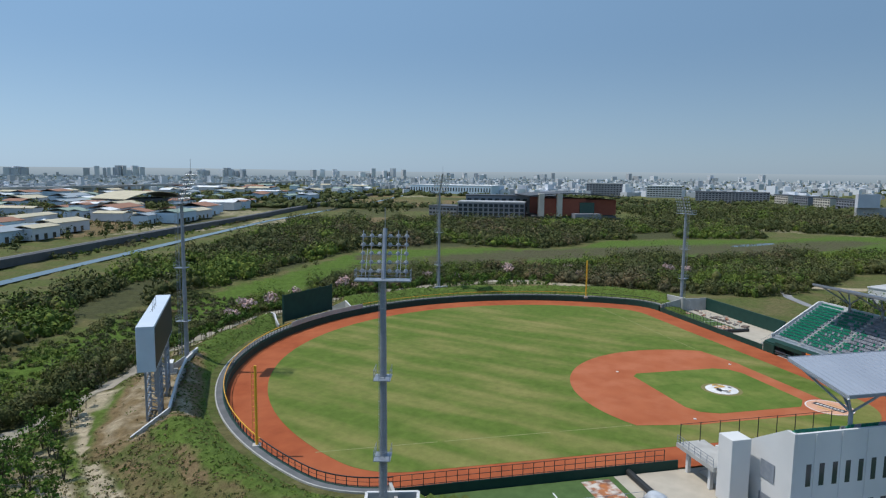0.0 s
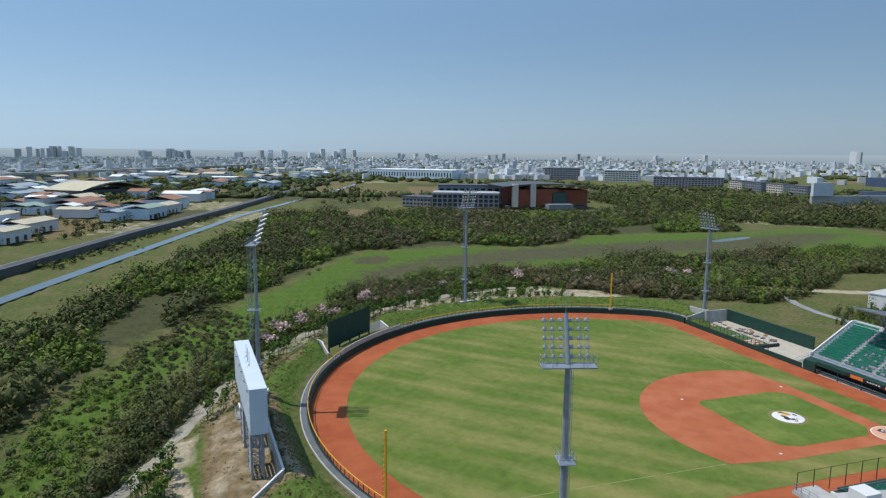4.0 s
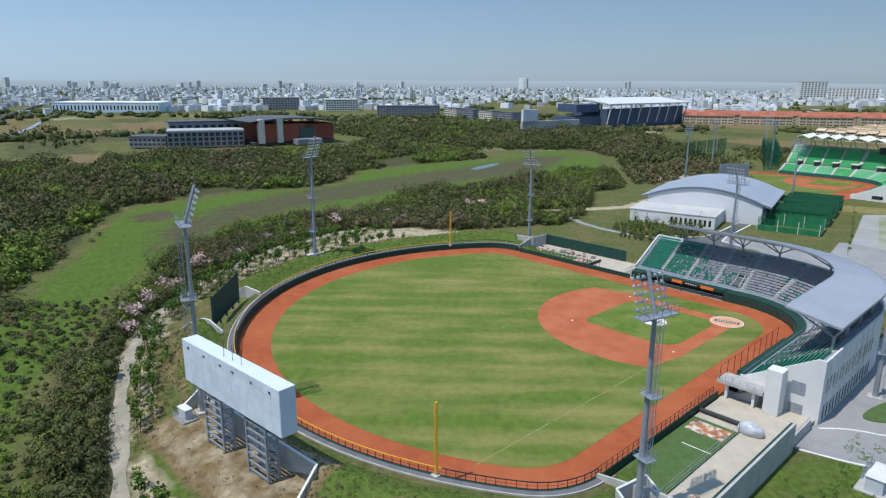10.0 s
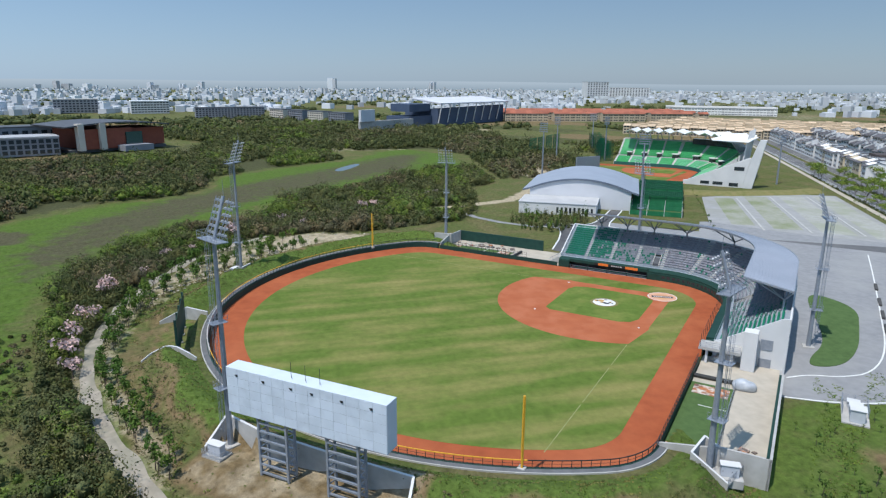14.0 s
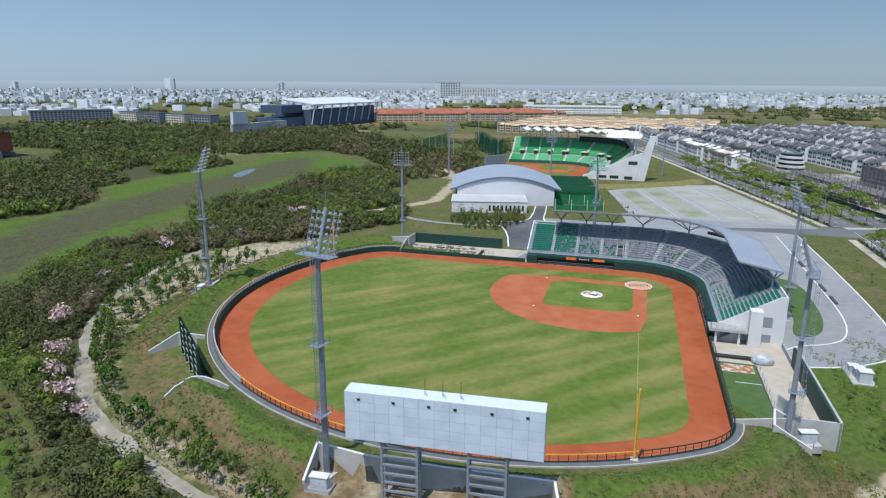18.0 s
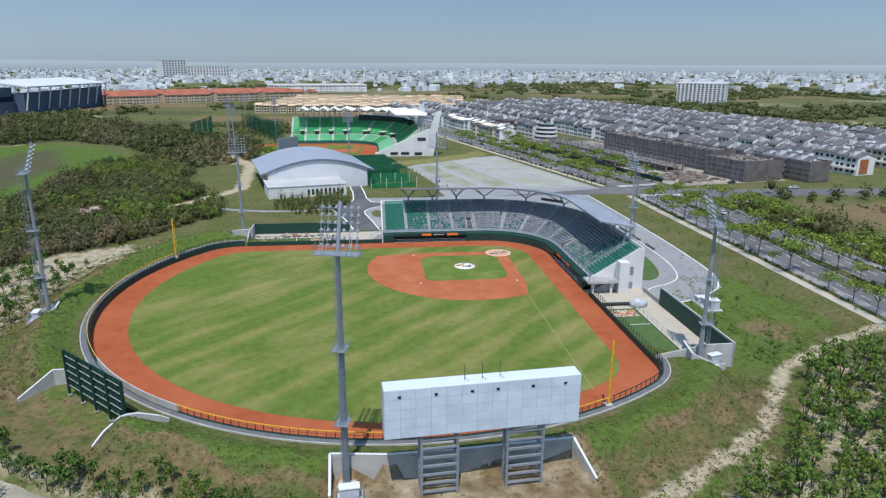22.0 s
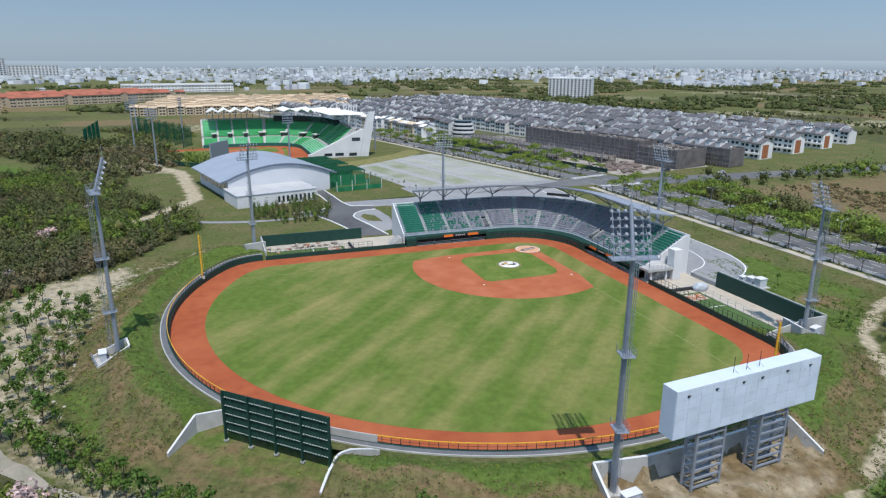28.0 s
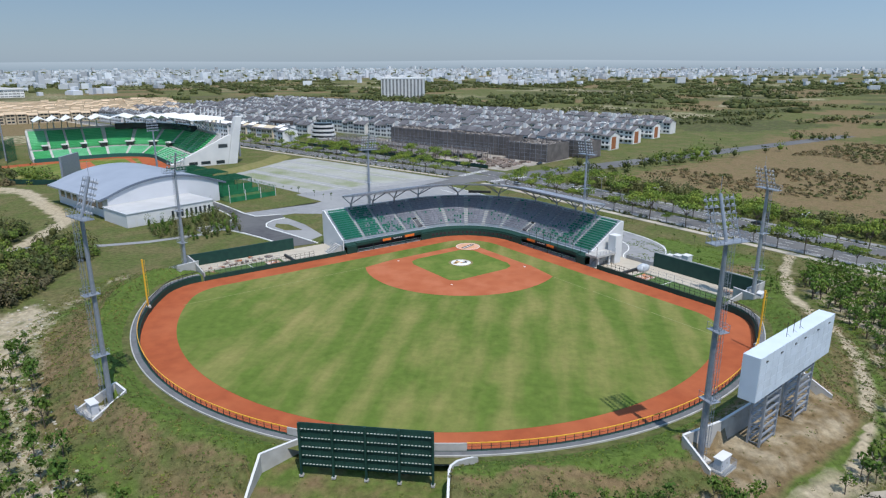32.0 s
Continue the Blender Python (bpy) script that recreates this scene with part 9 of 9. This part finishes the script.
for row, off in enumerate((3.0, 5.6, 8.2)):
    line = resample(offset_line(resample(TRAIL, 3.0), off), 2.3)
    for i, p in enumerate(line):
        p = (p[0] + rt.uniform(-0.5, 0.5), p[1] + rt.uniform(-0.5, 0.5))
        q = (np.array([p[0]]), np.array([p[1]]))
        if p[0] < -84 or p[0] > 96 or inside(NOTCH_SB, *q)[0] or inside(NOTCH_BE, *q)[0] or inside(RF_GROVE, *q)[0]:
            continue
        if row == 2 and rt.random() < 0.55:
            continue
        if rt.random() < 0.88:
            spots.append(p)
plant(young, spots, rt, 0.75, 1.12)
LEAF_ORCHARD = leaf_material("orchard foliage", (0.080, 0.146, 0.027), (0.064, 0.118, 0.022))


def orchard_kind(seed):
    """Several thin bare stems from one root, each with a tuft of leaves at the top."""
    rs_ = np.random.RandomState(seed)
    ob = thing("orchard_tree", pose(0, 0, -80), "thin many-stemmed orchard tree on pale soil", "tree", "orchard trees")
    bm = bmesh.new()
    cs, rr = [], []
    for i in range(5):
        a = 6.28 * i / 5 + rs_.uniform(-0.5, 0.5)
        k, h = rs_.uniform(0.35, 1.15), rs_.uniform(2.0, 3.6)
        mid_ = Vector((k * 0.35 * math.cos(a), k * 0.35 * math.sin(a), h * 0.45))
        tip_ = Vector((k * math.cos(a), k * math.sin(a), h))
        rod(bm, (0, 0, -0.2), mid_, 0.05, 5, 0.04)
        rod(bm, mid_, tip_, 0.04, 5, 0.02)
        cs += [tuple(tip_), tuple(mid_.lerp(tip_, 0.55))]
        q = rs_.uniform(0.42, 0.68)
        rr += [(q, q, q * 0.62), (q * 0.7, q * 0.7, q * 0.45)]
    part("trunk", bm, BARK, ob)
    v_, q_, t_ = cloud_arrays(cs, rr, 13, 0.15, rs_, 0.0)
    c = new("crown", fast_mesh("crown", v_, q_, t_, LEAF_ORCHARD))
    c.parent = ob
    return ob


orchard_kinds = [orchard_kind(70 + i) for i in range(5)]
ro = np.random.RandomState(5)
ox, oy = scatter(ORCHARD, 3.0, ro, 0.42)
spots = [(x, y) for x, y in zip(ox, oy)]
rt.shuffle(spots)
spots = sorted(spots, key=lambda p: abs(p[0] + 88) - 0.35 * p[1])
plant(orchard_kinds, spots[:300], rt, 0.8, 1.3)
far = np.array(spots[300:])
far_z = ground_z(far[:, 0], far[:, 1])
tips = np.concatenate([np.column_stack([far + ro.uniform(-0.8, 0.8, far.shape), far_z + ro.uniform(1.3, 3.2, len(far))]) for _ in range(5)])
tip_r = ro.uniform(0.4, 0.75, len(tips))
v_, q_, t_ = cloud_arrays(tips, np.stack([tip_r, tip_r, tip_r * 0.6], -1), 16, 0.16, ro, 0.0)
tagged(new("orchard_rows", fast_mesh("orchard_rows", v_, q_, t_, LEAF_ORCHARD)), "further rows of small orchard trees", "trees", "", "stuff")
woods("outer rows of the orchard", [(-146, 104), (-146, -4), (-200, -4), (-210, 104)], 4.2, (1.0, 1.6), 36, 0.33, 31, [(LEAF_YOUNG, 0.6), (LEAF_DARK, 0.4)], -0.6, 1.5)
road_kinds = [tree_kind("street_tree", "street tree with a broad bright green crown", 6.4, 3.0, 2.7, 560, 0.19, LEAF_STREET, 90 + i, "street trees", 6, 0.13, True) for i in range(4)]
spots = []
for b, a0, a1, st in ((83.6, -170, 90, 8.5), (83.6, 124, 330, 8.5), (99.5, -170, 88, 9.0), (99.5, 126, 330, 9.0), (114.5, 126, 330, 9.0), (114.6, -150, 84, 11)):
    a = a0
    while a < a1:
        if rt.random() < 0.86:
            spots.append(abr(a + rt.uniform(-1.2, 1.2), b + rt.uniform(-0.4, 0.4)))
        a += st
plant(road_kinds, spots, rt, 0.75, 1.25, GZ + 0.1)
for b0, b1, seed in ((82.7, 84.3, 81), (98.2, 100.8, 82), (112.2, 113.0, 83), (116.2, 118.6, 84)):
    woods("clipped hedge and shrubs along the road", [abr(-170, b0), abr(92, b0), abr(92, b1), abr(-170, b1)], 1.7, (0.45, 0.85), 26, 0.22, seed, [(LEAF_DARK, 0.55), (LEAF_OLIVE, 0.45)], -0.25, 1.1, [])
    woods("clipped hedge and shrubs along the road", [abr(124, b0), abr(330, b0), abr(330, b1), abr(124, b1)], 2.2, (0.5, 0.9), 20, 0.26, seed + 6, [(LEAF_DARK, 0.55), (LEAF_OLIVE, 0.45)], -0.25, 1.1, [])
# shrubs and young trees on the lawns round the stand
sapl = [tree_kind("sapling", "thin staked sapling on the lawn", 3.2, 0.7, 1.2, 30, 0.18, LEAF_YOUNG, 120 + i, "lawn saplings", 3, 0.06) for i in range(3)]
spots = []
for i in range(34):
    u, v = rt.uniform(50, 84), rt.uniform(35, 52)
    spots.append(uv_point(-1, u, v))
for a in range(-60, 60, 7):
    spots.append(ab(a + rt.uniform(-1, 1), 68 + rt.uniform(-2, 6)))
for a in range(124, 232, 6):
    spots.append(abr(a, 1.5 + rt.uniform(-0.5, 0.5)))
    spots.append(abr(a + 2, 76.5))
plant(sapl, spots, rt, 0.5, 0.95, GZ)
woods("planted bed of slim trees before the hall", [(84, -8), (96, -27), (110, -33), (122, -8), (110, 4), (94, 4)], 2.7, (0.6, 1.3), 80, 0.22, 41, [(LEAF_YOUNG, 0.35), (LEAF_OLIVE, 0.65)], -0.25, 2.6, [])
blossom = [tree_kind("blossom_tree", "trumpet tree in pale pink blossom", 5.4, 2.2, 2.6, 150, 0.28, BLOSSOM, 140 + i, "blossom trees", 5, 0.12) for i in range(3)]
spots = []
trail_line = resample(TRAIL, 1.0)
for k, off, n in ((-8, -4, 2), (14, -4.5, 2), (30, -5, 2), (46, -6, 2), (62, -6, 1), (84, -8, 2), (100, -9, 1)):
    base = min(range(len(trail_line)), key=lambda i: abs(trail_line[i][0] - k))
    side_line = offset_line(trail_line, off)
    for i in range(n):
        p = side_line[min(len(side_line) - 1, base + rt.randrange(-7, 8))]
        spots.append((p[0] + rt.uniform(-1.5, 1.5), p[1] + rt.uniform(-1.5, 1.5)))
spots += [(150, 62), (155, 56), (178, 24), (185, 18), (131, 100), (137, 97), (122, 92)]
plant(blossom, spots, rt, 0.7, 1.15)

TRAIL_GREY = material("worn grey path", (0.37, 0.335, 0.275), (0.28, 0.25, 0.205), 0.5, 0.95, bump=0.3, fine=3, c3=(0.22, 0.215, 0.16), scale3=0.15, mix3=0.7, spec=0.1)
# trail round the bank
trail = list(TRAIL)
for _ in range(2):
    trail = [trail[0]] + [q for p0, p1 in zip(trail, trail[1:]) for q in ((0.75 * p0[0] + 0.25 * p1[0], 0.75 * p0[1] + 0.25 * p1[1]), (0.25 * p0[0] + 0.75 * p1[0], 0.25 * p0[1] + 0.75 * p1[1]))] + [trail[-1]]
trail = resample(trail, 2.0)
wig = [1.42 + 0.22 * math.sin(i * 0.9) + 0.3 * math.sin(i * 0.37) for i in range(len(trail))]
sides = []
for sg in (-1, -0.33, 0.33, 1):
    o = [offset_line(trail, sg * w)[i] for i, w in enumerate(wig)]
    zz = ground_z(np.array([p[0] for p in o]), np.array([p[1] for p in o]))
    sides.append([(p[0], p[1], float(q) + 0.10) for p, q in zip(o, zz)])
n = len(trail)
tagged(mesh_object("trail", [p for s in sides for p in s], [(k * n + i, k * n + i + 1, (k + 1) * n + i + 1, (k + 1) * n + i) for k in range(3) for i in range(n - 1)], TRAIL_GREY), "pale worn trail round the bank", "path", "", "structure")
# shallow pool in the marsh
tagged(sheet("marsh_pool", ccw(smooth_poly([(296, 56), (308, 48), (328, 38), (338, 37), (332, 44), (316, 54), (302, 60)], 3)), BASE_Z + 0.06, WATER), "shallow open pool in the marsh", "pool", "", "structure")

# grove of young trees on pale soil beyond right field
rg = np.random.RandomState(9)
ox, oy = scatter([p for p in RF_GROVE], 3.9, rg, 0.3)
grove = [tree_kind("grove_tree", "young leafy tree planted in pale stony soil", 4.2, 1.05, 2.3, 120, 0.20, LEAF_YOUNG, 160 + i, "grove trees") for i in range(3)]
spots = [(x, y) for x, y in zip(ox, oy) if rt.random() < 0.8 and not (90 < x and y < 92)]
plant(grove, spots, rt, 0.7, 1.2)


# ---- weeds and tufts on the banks and rough ground ----
def tufts(label, n, box_, rule, mat, h, cards, size, seed):
    rs_ = np.random.RandomState(seed)
    x, y = rs_.uniform(box_[0], box_[1], n), rs_.uniform(box_[2], box_[3], n)
    d = line_distance(WALL_LOOP + WALL_LOOP[:1], x, y)
    d = np.where(inside(WALL_LOOP, x, y), -d, d)
    ang_ = np.degrees(np.arctan2(y - 20, np.abs(x)))
    clump = np.sin(x * 0.31 + np.sin(y * 0.23)) * np.sin(y * 0.37 + 1.3) + 0.5 * np.sin(x * 0.93 + y * 0.71)
    k = rule(x, y, d, ang_, clump)
    for hole in (NOTCH_SB, NOTCH_BE):
        k &= ~(inside(hole, x, y) & (rs_.random_sample(n) < 0.93))
    k &= line_distance(trail, x, y) > 2.2
    x, y = x[k], y[k]
    if len(x) == 0:
        return
    z = ground_z(x, y)
    r = rs_.uniform(0.5, 1.3, len(x)) * h
    v_, q_, t_ = cloud_arrays(np.stack([x, y, z + r * 0.25], -1), np.stack([r * 1.9, r * 1.9, r * 0.5], -1), cards, size, rs_, 0.0)
    tagged(new("weeds", fast_mesh("weeds", v_, q_, t_, mat)), label, "weeds", "", "stuff")


LEAF_TUFT = leaf_material("short grass blades", (0.10, 0.165, 0.030), (0.085, 0.135, 0.028))
LEAF_TUFT2 = leaf_material("olive grass blades", (0.125, 0.14, 0.048), (0.10, 0.12, 0.04))
LEAF_TUFT3 = leaf_material("dry grass blades", (0.150, 0.128, 0.066), (0.120, 0.108, 0.052))
BANK = (-125, 125, 30, 165)
tufts("tufts of green grass on the bank", 42000, BANK, lambda x, y, d, a, c: (a > 12) & (d > 2.6) & (d < 16) & (c > -0.25), LEAF_TUFT, 0.13, 9, 0.075, 61)
tufts("tufts of olive grass on the bank", 42000, BANK, lambda x, y, d, a, c: (a > 12) & (d > 4) & (d < 30) & (c < 0.15), LEAF_TUFT2, 0.17, 10, 0.085, 62)
tufts("dry brown tufts on the outer slope", 42000, BANK, lambda x, y, d, a, c: (a > 12) & (d > 10) & (d < 26) & (c > -0.1), LEAF_TUFT3, 0.20, 11, 0.09, 63)
tufts("leafy weeds at the foot of the bank", 12000, BANK, lambda x, y, d, a, c: (a > 12) & (d > 15) & (d < 29) & (c > -0.15), LEAF_BRIGHT, 0.34, 16, 0.10, 64)
tufts("olive weeds on the slope", 9000, BANK, lambda x, y, d, a, c: (a > 12) & (d > 11) & (d < 24) & (c < 0.2), LEAF_OLIVE, 0.28, 14, 0.09, 68)
tufts("weeds between the orchard trees", 15000, (-146, -78, 0, 110), lambda x, y, d, a, c: inside(ORCHARD, x, y) & (c > -0.05), LEAF_TUFT, 0.26, 12, 0.10, 66)
tufts("low weeds on the lawn beside the bullpen", 5000, (-96, -52, -26, 58), lambda x, y, d, a, c: (d > 22) & (x + y > -96) & (c > 0.2), LEAF_TUFT, 0.20, 10, 0.09, 67)
tufts("rough grass on the lawns", 16000, (-125, -45, -70, 45), lambda x, y, d, a, c: (d > 24) & (x + y > -112) & (-x - y > 56) & (y - x < 118) & ((np.abs(y - x - 46) > 34) | (x + y > -52)) & (c > -0.3), LEAF_TUFT2, 0.11, 6, 0.09, 65)
# pale stones on bare soil
rst = np.random.RandomState(77)
sx, sy = rst.uniform(30, 118, 1500), rst.uniform(60, 145, 1500)
k = inside(RF_GROVE, sx, sy) | inside(RF_ROCKS, sx, sy)
sx, sy = sx[k], sy[k]
sz = ground_z(sx, sy)
sr = rst.uniform(0.12, 0.55, len(sx))
cv_ = (np.stack([sx, sy, sz], -1)[:, None] + ICO_V[None] * sr[:, None, None] * np.array([1, 0.8, 0.5]) * (1 + 0.3 * (rst.random_sample((len(sx), len(ICO_V), 1)) - 0.5))).reshape(-1, 3)
cf_ = (np.arange(len(sx))[:, None, None] * len(ICO_V) + ICO_F[None]).reshape(-1, 3)
STONE = material("pale stone", (0.46, 0.42, 0.34), (0.36, 0.33, 0.27), 0.8, 0.9, per_island=0.2)
tagged(new("stones", fast_mesh("stones", cv_, np.zeros((0, 4), int), cf_, STONE)), "scattered pale stones on bare soil", "stones", "", "stuff")

# ---- street lamps, cars and other small things ----
def street_lamp_kind():
    ob = thing("street_lamp", pose(0, 0, -90), "slim grey street lamp with two curved arms", "street lamp", "street lamps")
    bm = bmesh.new()
    rod(bm, (0, 0, 0), (0, 0, 9.0), 0.11, 8, 0.07)
    part("post", bm, GREY_STEEL, ob)
    for s in (-1, 1):
        bm = bmesh.new()
        rod(bm, (0, 0, 8.7), (0, s * 1.0, 9.5), 0.05, 5)
        rod(bm, (0, s * 1.0, 9.5), (0, s * 2.1, 9.7), 0.05, 5)
        arm = part("arm", bm, GREY_STEEL, ob)
        bm = bmesh.new()
        box(bm, -0.14, 0.14, s * 2.35 - 0.35, s * 2.35 + 0.35, 9.64, 9.78)
        part("lamp_head", bm, WHITE_WALL, arm)
    return ob


lamp_kind = street_lamp_kind()
first = True
for a in list(range(-150, 95, 30)) + list(range(130, 340, 30)):
    m = abr_pose(a, 99.5, GZ + 0.2)
    if first:
        lamp_kind.matrix_world, first = m, False
    else:
        copy_thing(lamp_kind, m)
CAR_PAINTS = [material("white car paint", (0.70, 0.70, 0.70), None, 0.5, 0.25, spec=0.6), material("silver car paint", (0.40, 0.42, 0.44), None, 0.5, 0.3, 0.5, spec=0.6), material("dark car paint", (0.04, 0.045, 0.05), None, 0.5, 0.25, spec=0.6)]
TYRE = material("tyre rubber", (0.02, 0.02, 0.02), None, 2.0, 0.9)


def car_kind(paint, label):
    ob = thing("car", pose(0, 0, -95), label, "car", "parked cars")
    bm = bmesh.new()
    out = [(-2.2, 0.35), (-2.2, 0.85), (-1.5, 0.98), (1.2, 0.95), (2.15, 0.78), (2.2, 0.35)]
    a_ = [bm.verts.new((x, -0.86, z)) for x, z in out]
    b_ = [bm.verts.new((x, 0.86, z)) for x, z in out]
    bm.faces.new(a_)
    bm.faces.new(b_[::-1])
    for i in range(len(out)):
        j = (i + 1) % len(out)
        bm.faces.new((a_[i], a_[j], b_[j], b_[i]))
    bmesh.ops.recalc_face_normals(bm, faces=bm.faces[:])
    bmesh.ops.bevel(bm, geom=bm.edges[:], offset=0.08, segments=2, affect="EDGES")
    part("body", bm, paint, ob)
    bm = bmesh.new()
    lo = [bm.verts.new(p) for p in ((-1.7, -0.78, 0.95), (1.05, -0.78, 0.95), (1.05, 0.78, 0.95), (-1.7, 0.78, 0.95))]
    hi = [bm.verts.new(p) for p in ((-1.25, -0.62, 1.42), (0.35, -0.62, 1.42), (0.35, 0.62, 1.42), (-1.25, 0.62, 1.42))]
    for i in range(4):
        bm.faces.new((lo[i], lo[(i + 1) % 4], hi[(i + 1) % 4], hi[i]))
    bm.faces.new(lo[::-1])
    bm.faces.new(hi)
    part("glasshouse", bm, GLASS_DARK, ob)
    bm = bmesh.new()
    box(bm, -1.25, 0.35, -0.63, 0.63, 1.41, 1.47)
    part("roof", bm, paint, ob)
    for x in (-1.35, 1.35):
        for y in (-0.8, 0.8):
            bm = bmesh.new()
            rod(bm, (x, y - 0.1, 0.32), (x, y + 0.1, 0.32), 0.32, 12)
            w = part("wheel", bm, TYRE, ob)
            bm = bmesh.new()
            rod(bm, (x, y - 0.105, 0.32), (x, y + 0.105, 0.32), 0.18, 8)
            part("rim", bm, GREY_STEEL, w)
    return ob


car_kinds = [car_kind(CAR_PAINTS[0], "small white car on the road"), car_kind(CAR_PAINTS[1], "small silver car on the road"), car_kind(CAR_PAINTS[2], "small dark car on the road")]
rcar = random.Random(6)
car_spots = [(52, 105, 0), (-38, 110, 0), (78, 92, 180), (150, 108, 0), (190, 92, 180), (236, 105, 0), (262, 109, 0), (128, 121, 90), (132, 121, 90), (136, 121, 90), (140, 121, 90), (108, 150, 90), (104, 172, 90), (300, 91, 180), (166, 119.5, 0), (176, 119.5, 0)]
seen_kind = set()
for a, b, turn in car_spots:
    k = rcar.choice((0, 0, 1, 2))
    m = abr_pose(a, b, GZ + 0.08, turn)
    if k in seen_kind:
        copy_thing(car_kinds[k], m)
    else:
        seen_kind.add(k)
        car_kinds[k].matrix_world = m
# handrail and stair at the first-base end
st1 = thing("entrance_stair", up_pose(1, 37.2, 18.5, 0.0), "grey concrete entrance stair with steel handrails", "stair")
for i in range(9):
    bm = bmesh.new()
    box(bm, 0.0, 4.2 - i * 0.42, 0, 4.2, i * 0.3 - 0.3, i * 0.3)
    part("step", bm, CONCRETE, st1)
for y in (0.1, 2.1, 4.1):
    bm = bmesh.new()
    rod(bm, (0.3, y, 3.5), (4.1, y, 1.0), 0.035, 5)
    for i in range(5):
        x = 0.4 + i * 0.92
        rod(bm, (x, y, max(0, 2.55 - x * 0.64)), (x, y, 3.45 - x * 0.65), 0.025, 4)
    part("handrail", bm, GREY_STEEL, st1)
# loudspeaker-like box under the roof and wall clock panel
bm = bmesh.new()
box(bm, -4.2, 4.2, -0.25, 0.25, 0, 0.9)
ob = part("roof_panel", bm, BLACK_STEEL_AND_SHADE, None)
ob.matrix_world = pose(0, -33.2, 11.6)
tagged(ob, "long black louvred panel behind the stand", "panel")
# low steel gate and railings where the path meets the forecourt
rail = thing("railing", Matrix(), "galvanised steel railing along the ramp", "railing")
for i in range(12):
    bm = bmesh.new()
    x, y = uv_point(-1, 39.5 + i * 0.9, 31.6)
    rod(bm, (x, y, -1.0), (x, y, 1.2), 0.04, 5)
    part("post", bm, GREY_STEEL, rail)
for z in (0.5, 0.85, 1.2):
    wall_uv(-1, 39.5, 31.6, 49.4, 31.6, z, z + 0.05, 0.05, GREY_STEEL, rail, "bar")
